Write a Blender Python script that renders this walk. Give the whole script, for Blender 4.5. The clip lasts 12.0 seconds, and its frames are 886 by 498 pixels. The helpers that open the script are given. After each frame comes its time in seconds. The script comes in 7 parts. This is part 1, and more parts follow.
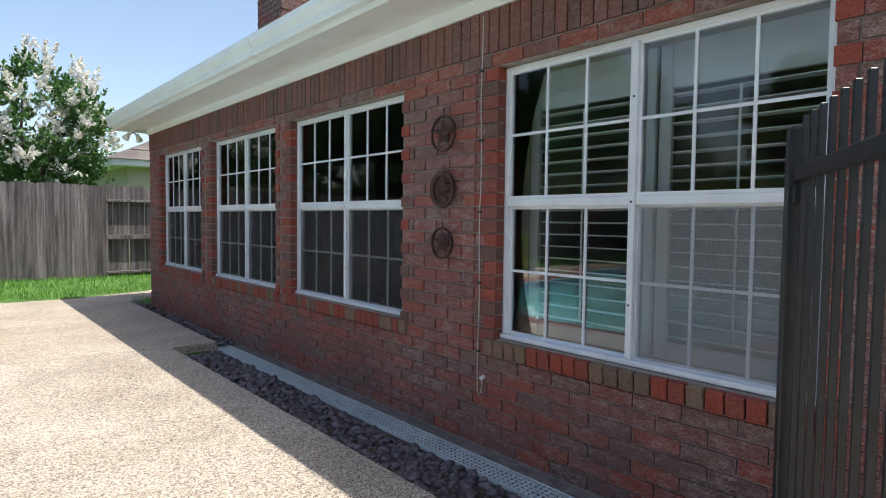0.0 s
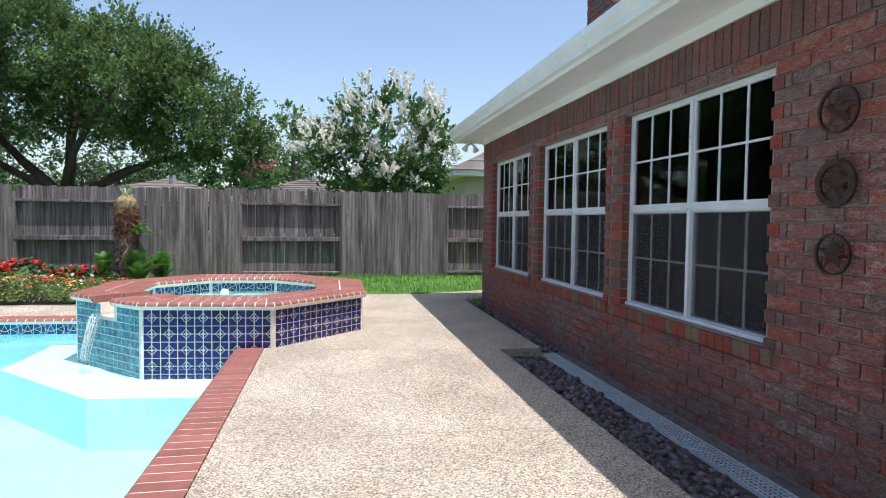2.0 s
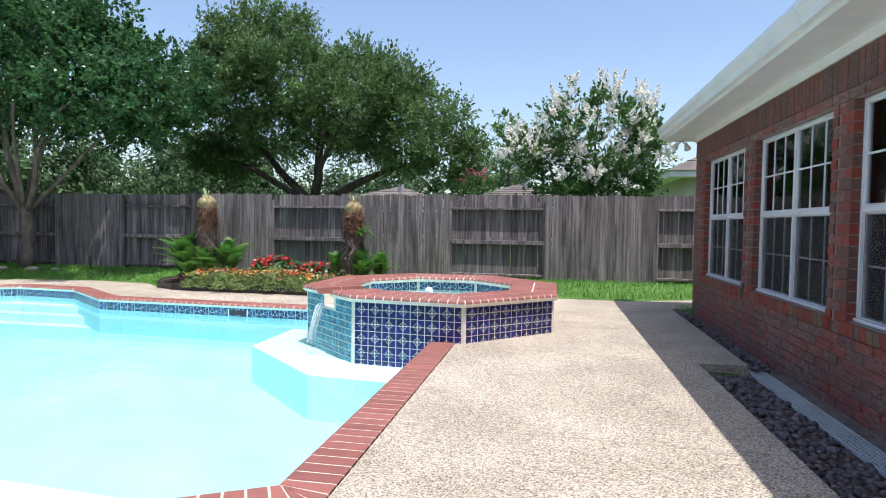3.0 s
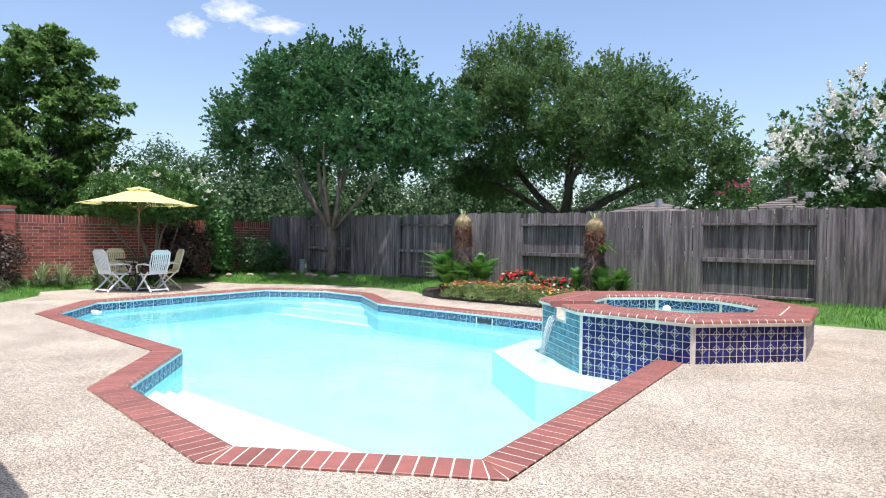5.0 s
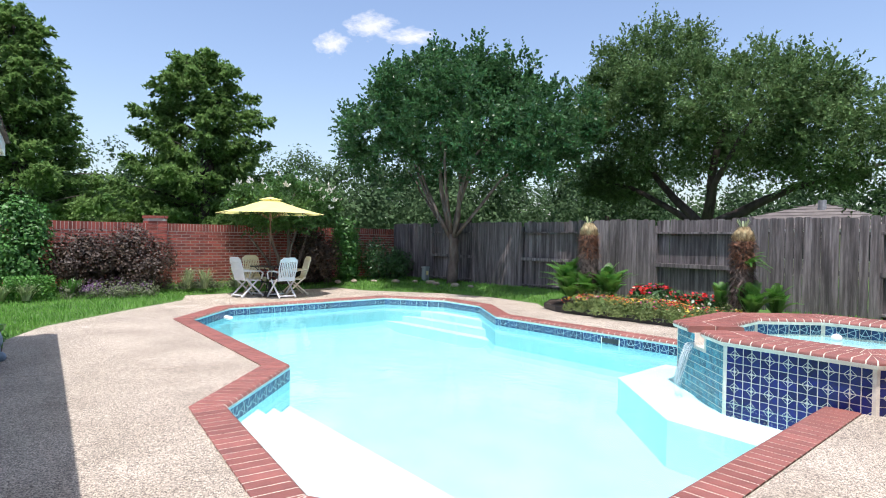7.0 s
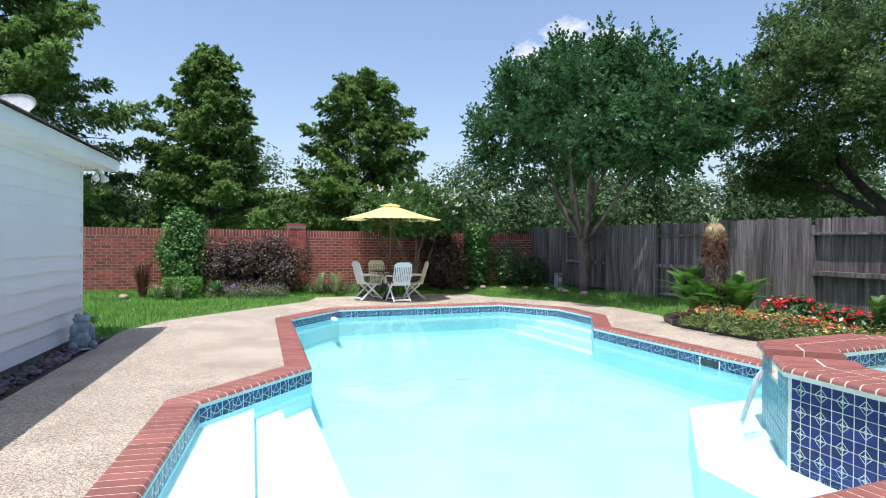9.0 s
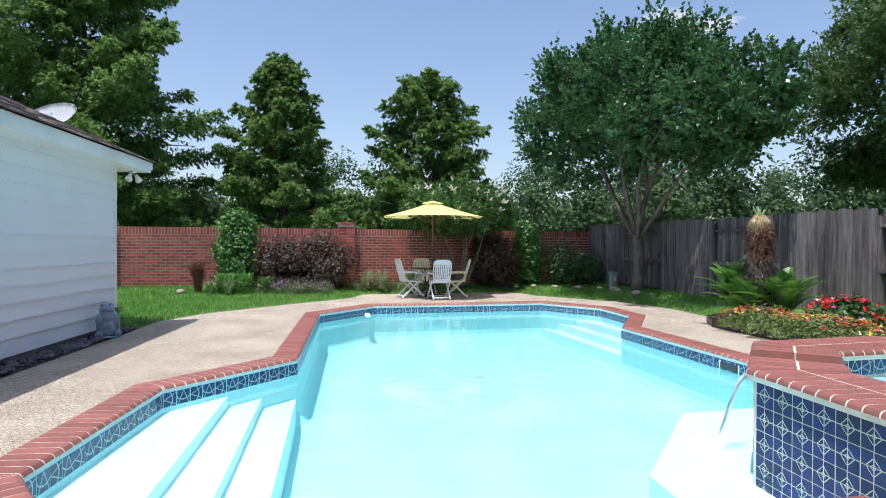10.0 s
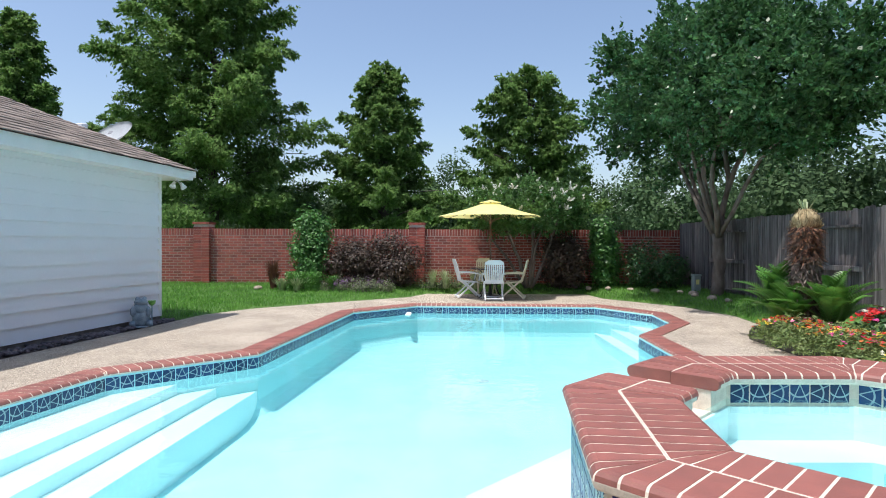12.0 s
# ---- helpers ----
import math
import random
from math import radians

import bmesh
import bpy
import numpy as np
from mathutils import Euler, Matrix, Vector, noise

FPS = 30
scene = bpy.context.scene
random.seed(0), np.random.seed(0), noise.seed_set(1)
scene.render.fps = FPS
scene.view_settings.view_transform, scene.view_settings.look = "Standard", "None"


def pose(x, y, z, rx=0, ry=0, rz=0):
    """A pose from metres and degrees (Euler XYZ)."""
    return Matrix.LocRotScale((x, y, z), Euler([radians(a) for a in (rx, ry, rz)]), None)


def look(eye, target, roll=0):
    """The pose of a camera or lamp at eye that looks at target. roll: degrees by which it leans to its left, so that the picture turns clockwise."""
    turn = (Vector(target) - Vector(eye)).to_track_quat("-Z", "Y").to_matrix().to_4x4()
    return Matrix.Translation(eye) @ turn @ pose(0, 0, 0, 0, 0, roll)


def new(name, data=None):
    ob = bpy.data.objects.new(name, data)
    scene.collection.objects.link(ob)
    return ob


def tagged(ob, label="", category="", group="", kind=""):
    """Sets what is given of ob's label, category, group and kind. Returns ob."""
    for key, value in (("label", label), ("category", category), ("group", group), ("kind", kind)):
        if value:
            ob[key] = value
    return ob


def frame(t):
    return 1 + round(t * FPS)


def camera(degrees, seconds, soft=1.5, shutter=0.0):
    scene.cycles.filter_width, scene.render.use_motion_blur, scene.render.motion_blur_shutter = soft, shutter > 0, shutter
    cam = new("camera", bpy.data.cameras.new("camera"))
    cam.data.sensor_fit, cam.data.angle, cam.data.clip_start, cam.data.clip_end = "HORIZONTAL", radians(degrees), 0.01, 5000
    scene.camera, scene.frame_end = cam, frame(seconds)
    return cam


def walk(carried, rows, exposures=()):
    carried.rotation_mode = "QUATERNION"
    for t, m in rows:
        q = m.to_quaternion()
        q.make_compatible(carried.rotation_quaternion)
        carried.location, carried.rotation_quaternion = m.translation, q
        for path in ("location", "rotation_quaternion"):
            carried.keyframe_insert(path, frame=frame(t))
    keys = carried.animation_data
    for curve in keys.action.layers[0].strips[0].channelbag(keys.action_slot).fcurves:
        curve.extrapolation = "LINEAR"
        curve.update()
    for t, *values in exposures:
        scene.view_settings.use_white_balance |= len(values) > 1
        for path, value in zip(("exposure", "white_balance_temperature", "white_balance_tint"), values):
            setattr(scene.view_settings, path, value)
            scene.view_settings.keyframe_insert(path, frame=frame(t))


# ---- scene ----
cam = camera(73.7, 12.0, 1.0)
PATH = [
    (0, (0.024, 0.036, 1.341), (1.326, 1.551, 1.244), 0.7),
    (0.5, (-0.002, 0.09, 1.361), (1.119, 1.743, 1.262), 0.6),
    (1, (-0.014, 0.166, 1.372), (0.906, 1.94, 1.269), 0.5),
    (1.5, (0.053, 0.302, 1.351), (0.677, 2.199, 1.249), 0.5),
    (2, (0.105, 0.463, 1.329), (0.474, 2.427, 1.237), 0.7),
    (2.5, (0.305, 0.532, 1.319), (0.28, 2.53, 1.231), 0.6),
    (3, (0.435, 0.413, 1.297), (0.073, 2.379, 1.215), 0.8),
    (3.5, (0.561, 0.211, 1.304), (-0.068, 2.108, 1.231), 0.8),
    (5.5, (1.002, 0.098, 1.345), (-0.247, 1.661, 1.312), 0.7),
    (6, (0.996, 0.14, 1.391), (-0.315, 1.65, 1.36), 0.7),
    (6.5, (0.875, 0.31, 1.443), (-0.515, 1.746, 1.409), 0.8),
    (7, (0.736, 0.674, 1.458), (-0.747, 2.015, 1.422), 0.8),
    (9, (1.357, 2.604, 1.411), (-0.482, 3.39, 1.393), 0.5),
    (9.5, (1.508, 3.22, 1.364), (-0.387, 3.859, 1.348), 0.5),
    (10, (1.601, 3.814, 1.317), (-0.337, 4.307, 1.302), 0.3),
    (10.5, (1.615, 4.366, 1.301), (-0.353, 4.722, 1.285), 0.4),
    (11, (1.678, 4.908, 1.318), (-0.309, 5.127, 1.298), 0.3),
    (11.5, (1.727, 5.535, 1.324), (-0.269, 5.655, 1.303), 0.4),
    (12, (1.758, 6.147, 1.331), (-0.241, 6.132, 1.313), 0.2),
]
EXPOSURES = [(0, 0.61, 6700, 10.5), (0.5, 0.58, 6650, 10.7), (1, 0.50, 6550, 11), (1.5, 0.48, 6450, 11), (2, 0.50, 6400, 11.8), (2.5, 0.52, 6350, 12.5), (5.5, 0.56, 6300, 14.5), (7, 0.51, 6320, 15.5), (9, 0.43, 6350, 15), (9.5, 0.35, 6300, 14), (11, 0.31, 6330, 13), (12, 0.29, 6400, 12)]
walk(cam, [(t, look(eye, target, roll)) for t, eye, target, roll in PATH], EXPOSURES)

# ---- light ----
SUN_DIR = Vector((0.195, -0.23, 1.0)).normalized()
world = bpy.data.worlds.new("sky")
scene.world = world
world.use_nodes = True
wn, wl = world.node_tree.nodes, world.node_tree.links
sky = wn.new("ShaderNodeTexSky")
sky.sky_type = "NISHITA"
sky.sun_disc = False
sky.sun_elevation = math.asin(SUN_DIR.z)
sky.sun_rotation = math.atan2(SUN_DIR.x, SUN_DIR.y)
sky.dust_density = 1.8
sky.air_density = 1.05
wl.new(sky.outputs[0], wn["Background"].inputs[0])
wn["Background"].inputs[1].default_value = 0.15
sun = new("sun", bpy.data.lights.new("sun", "SUN"))
sun.data.energy, sun.data.angle, sun.data.color = 4.2, radians(0.53), (1.0, 0.96, 0.9)
sun.matrix_world = look((0, 0, 30), Vector((0, 0, 30)) - SUN_DIR)

# ---- small tools ----
rng = random.Random(7)
nrg = np.random.RandomState(11)


def tree_of(m):
    nt = m.node_tree
    return nt.nodes, nt.links


def mat(name, c1, c2, scale=4.0, rough=0.7, bump=0.2, bscale=80.0, metal=0.0, vary=0.0, island=0.0, spec=0.5, stretch=(1, 1, 1), trans=0.0, fine=0.25):
    """A surface of two tones mixed by broad noise, with fine grain and relief."""
    m = bpy.data.materials.new(name)
    m.use_nodes = True
    n, l = tree_of(m)
    b = n["Principled BSDF"]
    b.inputs["Roughness"].default_value, b.inputs["Metallic"].default_value = rough, metal
    b.inputs["Specular IOR Level"].default_value = spec
    geo = n.new("ShaderNodeNewGeometry")
    mp = n.new("ShaderNodeMapping")
    mp.inputs["Scale"].default_value = stretch
    l.new(geo.outputs["Position"], mp.inputs["Vector"])
    t1 = n.new("ShaderNodeTexNoise")
    t1.inputs["Scale"].default_value, t1.inputs["Detail"].default_value = scale, 5.0
    l.new(mp.outputs[0], t1.inputs["Vector"])
    t2 = n.new("ShaderNodeTexNoise")
    t2.inputs["Scale"].default_value, t2.inputs["Detail"].default_value = bscale, 3.0
    l.new(mp.outputs[0], t2.inputs["Vector"])
    r = n.new("ShaderNodeValToRGB")
    r.color_ramp.elements[0].position, r.color_ramp.elements[1].position = 0.35, 0.65
    r.color_ramp.elements[0].color, r.color_ramp.elements[1].color = (*c1, 1), (*c2, 1)
    l.new(t1.outputs["Fac"], r.inputs["Fac"])
    hv = n.new("ShaderNodeHueSaturation")
    l.new(r.outputs[0], hv.inputs["Color"])
    val = n.new("ShaderNodeMath")
    val.operation, val.inputs[1].default_value, val.inputs[2].default_value = "MULTIPLY_ADD", fine * 2, 1.0 - fine
    l.new(t2.outputs["Fac"], val.inputs[0])
    out = val.outputs[0]
    if vary or island:
        if island:
            src = geo.outputs["Random Per Island"]
        else:
            oi = n.new("ShaderNodeObjectInfo")
            src = oi.outputs["Random"]
        k = vary or island
        v2 = n.new("ShaderNodeMath")
        v2.operation, v2.inputs[1].default_value, v2.inputs[2].default_value = "MULTIPLY_ADD", 2 * k, 1.0 - k
        l.new(src, v2.inputs[0])
        v3 = n.new("ShaderNodeMath")
        v3.operation = "MULTIPLY"
        l.new(v2.outputs[0], v3.inputs[0])
        l.new(out, v3.inputs[1])
        out = v3.outputs[0]
    l.new(out, hv.inputs["Value"])
    l.new(hv.outputs[0], b.inputs["Base Color"])
    if bump:
        bp = n.new("ShaderNodeBump")
        bp.inputs["Strength"].default_value, bp.inputs["Distance"].default_value = bump, 0.01
        l.new(t2.outputs["Fac"], bp.inputs["Height"])
        l.new(bp.outputs[0], b.inputs["Normal"])
    if trans:
        tr = n.new("ShaderNodeBsdfTranslucent")
        l.new(hv.outputs[0], tr.inputs["Color"])
        mx = n.new("ShaderNodeMixShader")
        mx.inputs[0].default_value = trans
        l.new(b.outputs[0], mx.inputs[1])
        l.new(tr.outputs[0], mx.inputs[2])
        l.new(mx.outputs[0], n["Material Output"].inputs["Surface"])
    return m


def clear(name, tint, rough=0.0, ior=1.33, ripple=0.0, rscale=6.0):
    """Clear sheet: light passes tinted, the sky mirrors by Fresnel."""
    m = bpy.data.materials.new(name)
    m.use_nodes = True
    n, l = tree_of(m)
    n.remove(n["Principled BSDF"])
    tr = n.new("ShaderNodeBsdfTransparent")
    tr.inputs[0].default_value = (*tint, 1)
    gl = n.new("ShaderNodeBsdfGlossy")
    gl.inputs["Roughness"].default_value = rough
    fr = n.new("ShaderNodeFresnel")
    fr.inputs["IOR"].default_value = ior
    mx = n.new("ShaderNodeMixShader")
    if ripple:
        geo = n.new("ShaderNodeNewGeometry")
        t = n.new("ShaderNodeTexNoise")
        t.inputs["Scale"].default_value, t.inputs["Detail"].default_value = rscale, 3.0
        l.new(geo.outputs["Position"], t.inputs["Vector"])
        bp = n.new("ShaderNodeBump")
        bp.inputs["Strength"].default_value, bp.inputs["Distance"].default_value = ripple, 0.02
        l.new(t.outputs["Fac"], bp.inputs["Height"])
        l.new(bp.outputs[0], gl.inputs["Normal"])
        l.new(bp.outputs[0], fr.inputs["Normal"])
    l.new(fr.outputs[0], mx.inputs[0])
    l.new(tr.outputs[0], mx.inputs[1])
    l.new(gl.outputs[0], mx.inputs[2])
    l.new(mx.outputs[0], n["Material Output"].inputs["Surface"])
    return m


def mesh_of(name, bm, material, smooth=False):
    me = bpy.data.meshes.new(name)
    bm.normal_update()
    bm.to_mesh(me)
    bm.free()
    if material:
        me.materials.append(material)
    if smooth:
        me.polygons.foreach_set("use_smooth", [True] * len(me.polygons))
    return me


def raw_mesh(name, verts, faces, material, smooth=False):
    me = bpy.data.meshes.new(name)
    me.from_pydata(verts, [], faces)
    if material:
        me.materials.append(material)
    if smooth:
        me.polygons.foreach_set("use_smooth", [True] * len(me.polygons))
    return me


def quad_mesh(name, corners, material):
    """corners: array (n, 4, 3)."""
    n = len(corners)
    me = bpy.data.meshes.new(name)
    me.vertices.add(n * 4)
    me.vertices.foreach_set("co", np.ascontiguousarray(corners, dtype=np.float32).ravel())
    me.loops.add(n * 4)
    me.loops.foreach_set("vertex_index", np.arange(n * 4, dtype=np.int32))
    me.polygons.add(n)
    me.polygons.foreach_set("loop_start", np.arange(0, n * 4, 4, dtype=np.int32))
    me.polygons.foreach_set("loop_total", np.full(n, 4, dtype=np.int32))
    me.update(calc_edges=True)
    me.materials.append(material)
    return me


def part(name, bm, material, parent, label="", smooth=False):
    me = bm if isinstance(bm, bpy.types.Mesh) else mesh_of(name, bm, material, smooth)
    ob = new(name, me)
    ob.parent = parent
    if label:
        ob["label"] = label
    return ob


def thing(name, label, category, group="", at=(0, 0, 0), turn=0):
    ob = new(name)
    ob.matrix_basis = pose(*at, 0, 0, turn)
    return tagged(ob, label, category, group)


def whole(name, bm, material, label, category, group="", kind="", at=(0, 0, 0), smooth=False):
    me = bm if isinstance(bm, bpy.types.Mesh) else mesh_of(name, bm, material, smooth)
    ob = new(name, me)
    ob.location = at
    return tagged(ob, label, category, group, kind)


def add_box(bm, x0, y0, z0, x1, y1, z1, bevel=0.0, m=None):
    r = bmesh.ops.create_cube(bm, size=1.0)
    vs = r["verts"]
    for v in vs:
        v.co = Vector(((x0 + x1) / 2 + v.co.x * (x1 - x0), (y0 + y1) / 2 + v.co.y * (y1 - y0), (z0 + z1) / 2 + v.co.z * (z1 - z0)))
    if bevel:
        es = list({e for v in vs for e in v.link_edges})
        rb = bmesh.ops.bevel(bm, geom=es, offset=bevel, segments=1, affect="EDGES")
        vs = rb["verts"]
    if m is not None:
        vv = list({v for v in vs if v.is_valid})
        for v in vv:
            v.co = m @ v.co
    return bm


def box(x0, y0, z0, x1, y1, z1, bevel=0.0, m=None):
    return add_box(bmesh.new(), x0, y0, z0, x1, y1, z1, bevel, m)


def add_tube(bm, pts, radii, sides=8, cap=True):
    """A tapered tube through pts."""
    rings = []
    pts = [Vector(p) for p in pts]
    for i, p in enumerate(pts):
        d = (pts[min(i + 1, len(pts) - 1)] - pts[max(i - 1, 0)]).normalized()
        a = d.orthogonal().normalized() if abs(d.z) < 0.99 else Vector((1, 0, 0))
        a = (a - d * a.dot(d)).normalized()
        b = d.cross(a)
        r = radii[i] if hasattr(radii, "__len__") else radii
        rings.append([bm.verts.new(p + (a * math.cos(2 * math.pi * k / sides) + b * math.sin(2 * math.pi * k / sides)) * r) for k in range(sides)])
    for q, w in zip(rings, rings[1:]):
        best = min(range(sides), key=lambda s: (q[0].co - w[s].co).length)
        for k in range(sides):
            bm.faces.new((q[k], q[(k + 1) % sides], w[(k + 1 + best) % sides], w[(k + best) % sides]))
    if cap:
        bm.faces.new(rings[0][::-1])
        bm.faces.new(rings[-1])
    return bm


def tube(pts, radii, sides=8):
    return add_tube(bmesh.new(), pts, radii, sides)


def prism(poly, z0, z1):
    """A solid with the outline poly (counter-clockwise)."""
    bm = bmesh.new()
    lo = [bm.verts.new((x, y, z0)) for x, y in poly]
    hi = [bm.verts.new((x, y, z1)) for x, y in poly]
    bm.faces.new(lo[::-1])
    bm.faces.new(hi)
    for i in range(len(poly)):
        j = (i + 1) % len(poly)
        bm.faces.new((lo[i], lo[j], hi[j], hi[i]))
    return bm


def ring_prism(outer, holes, z0, z1):
    """A slab with holes."""
    bm = bmesh.new()
    es = []
    for poly in [outer] + holes:
        vs = [bm.verts.new((x, y, z1)) for x, y in poly]
        es += [bm.edges.new((vs[i], vs[(i + 1) % len(vs)])) for i in range(len(vs))]
    r = bmesh.ops.triangle_fill(bm, use_beauty=True, use_dissolve=False, edges=es, normal=(0, 0, 1))
    faces = [f for f in bm.faces]
    ex = bmesh.ops.extrude_face_region(bm, geom=faces)
    for v in ex["geom"]:
        if isinstance(v, bmesh.types.BMVert):
            v.co.z = z0
    bmesh.ops.recalc_face_normals(bm, faces=bm.faces)
    return bm


def clip(poly, p, q):
    """The part of poly to the left of the line p to q."""
    out = []

    def side(a):
        return (q[0] - p[0]) * (a[1] - p[1]) - (q[1] - p[1]) * (a[0] - p[0])
    for i, a in enumerate(poly):
        b = poly[(i + 1) % len(poly)]
        sa, sb = side(a), side(b)
        if sa >= 0:
            out.append(a)
        if sa * sb < 0:
            f = sa / (sa - sb)
            out.append((a[0] + (b[0] - a[0]) * f, a[1] + (b[1] - a[1]) * f))
    return out


def offset(poly, d):
    """poly (counter-clockwise) grown outwards by d, mitred."""
    out = []
    n = len(poly)
    for i in range(n):
        a, b, c = Vector(poly[i - 1]), Vector(poly[i]), Vector(poly[(i + 1) % n])
        u, w = (b - a).normalized(), (c - b).normalized()
        nu, nw = Vector((u.y, -u.x)), Vector((w.y, -w.x))
        m = (nu + nw).normalized()
        out.append(tuple(b + m * (d / max(0.3, m.dot(nu)))))
    return out


def inside(poly, X, Y):
    r = np.zeros(np.shape(X), bool)
    for i in range(len(poly)):
        (x0, y0), (x1, y1) = poly[i], poly[(i + 1) % len(poly)]
        c = ((y0 > Y) != (y1 > Y)) & (X < (x1 - x0) * (Y - y0) / (y1 - y0 + 1e-12) + x0)
        r ^= c
    return r


def dist(poly, X, Y):
    d = np.full(np.shape(X), 1e9)
    for i in range(len(poly)):
        (x0, y0), (x1, y1) = poly[i], poly[(i + 1) % len(poly)]
        ex, ey = x1 - x0, y1 - y0
        f = np.clip(((X - x0) * ex + (Y - y0) * ey) / (ex * ex + ey * ey + 1e-12), 0, 1)
        d = np.minimum(d, np.hypot(X - x0 - f * ex, Y - y0 - f * ey))
    return d


def leaves(centers, length, width, up=0.0):
    """Leaf corners (n, 4, 3), each a small folded lozenge turned at random; up tips them upward."""
    n = len(centers)
    a = nrg.normal(size=(n, 3))
    a[:, 2] += up
    b = nrg.normal(size=(n, 3))
    if centers.shape[1] == 6:
        # leaves lie across the outward direction of their spray
        face = centers[:, 3:] + nrg.normal(size=(n, 3)) * 0.38
        a = np.cross(a, face)
        b = face
        centers = centers[:, :3]
    a /= np.linalg.norm(a, axis=1)[:, None] + 1e-9
    b = np.cross(a, b)
    b /= np.linalg.norm(b, axis=1)[:, None] + 1e-9
    s = nrg.uniform(0.6, 1.3, (n, 1))
    L, W = a * length * s * 0.5, b * width * s * 0.5
    return np.stack([centers - L, centers + W - L * 0.1, centers + L, centers - W - L * 0.1], 1)

# ---- materials ----
M_BRICK = mat("house_brick", (0.20, 0.045, 0.035), (0.14, 0.06, 0.055), 9, 0.85, 0.6, 45, vary=0.45, fine=0.4)
M_MORTAR = mat("mortar", (0.24, 0.195, 0.175), (0.34, 0.285, 0.26), 12, 0.95, 0.4, 120)
M_WALLBRICK = mat("garden_brick", (0.34, 0.085, 0.06), (0.25, 0.065, 0.05), 5, 0.85, 0.4, 60, island=0.35, fine=0.3)
M_WALLMORTAR = mat("garden_mortar", (0.48, 0.39, 0.34), (0.58, 0.48, 0.42), 8, 0.95, 0.3, 90)
M_COPING = mat("coping_brick", (0.29, 0.105, 0.085), (0.24, 0.092, 0.076), 10, 0.55, 0.25, 160, vary=0.18, fine=0.15)
M_GROUT = mat("pale_grout", (0.62, 0.55, 0.46), (0.72, 0.66, 0.56), 15, 0.9, 0.3, 150)
M_WHITE = mat("white_paint", (0.78, 0.78, 0.76), (0.84, 0.84, 0.82), 3, 0.45, 0.05, 60, fine=0.05)
M_SIDING = mat("white_siding", (0.79, 0.80, 0.83), (0.82, 0.83, 0.86), 1.2, 0.5, 0.06, 40, fine=0.03)
M_WOOD = mat("weathered_wood", (0.074, 0.064, 0.063), (0.195, 0.173, 0.170), 2.4, 0.9, 0.8, 17, vary=0.30, stretch=(9, 9, 0.42), fine=0.55)
wn2, wl2 = tree_of(M_WOOD)
streak_map, streak, streak_mr, streak_hs = wn2.new("ShaderNodeMapping"), wn2.new("ShaderNodeTexNoise"), wn2.new("ShaderNodeMapRange"), wn2.new("ShaderNodeHueSaturation")
streak_map.inputs["Scale"].default_value = (2.6, 2.6, 0.35)
streak.inputs["Scale"].default_value, streak.inputs["Detail"].default_value, streak.inputs["Roughness"].default_value = 1.7, 6, 0.65
streak_mr.inputs["From Min"].default_value, streak_mr.inputs["From Max"].default_value = 0.50, 0.66
streak_mr.inputs["To Min"].default_value, streak_mr.inputs["To Max"].default_value = 1.12, 0.50
wl2.new(wn2.new("ShaderNodeNewGeometry").outputs["Position"], streak_map.inputs["Vector"])
wl2.new(streak_map.outputs[0], streak.inputs["Vector"])
wl2.new(streak.outputs["Fac"], streak_mr.inputs["Value"])
wl2.new(wn2["Principled BSDF"].inputs["Base Color"].links[0].from_socket, streak_hs.inputs["Color"])
wl2.new(streak_mr.outputs[0], streak_hs.inputs["Value"])
wl2.new(streak_hs.outputs[0], wn2["Principled BSDF"].inputs["Base Color"])
M_SHINGLE = mat("brown_shingle", (0.16, 0.13, 0.11), (0.24, 0.20, 0.17), 3, 0.95, 0.6, 40, island=0.25, fine=0.3)
# Water's absorption of light is put into these colours: aqua floor, paler shallow steps.
M_PLASTER = mat("deep_tint_plaster", (0.40, 0.72, 0.76), (0.46, 0.76, 0.79), 1.2, 0.8, 0.05, 20, fine=0.08)
M_STEP = mat("shallow_tint_plaster", (0.66, 0.85, 0.87), (0.73, 0.88, 0.89), 1.5, 0.8, 0.05, 20, fine=0.06)
M_SOIL = mat("dark_mulch", (0.035, 0.025, 0.02), (0.08, 0.055, 0.04), 15, 0.95, 0.8, 60, fine=0.5)
M_LAWN = mat("lawn", (0.05, 0.12, 0.02), (0.09, 0.19, 0.035), 3, 0.9, 0.6, 40, fine=0.4)
M_GRASS = mat("grass_blade", (0.10, 0.27, 0.035), (0.19, 0.40, 0.07), 2, 0.6, 0.0, 30, island=0.3, trans=0.35)
M_BARK = mat("grey_bark", (0.10, 0.075, 0.062), (0.20, 0.16, 0.135), 6, 0.95, 0.7, 30, stretch=(1, 1, 0.4))
M_DARKBARK = mat("dark_bark", (0.045, 0.035, 0.03), (0.09, 0.07, 0.06), 6, 0.95, 0.7, 30, stretch=(1, 1, 0.4))
M_PEAR = mat("pear_leaf", (0.048, 0.130, 0.046), (0.086, 0.194, 0.068), 3, 0.34, 0.0, 30, island=0.35, trans=0.35)
M_OAK = mat("oak_leaf", (0.092, 0.165, 0.058), (0.150, 0.240, 0.088), 1.2, 0.62, 0.0, 30, island=0.35, trans=0.34, spec=0.25)
M_CYPRESS = mat("cypress_leaf", (0.115, 0.212, 0.062), (0.195, 0.315, 0.096), 1.0, 0.6, 0.0, 30, island=0.35, trans=0.48, spec=0.2)
M_FARLEAF = mat("far_leaf", (0.062, 0.112, 0.052), (0.10, 0.165, 0.076), 0.8, 0.8, 0.0, 30, island=0.3, trans=0.35, spec=0.1)
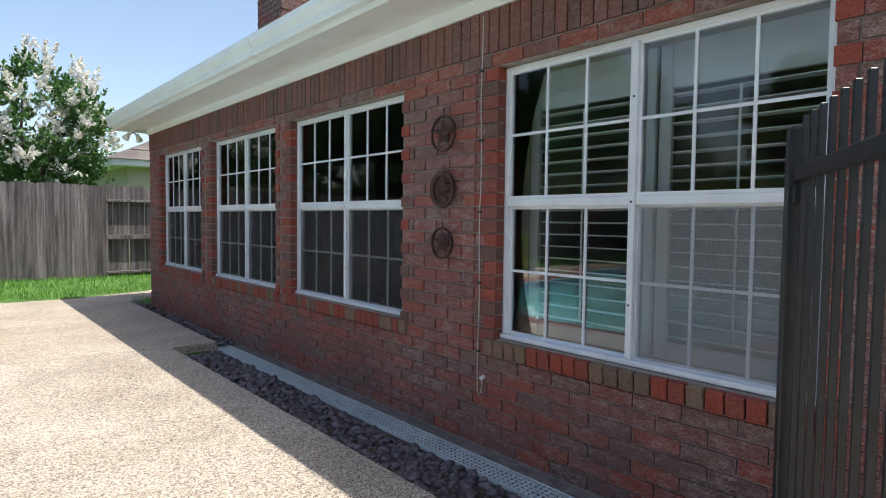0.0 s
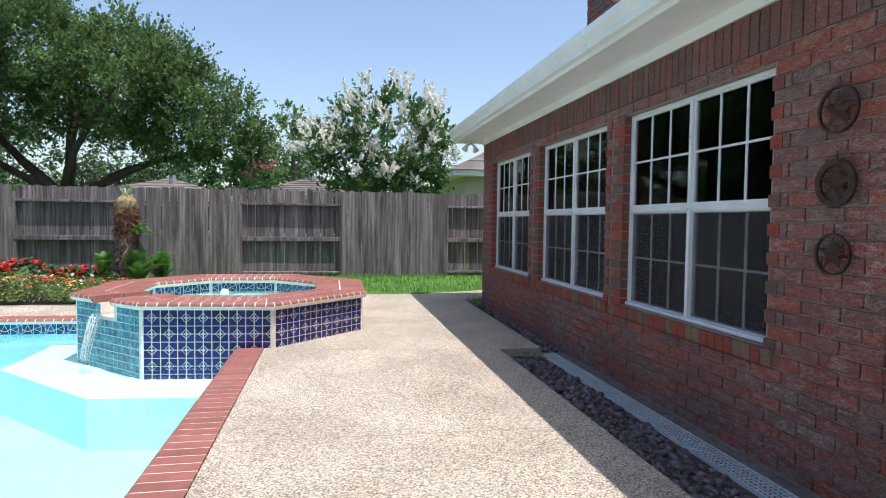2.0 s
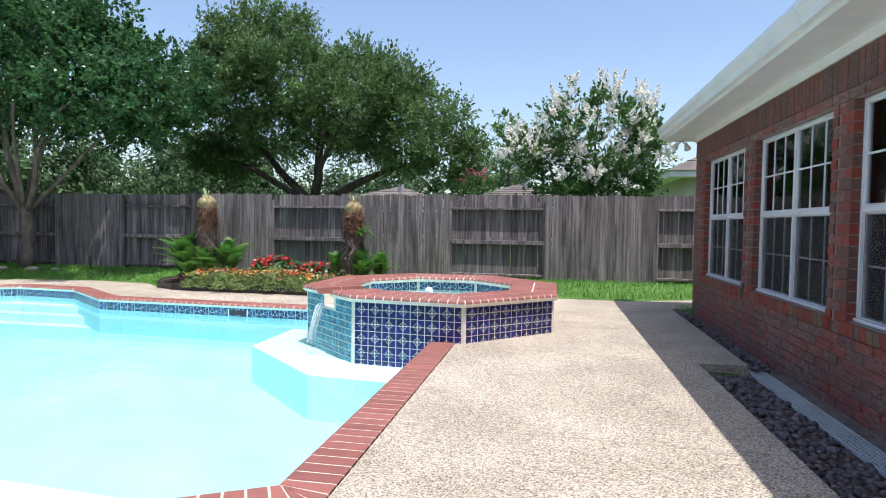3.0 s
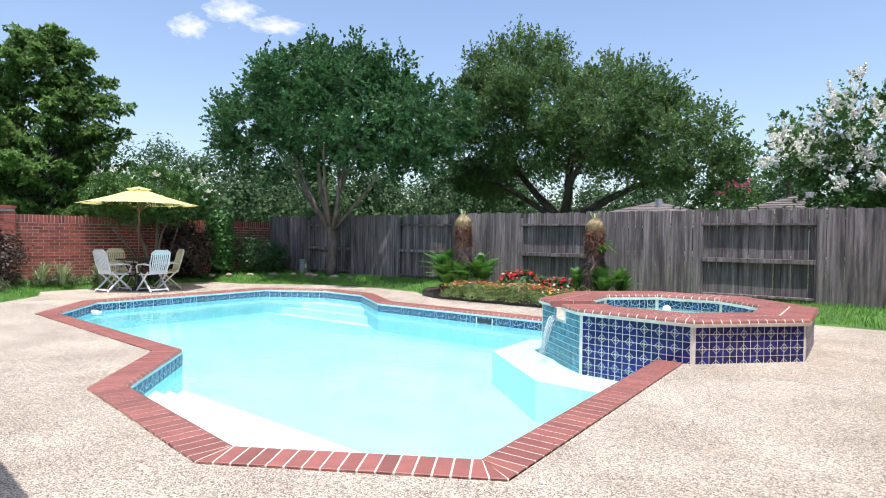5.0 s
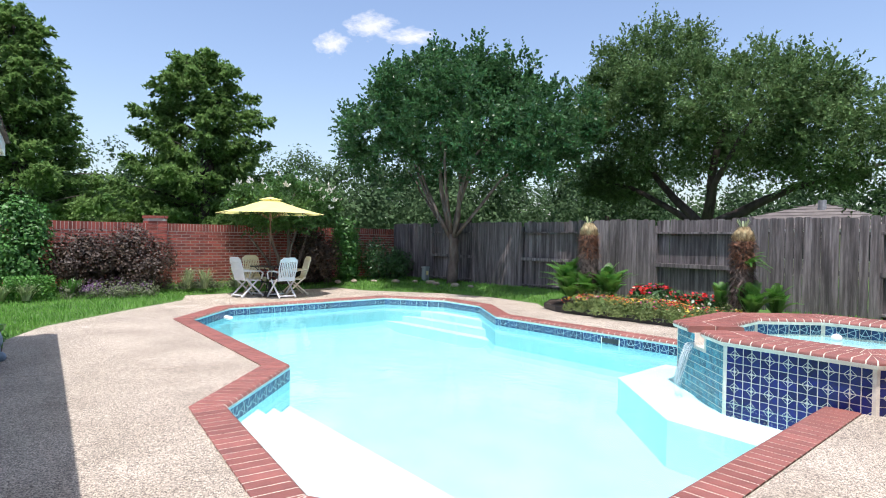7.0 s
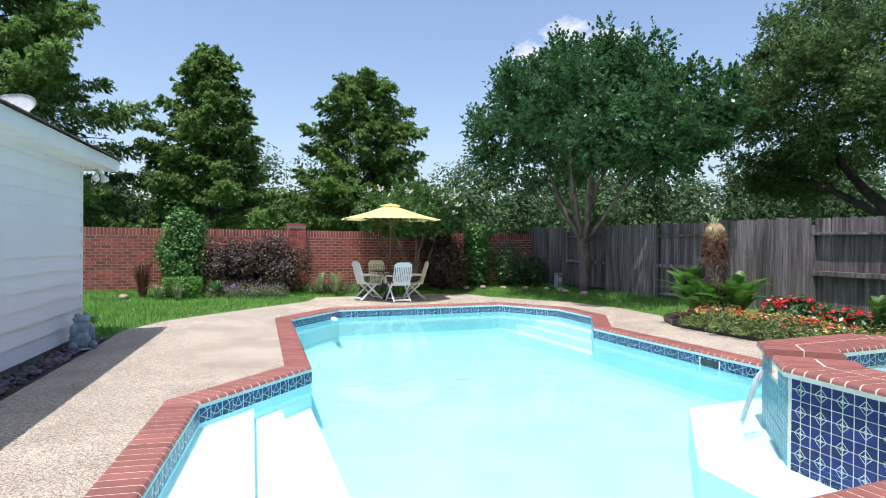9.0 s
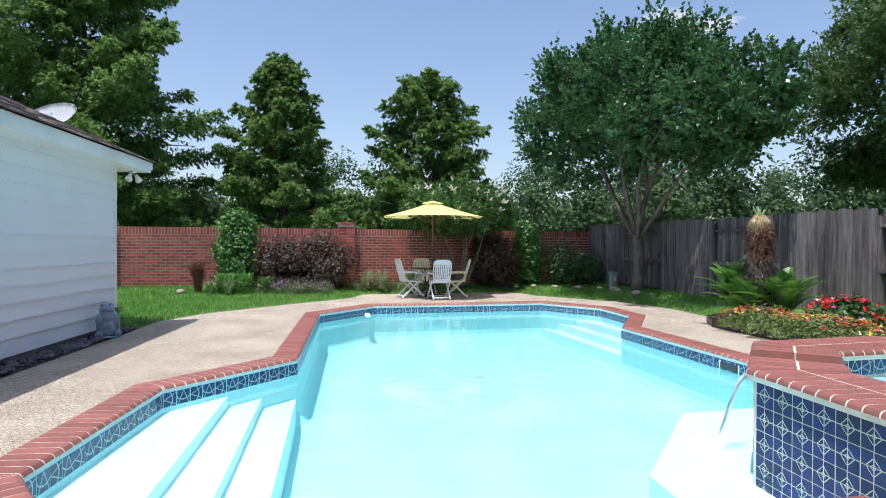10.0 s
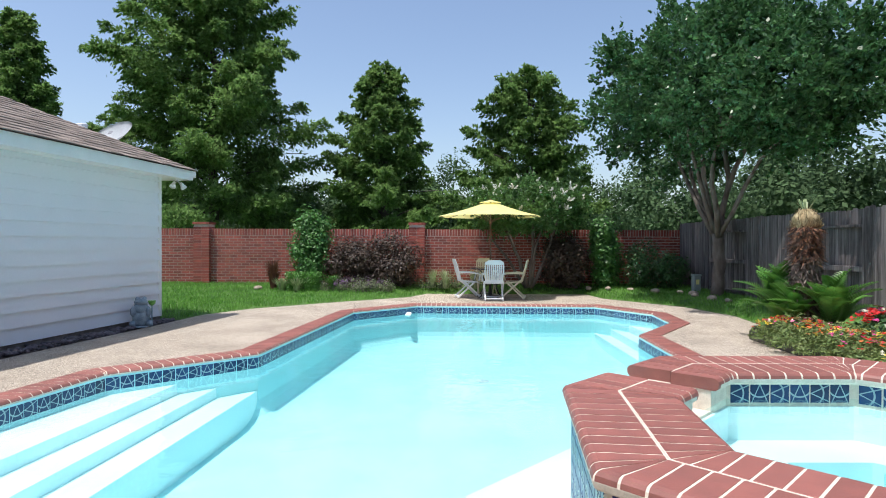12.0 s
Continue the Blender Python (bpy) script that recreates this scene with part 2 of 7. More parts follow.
M_MYRTLE = mat("myrtle_leaf", (0.065, 0.155, 0.038), (0.115, 0.235, 0.064), 3, 0.45, 0.0, 30, island=0.35, trans=0.25)
M_BLOSSOM = mat("white_blossom", (0.80, 0.78, 0.72), (0.87, 0.85, 0.79), 6, 0.8, 0.0, 30, island=0.1, trans=0.3)
M_GLASS = clear("window_glass", (0.91, 0.93, 0.925), 0.005, 1.5)
M_WATER = clear("pool_water", (0.86, 0.99, 1.0), 0.02, 1.33, 0.25, 5.0)
M_ROOM = mat("room_wall", (0.25, 0.22, 0.18), (0.32, 0.28, 0.23), 1, 0.9, 0.0, 20)
M_IRON = mat("black_iron", (0.012, 0.012, 0.014), (0.02, 0.02, 0.022), 12, 0.4, 0.1, 90)


def deck_material():
    m = mat("exposed_aggregate", (0.335, 0.287, 0.228), (0.44, 0.38, 0.308), 1.3, 0.9, 0.0, 30)
    n, l = tree_of(m)
    b = n["Principled BSDF"]
    geo = n.new("ShaderNodeNewGeometry")
    vo = n.new("ShaderNodeTexVoronoi")
    vo.inputs["Scale"].default_value = 135
    l.new(geo.outputs["Position"], vo.inputs["Vector"])
    src = b.inputs["Base Color"].links[0].from_socket
    bw = n.new("ShaderNodeSeparateColor")
    l.new(vo.outputs["Color"], bw.inputs[0])
    mr = n.new("ShaderNodeMapRange")
    mr.inputs["To Min"].default_value, mr.inputs["To Max"].default_value = 0.28, 1.68
    l.new(bw.outputs[0], mr.inputs["Value"])
    hs = n.new("ShaderNodeHueSaturation")
    l.new(src, hs.inputs["Color"])
    l.new(mr.outputs[0], hs.inputs["Value"])
    l.new(hs.outputs[0], b.inputs["Base Color"])
    bp = n.new("ShaderNodeBump")
    bp.invert = True
    bp.inputs["Strength"].default_value, bp.inputs["Distance"].default_value = 0.7, 0.006
    l.new(vo.outputs["Distance"], bp.inputs["Height"])
    l.new(bp.outputs[0], b.inputs["Normal"])
    return m


M_DECK = deck_material()


def tile_material(name, glaze1, glaze2, line, arcs):
    """Glazed tile with a light line pattern, in the tile's own coordinates."""
    m = mat(name, glaze1, glaze2, 25, 0.3, 0.08, 60, vary=0.35, spec=0.35, fine=0.1)
    n, l = tree_of(m)
    b = n["Principled BSDF"]
    src = b.inputs["Base Color"].links[0].from_socket
    tc = n.new("ShaderNodeTexCoord")
    sp = n.new("ShaderNodeSeparateXYZ")
    l.new(tc.outputs["Object"], sp.inputs[0])

    def math_node(op, a, c=None):
        k = n.new("ShaderNodeMath")
        k.operation = op
        for i, v in enumerate((a, c)):
            if v is None:
                continue
            if isinstance(v, (int, float)):
                k.inputs[i].default_value = v
            else:
                l.new(v, k.inputs[i])
        return k.outputs[0]
    x, z = sp.outputs["X"], sp.outputs["Z"]
    if arcs:
        z2 = math_node("ADD", z, 0.06)
        d = math_node("SQRT", math_node("ADD", math_node("MULTIPLY", x, x), math_node("MULTIPLY", z2, z2)))
        e1 = math_node("LESS_THAN", math_node("ABSOLUTE", math_node("SUBTRACT", d, 0.085)), 0.0055)
        e2 = math_node("LESS_THAN", math_node("ABSOLUTE", math_node("SUBTRACT", math_node("ABSOLUTE", x), math_node("MULTIPLY", z2, 0.45))), 0.004)
        e = math_node("MAXIMUM", e1, e2)
    else:
        v = math_node("ADD", x, z)
        e = math_node("LESS_THAN", math_node("ABSOLUTE", math_node("SUBTRACT", v, 0.034)), 0.0036)
        knot = math_node("LESS_THAN", math_node("ABSOLUTE", math_node("SUBTRACT", v, 0.066)), 0.0028)
        e = math_node("MAXIMUM", e, knot)
    mx = n.new("ShaderNodeMix")
    mx.data_type = "RGBA"
    l.new(e, mx.inputs[0])
    l.new(src, mx.inputs[6])
    mx.inputs[7].default_value = (*line, 1)
    l.new(mx.outputs[2], b.inputs["Base Color"])
    return m


M_TILE = tile_material("cobalt_tile", (0.008, 0.012, 0.13), (0.015, 0.018, 0.085), (0.62, 0.64, 0.50), False)
M_BAND = tile_material("waterline_tile", (0.009, 0.036, 0.115), (0.016, 0.06, 0.14), (0.30, 0.44, 0.48), True)

# ---- plan ----
WALL_X = 2.60
POOL = [(-4.2, 2.68), (-2.2, 2.34), (-0.87, 3.08), (-0.87, 8.72), (-6.9, 8.95), (-8.3, 9.95), (-9.6, 10.08), (-10.9, 9.3), (-11.0, 5.5), (-9.75, 4.32), (-5.35, 3.87)]
COPE = 0.29
SPA_C, SPA_S = (-1.17, 8.40), 1.40
SPA_A = SPA_S * (1 + math.sqrt(2)) / 2


def octagon(apothem, c=SPA_C):
    r = apothem / math.cos(math.pi / 8)
    return [(c[0] + r * math.cos(math.pi / 8 + k * math.pi / 4), c[1] + r * math.sin(math.pi / 8 + k * math.pi / 4)) for k in range(8)]


SPA_OUT = [(0.52, 9.09), (-0.47, 10.08), (-1.87, 10.08), (-2.82, 9.12), (-2.80, 7.77), (-1.83, 6.85), (-0.47, 6.70), (0.52, 7.69)]
POOL_OUT = offset(POOL, COPE)
WATER_Z, FLOOR_Z = -0.16, -0.80
DECK = [(1.84, -6.0), (1.84, 6.40), (2.30, 6.40), (2.34, 10.35), (2.9, 10.5), (6.5, 11.1), (6.5, 12.4), (3.1, 11.7), (1.7, 11.15), (0.4, 11.2), (-1.6, 11.2), (-2.6, 10.4), (-4.2, 10.38),
        (-6.0, 10.42), (-7.1, 10.75), (-7.8, 11.3), (-9.3, 11.5), (-10.8, 11.2), (-12.7, 9.95), (-13.9, 9.8), (-13.9, 5.6), (-12.9, 5.2), (-11.7, 3.8), (-10.2, 2.2), (-9.1, 1.62),
        (-7.7, 1.46), (-4.9, 1.08), (-2.2, 0.72), (-2.2, -6.0)]


def ground_height(X, Y):
    s = lambda f: np.clip(f, 0, 1) ** 2 * (3 - 2 * np.clip(f, 0, 1))
    rise = 0.04 + 0.14 * np.maximum(s((-X - 11.5) / 3.5), s((Y - 10.9) / 1.8))
    d = dist(DECK, X, Y)
    ins = inside(DECK, X, Y)
    rise = 0.015 + (rise - 0.015) * np.clip(d / 0.8, 0, 1)
    rise = np.where(((X > 1.7) & (Y < 10.3) & (Y > -9)) | ((X > -8.5) & (X < 0) & (Y < 1.7) & (Y > -9)), -0.35, rise)
    return np.where(ins, -0.08 - 0.2 * (d > 0.5), rise)


# ---- ground ----
ax = np.concatenate([[-3000, -600, -150, -60, -32], np.arange(-24, 10.01, 0.2), [16, 30, 60, 150, 600, 3000]])
ay = np.concatenate([[-3000, -600, -150, -60, -30, -14], np.arange(-8, 18.01, 0.2), [24, 34, 60, 150, 600, 3000]])
GX, GY = np.meshgrid(ax, ay, indexing="ij")
GZ = ground_height(GX, GY)
cut = offset(POOL, 0.12)
verts = np.stack([GX, GY, GZ], -1).reshape(-1, 3)
nx, ny = GX.shape
faces = []
cx, cy = (GX[:-1, :-1] + GX[1:, 1:]) / 2, (GY[:-1, :-1] + GY[1:, 1:]) / 2
dk = inside(DECK, cx, cy) & (dist(DECK, cx, cy) > 0.6)
for i in range(nx - 1):
    for j in range(ny - 1):
        if not dk[i, j]:
            faces.append((i * ny + j, (i + 1) * ny + j, (i + 1) * ny + j + 1, i * ny + j + 1))
whole("ground", raw_mesh("ground", verts.tolist(), faces, M_LAWN, True), None, "green lawn rising gently towards the fences", "lawn", kind="structure")

whole("pavement", ring_prism(DECK, [POOL_OUT], -0.14, 0.0), M_DECK, "sunlit exposed-aggregate concrete pool deck", "patio", kind="structure")
bm = prism([(1.84, -6), (2.62, -6), (2.62, 10.2), (1.84, 10.2)], -0.2, -0.10)
whole("ground_strip", bm, M_SOIL, "dark soil strip beside the house", "soil", kind="structure")

# ---- pool ----
pool = tagged(new("swimming_pool"), "white-plastered swimming pool with brick coping and pale water", "pool", kind="structure")
bm = bmesh.new()
rings = []
for d, z in ((0.0, -0.03), (0.0, -0.57), (0.04, -0.66), (0.11, -0.73), (0.22, -0.775), (0.38, FLOOR_Z)):
    rings.append([bm.verts.new((x, y, z)) for x, y in offset(POOL, -d)])
for top, low in zip(rings, rings[1:]):
    for i in range(len(POOL)):
        j = (i + 1) % len(POOL)
        bm.faces.new((top[i], top[j], low[j], low[i]))
bm.faces.new(rings[-1])
part("basin", bm, M_PLASTER, pool, "pale plaster basin")
# entry steps along the near edge, corner steps at the far end, a ledge round the spa
for z, slope, start in ((-0.22, -0.093, 2.75), (-0.335, -0.071, 3.145), (-0.45, -0.07, 3.485)):
    part("step", prism(clip(POOL, (-1.4, start - 1.4 * slope), (-5.6, start - 5.6 * slope)), FLOOR_Z, z), M_STEP, pool)
for k, z in enumerate((-0.29, -0.43, -0.57)):
    far = clip(POOL, (-12, 9.80 - 0.25 * k), (-5, 9.74 - 0.25 * k))
    part("step", prism(far, FLOOR_Z, z), M_STEP, pool)
ledge = clip(clip(offset(SPA_OUT, 0.6), (-0.88, 0), (-0.88, 9)), (-0.88, 8.70), (-6.9, 8.93))
part("ledge", prism(ledge, FLOOR_Z, -0.32), M_STEP, pool)
bm = bmesh.new()
bm.faces.new([bm.verts.new((x, y, WATER_Z)) for x, y in POOL])
whole("water", bm, M_WATER, "clear pale turquoise pool water", "water", kind="structure")


def coping_run(parent, P, Q, kP, kQ, d, h, z, width, material, skip=None, one=False, drop=0.0, name="brick", odd=False, span=None):
    """Bullnosed bricks laid across the edge P to Q, mitred by kP and kQ metres a metre of depth."""
    P, Q = Vector(P), Vector(Q)
    L = (Q - P).length
    u = (Q - P) / L
    nrm = Vector((u.y, -u.x))
    lo, hi = min(0, -kP * d), max(L, L + kQ * d)
    if span:
        lo, hi = max(lo, span[0]), min(hi, span[1])
        if hi - lo < 0.01:
            return
    n = 1 if one else max(1, round((hi - lo) / width))
    if odd and not one:
        n = 2 * math.ceil(((hi - lo) / width - 1) / 2) + 1
        lo, hi = L / 2 - n * width / 2, L / 2 + n * width / 2
    prof = [(d, 0.0), (d, h - 0.004), (d - 0.004, h), (0.034, h), (0.014, h - 0.006), (0.002, h - 0.02), (-0.003, h * 0.5), (0.003, 0.014), (0.02, 0.0)]
    gap = 0.0 if one else 0.0062
    for k in range(n):
        a, b = lo + (hi - lo) * k / n + gap, lo + (hi - lo) * (k + 1) / n - gap
        if skip and skip[0] < (a + b) / 2 < skip[1]:
            continue
        A, B = [], []
        for v, zz in prof:
            vv = max(v, 0.0)
            ua, ub = max(a, -kP * vv + gap), min(b, L + kQ * vv - gap)
            if ua > ub:
                ua = ub = min(max((ua + ub) / 2, -kP * vv), L + kQ * vv)
            A.append(ua)
            B.append(ub)
        if max(bb - aa for aa, bb in zip(A, B)) < 0.01:
            continue
        vs = []
        for side in (A, B):
            vs += [tuple(P + u * s + nrm * v) + (z + zz - drop,) for s, (v, zz) in zip(side, prof)]
        m = len(prof)
        mid = Vector((sum(v[0] for v in vs) / len(vs), sum(v[1] for v in vs) / len(vs), z))
        vs = [tuple(Vector(v) - mid) for v in vs]
        fs = [(i, (i + 1) % m, m + (i + 1) % m, m + i) for i in range(m)] + [tuple(range(m))[::-1], tuple(range(m, 2 * m))]
        ob = new(name, raw_mesh(name, vs, fs, material))
        ob.location = mid
        ob.parent = parent


def coping_loop(parent, poly, d, h, z, width, skips={}, grow=1, odd=False):
    n = len(poly)
    off = offset(poly, d * grow)
    for i in range(n):
        j = (i + 1) % n
        P, Q = Vector(poly[i]), Vector(poly[j])
        u = (Q - P).normalized()
        kP, kQ = (P - Vector(off[i])).dot(u) / d, (Vector(off[j]) - Q).dot(u) / d
        if grow > 0:
            args = (P, Q, kP, kQ)
        else:
            args = (Q, P, (Vector(off[j]) - Q).dot(u) / d, (P - Vector(off[i])).dot(u) / d)
        sk = skips.get(i)
        if sk == "all":
            continue
        coping_run(parent, *args, d, h, z, width, M_COPING, sk, odd=odd)
        coping_run(parent, *args, d + (0.012 if odd else 0.0), h, z, width, M_GROUT, None, True, 0.0025, "mortar_bed", span=(-9, sk[0] - 0.05) if sk else None)
        if sk:
            coping_run(parent, *args, d + (0.012 if odd else 0.0), h, z, width, M_GROUT, None, True, 0.0025, "mortar_bed", span=(sk[1] + 0.05, 99))
coping = tagged(new("pool_coping"), "red bullnose brick coping round the pool", "coping", kind="structure")
# the stretch from the deck to the spa and from the spa to the far side stop at the spa wall
coping_loop(coping, POOL, COPE, 0.06, -0.055 + 0.012, 0.108, {2: (3.62, 9.0), 3: (-1.0, 2.0)})

# ---- spa ----
spa = tagged(new("spa_tub"), "raised octagonal spa clad in cobalt blue tiles", "spa", kind="structure")
body_o, body_i = offset(SPA_OUT, -0.05), offset(SPA_OUT, -0.58)
GAP = 4
P4, P5 = Vector(SPA_OUT[GAP]), Vector(SPA_OUT[GAP + 1])
spill_u = (P5 - P4).normalized()
spill_n = Vector((spill_u.y, -spill_u.x))
spill_mid = (P4 + P5) / 2
bm = ring_prism(body_o, [body_i], -0.9, 0.40)
spa_wall = part("wall", bm, M_GROUT, spa, "pale grouted wall")
# the notch through which the spa spills
cutter = new("notch", mesh_of("notch", box(-0.15, -0.75, 0.265, 0.15, 0.2, 0.6), None))
cutter.matrix_world = Matrix.Translation((*spill_mid, 0)) @ Matrix(((spill_u.x, spill_n.x, 0, 0), (spill_u.y, spill_n.y, 0, 0), (0, 0, 1, 0), (0, 0, 0, 1)))
bpy.context.view_layer.update()
md = spa_wall.modifiers.new("notch", "BOOLEAN")
md.object, md.solver = cutter, "EXACT"
bpy.context.view_layer.update()
cut_mesh = bpy.data.meshes.new_from_object(spa_wall.evaluated_get(bpy.context.evaluated_depsgraph_get()))
spa_wall.modifiers.clear()
spa_wall.data = cut_mesh
bpy.data.objects.remove(cutter)
bm = prism(offset(SPA_OUT, -0.5), -0.36, -0.30)
part("basin", bm, M_PLASTER, spa, "pale plaster floor")
part("lining", ring_prism(offset(SPA_OUT, -0.574), [offset(SPA_OUT, -0.60)], -0.30, 0.245), M_STEP, spa, "pale plaster lining")
part("bench", ring_prism(offset(SPA_OUT, -0.60), [offset(SPA_OUT, -1.0)], -0.30, 0.02), M_STEP, spa, "pale plaster bench")
bm = bmesh.new()
bm.faces.new([bm.verts.new((x, y, 0.295)) for x, y in offset(SPA_OUT, -0.58)])
whole("spa_water", bm, M_WATER, "clear spa water in the raised octagonal tub", "water", kind="structure")
spa_coping = tagged(new("spa_coping"), "two rows of red bullnose bricks on the spa rim", "coping", kind="structure")
coping_loop(spa_coping, SPA_OUT, 0.308, 0.08, 0.40, 0.108, {GAP: (0.53, 0.83)}, -1, True)
coping_loop(spa_coping, offset(SPA_OUT, -0.63), 0.308, 0.08, 0.40, 0.108, {GAP: (0.27, 0.57)}, 1, True)


L4 = (P5 - P4).length


def spill_sheet():
    """A thin sheet of falling water from the notch."""
    bm = bmesh.new()
    rows = []
    for k in range(13):
        t = k / 12
        out, z = -0.25 + 0.60 * t if t < 0.45 else 0.02 + 0.18 * (t - 0.45) / 0.55, 0.298 if t < 0.45 else 0.298 - 0.47 * ((t - 0.45) / 0.55) ** 1.6
        w = 0.14 - 0.05 * max(0, t - 0.45)
        row = []
        for j in range(9):
            f = -1 + j / 4
            p = spill_mid + spill_u * (w * f) + spill_n * (out + 0.012 * math.sin(j * 2.1 + k))
            row.append(bm.verts.new((p.x, p.y, z)))
        rows.append(row)
    for a, b in zip(rows, rows[1:]):
        for j in range(8):
            bm.faces.new((a[j], a[j + 1], b[j + 1], b[j]))
    return bm


M_SPILL = clear("spill_water", (0.985, 0.995, 1.0), 0.3, 1.05, 1.0, 60.0)
M_FOAM = mat("white_foam", (0.8, 0.86, 0.88), (0.9, 0.93, 0.94), 30, 0.4, 0.3, 90)
whole("waterfall", spill_sheet(), M_SPILL, "thin sheet of water spilling from the spa into the pool", "water", smooth=True)


def tile_mesh(w, h, material):
    bm = add_box(bmesh.new(), -w / 2, -0.004, -h / 2, w / 2, 0.004, h / 2, 0.0)
    return mesh_of("tile", bm, material)


# Cobalt tile again, with the pool's teal reflection painted into the glaze.
M_TILE_GLARE = tile_material("wet_glare_tile", (0.015, 0.09, 0.17), (0.05, 0.25, 0.31), (0.30, 0.48, 0.50), False)


def tile_face(parent, P, Q, z_top, rows, size, material, joined=None, margin=0.025, keep=None):
    """Rows of square tiles on the vertical face P to Q; in joined, the tiles are collected as boxes instead."""
    P, Q = Vector(P), Vector(Q)
    L = (Q - P).length - 2 * margin
    u = (Q - P).normalized()
    nrm = Vector((u.y, -u.x))
    cols = max(1, round(L / size))
    w = L / cols
    me = None if joined is not None else tile_mesh(w - 0.009, size - 0.009, material)
    for c in range(cols):
        for r in range(rows):
            s, z = margin + w * (c + 0.5), z_top - size * (r + 0.5)
            if keep and not keep(s, z):
                continue
            p = P + u * s
            m = Matrix(((u.x, nrm.x, 0, p.x - nrm.x * 0.001), (u.y, nrm.y, 0, p.y - nrm.y * 0.001), (0, 0, 1, z), (0, 0, 0, 1)))
            if joined is not None:
                add_box(joined, -w / 2 + 0.003, -0.004, -size / 2 + 0.003, w / 2 - 0.003, 0.004, size / 2 - 0.003, 0, m)
                continue
            ob = new("tile", me)
            ob.parent = parent
            q = {(0, 0): 90, (1, 0): 180, (1, 1): 270, (0, 1): 0}[(c % 2, r % 2)]
            ob.matrix_basis = m @ pose(0, 0, 0, 0, q, 0)


notch = lambda s, z: not (abs(s - L4 / 2) < 0.17 and z > 0.24)
tile_face(spa, body_o[5], body_o[6], 0.398, 9, 0.083, M_TILE)
tile_face(spa, body_o[6], body_o[7], 0.398, 5, 0.080, M_TILE)
tile_face(spa, body_o[4], body_o[5], 0.398, 9, 0.083, M_TILE_GLARE, keep=notch)
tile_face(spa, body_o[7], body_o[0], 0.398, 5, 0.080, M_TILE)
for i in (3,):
    tile_face(spa, body_o[i], body_o[i + 1], 0.398, 9, 0.083, M_TILE_GLARE)
for i in range(8):
    if i != 4:
        tile_face(spa, body_i[(i + 1) % 8], body_i[i], 0.398, 1, 0.132, M_BAND)
# streaks of white water in the fall, and the froth where it lands
fall = bmesh.new()
for k in range(15):
    f = rng.uniform(-1, 1)
    pts = []
    for j in range(6):
        t = j / 5
        p = spill_mid + spill_u * (0.13 * f * (1 - 0.25 * t)) + spill_n * (0.03 + 0.15 * t + 0.01 * math.sin(k + j))
        pts.append((p.x, p.y, 0.294 - 0.465 * t ** 1.6))
    add_tube(fall, pts, [0.001, 0.002, 0.0025, 0.0025, 0.002, 0.001], 5)
whole("water_streaks", fall, M_FOAM, "white streaks in the falling spa water", "water", kind="stuff")
# waterline band of the pool
for i in range(len(POOL)):
    P, Q = POOL[(i + 1) % len(POOL)], POOL[i]
    if i == 2:
        P = (-0.87, 6.72)
    if i == 3:
        Q = (-2.84, 8.79)
    tile_face(pool, P, Q, -0.045, 1, 0.135, M_BAND, margin=0.0)

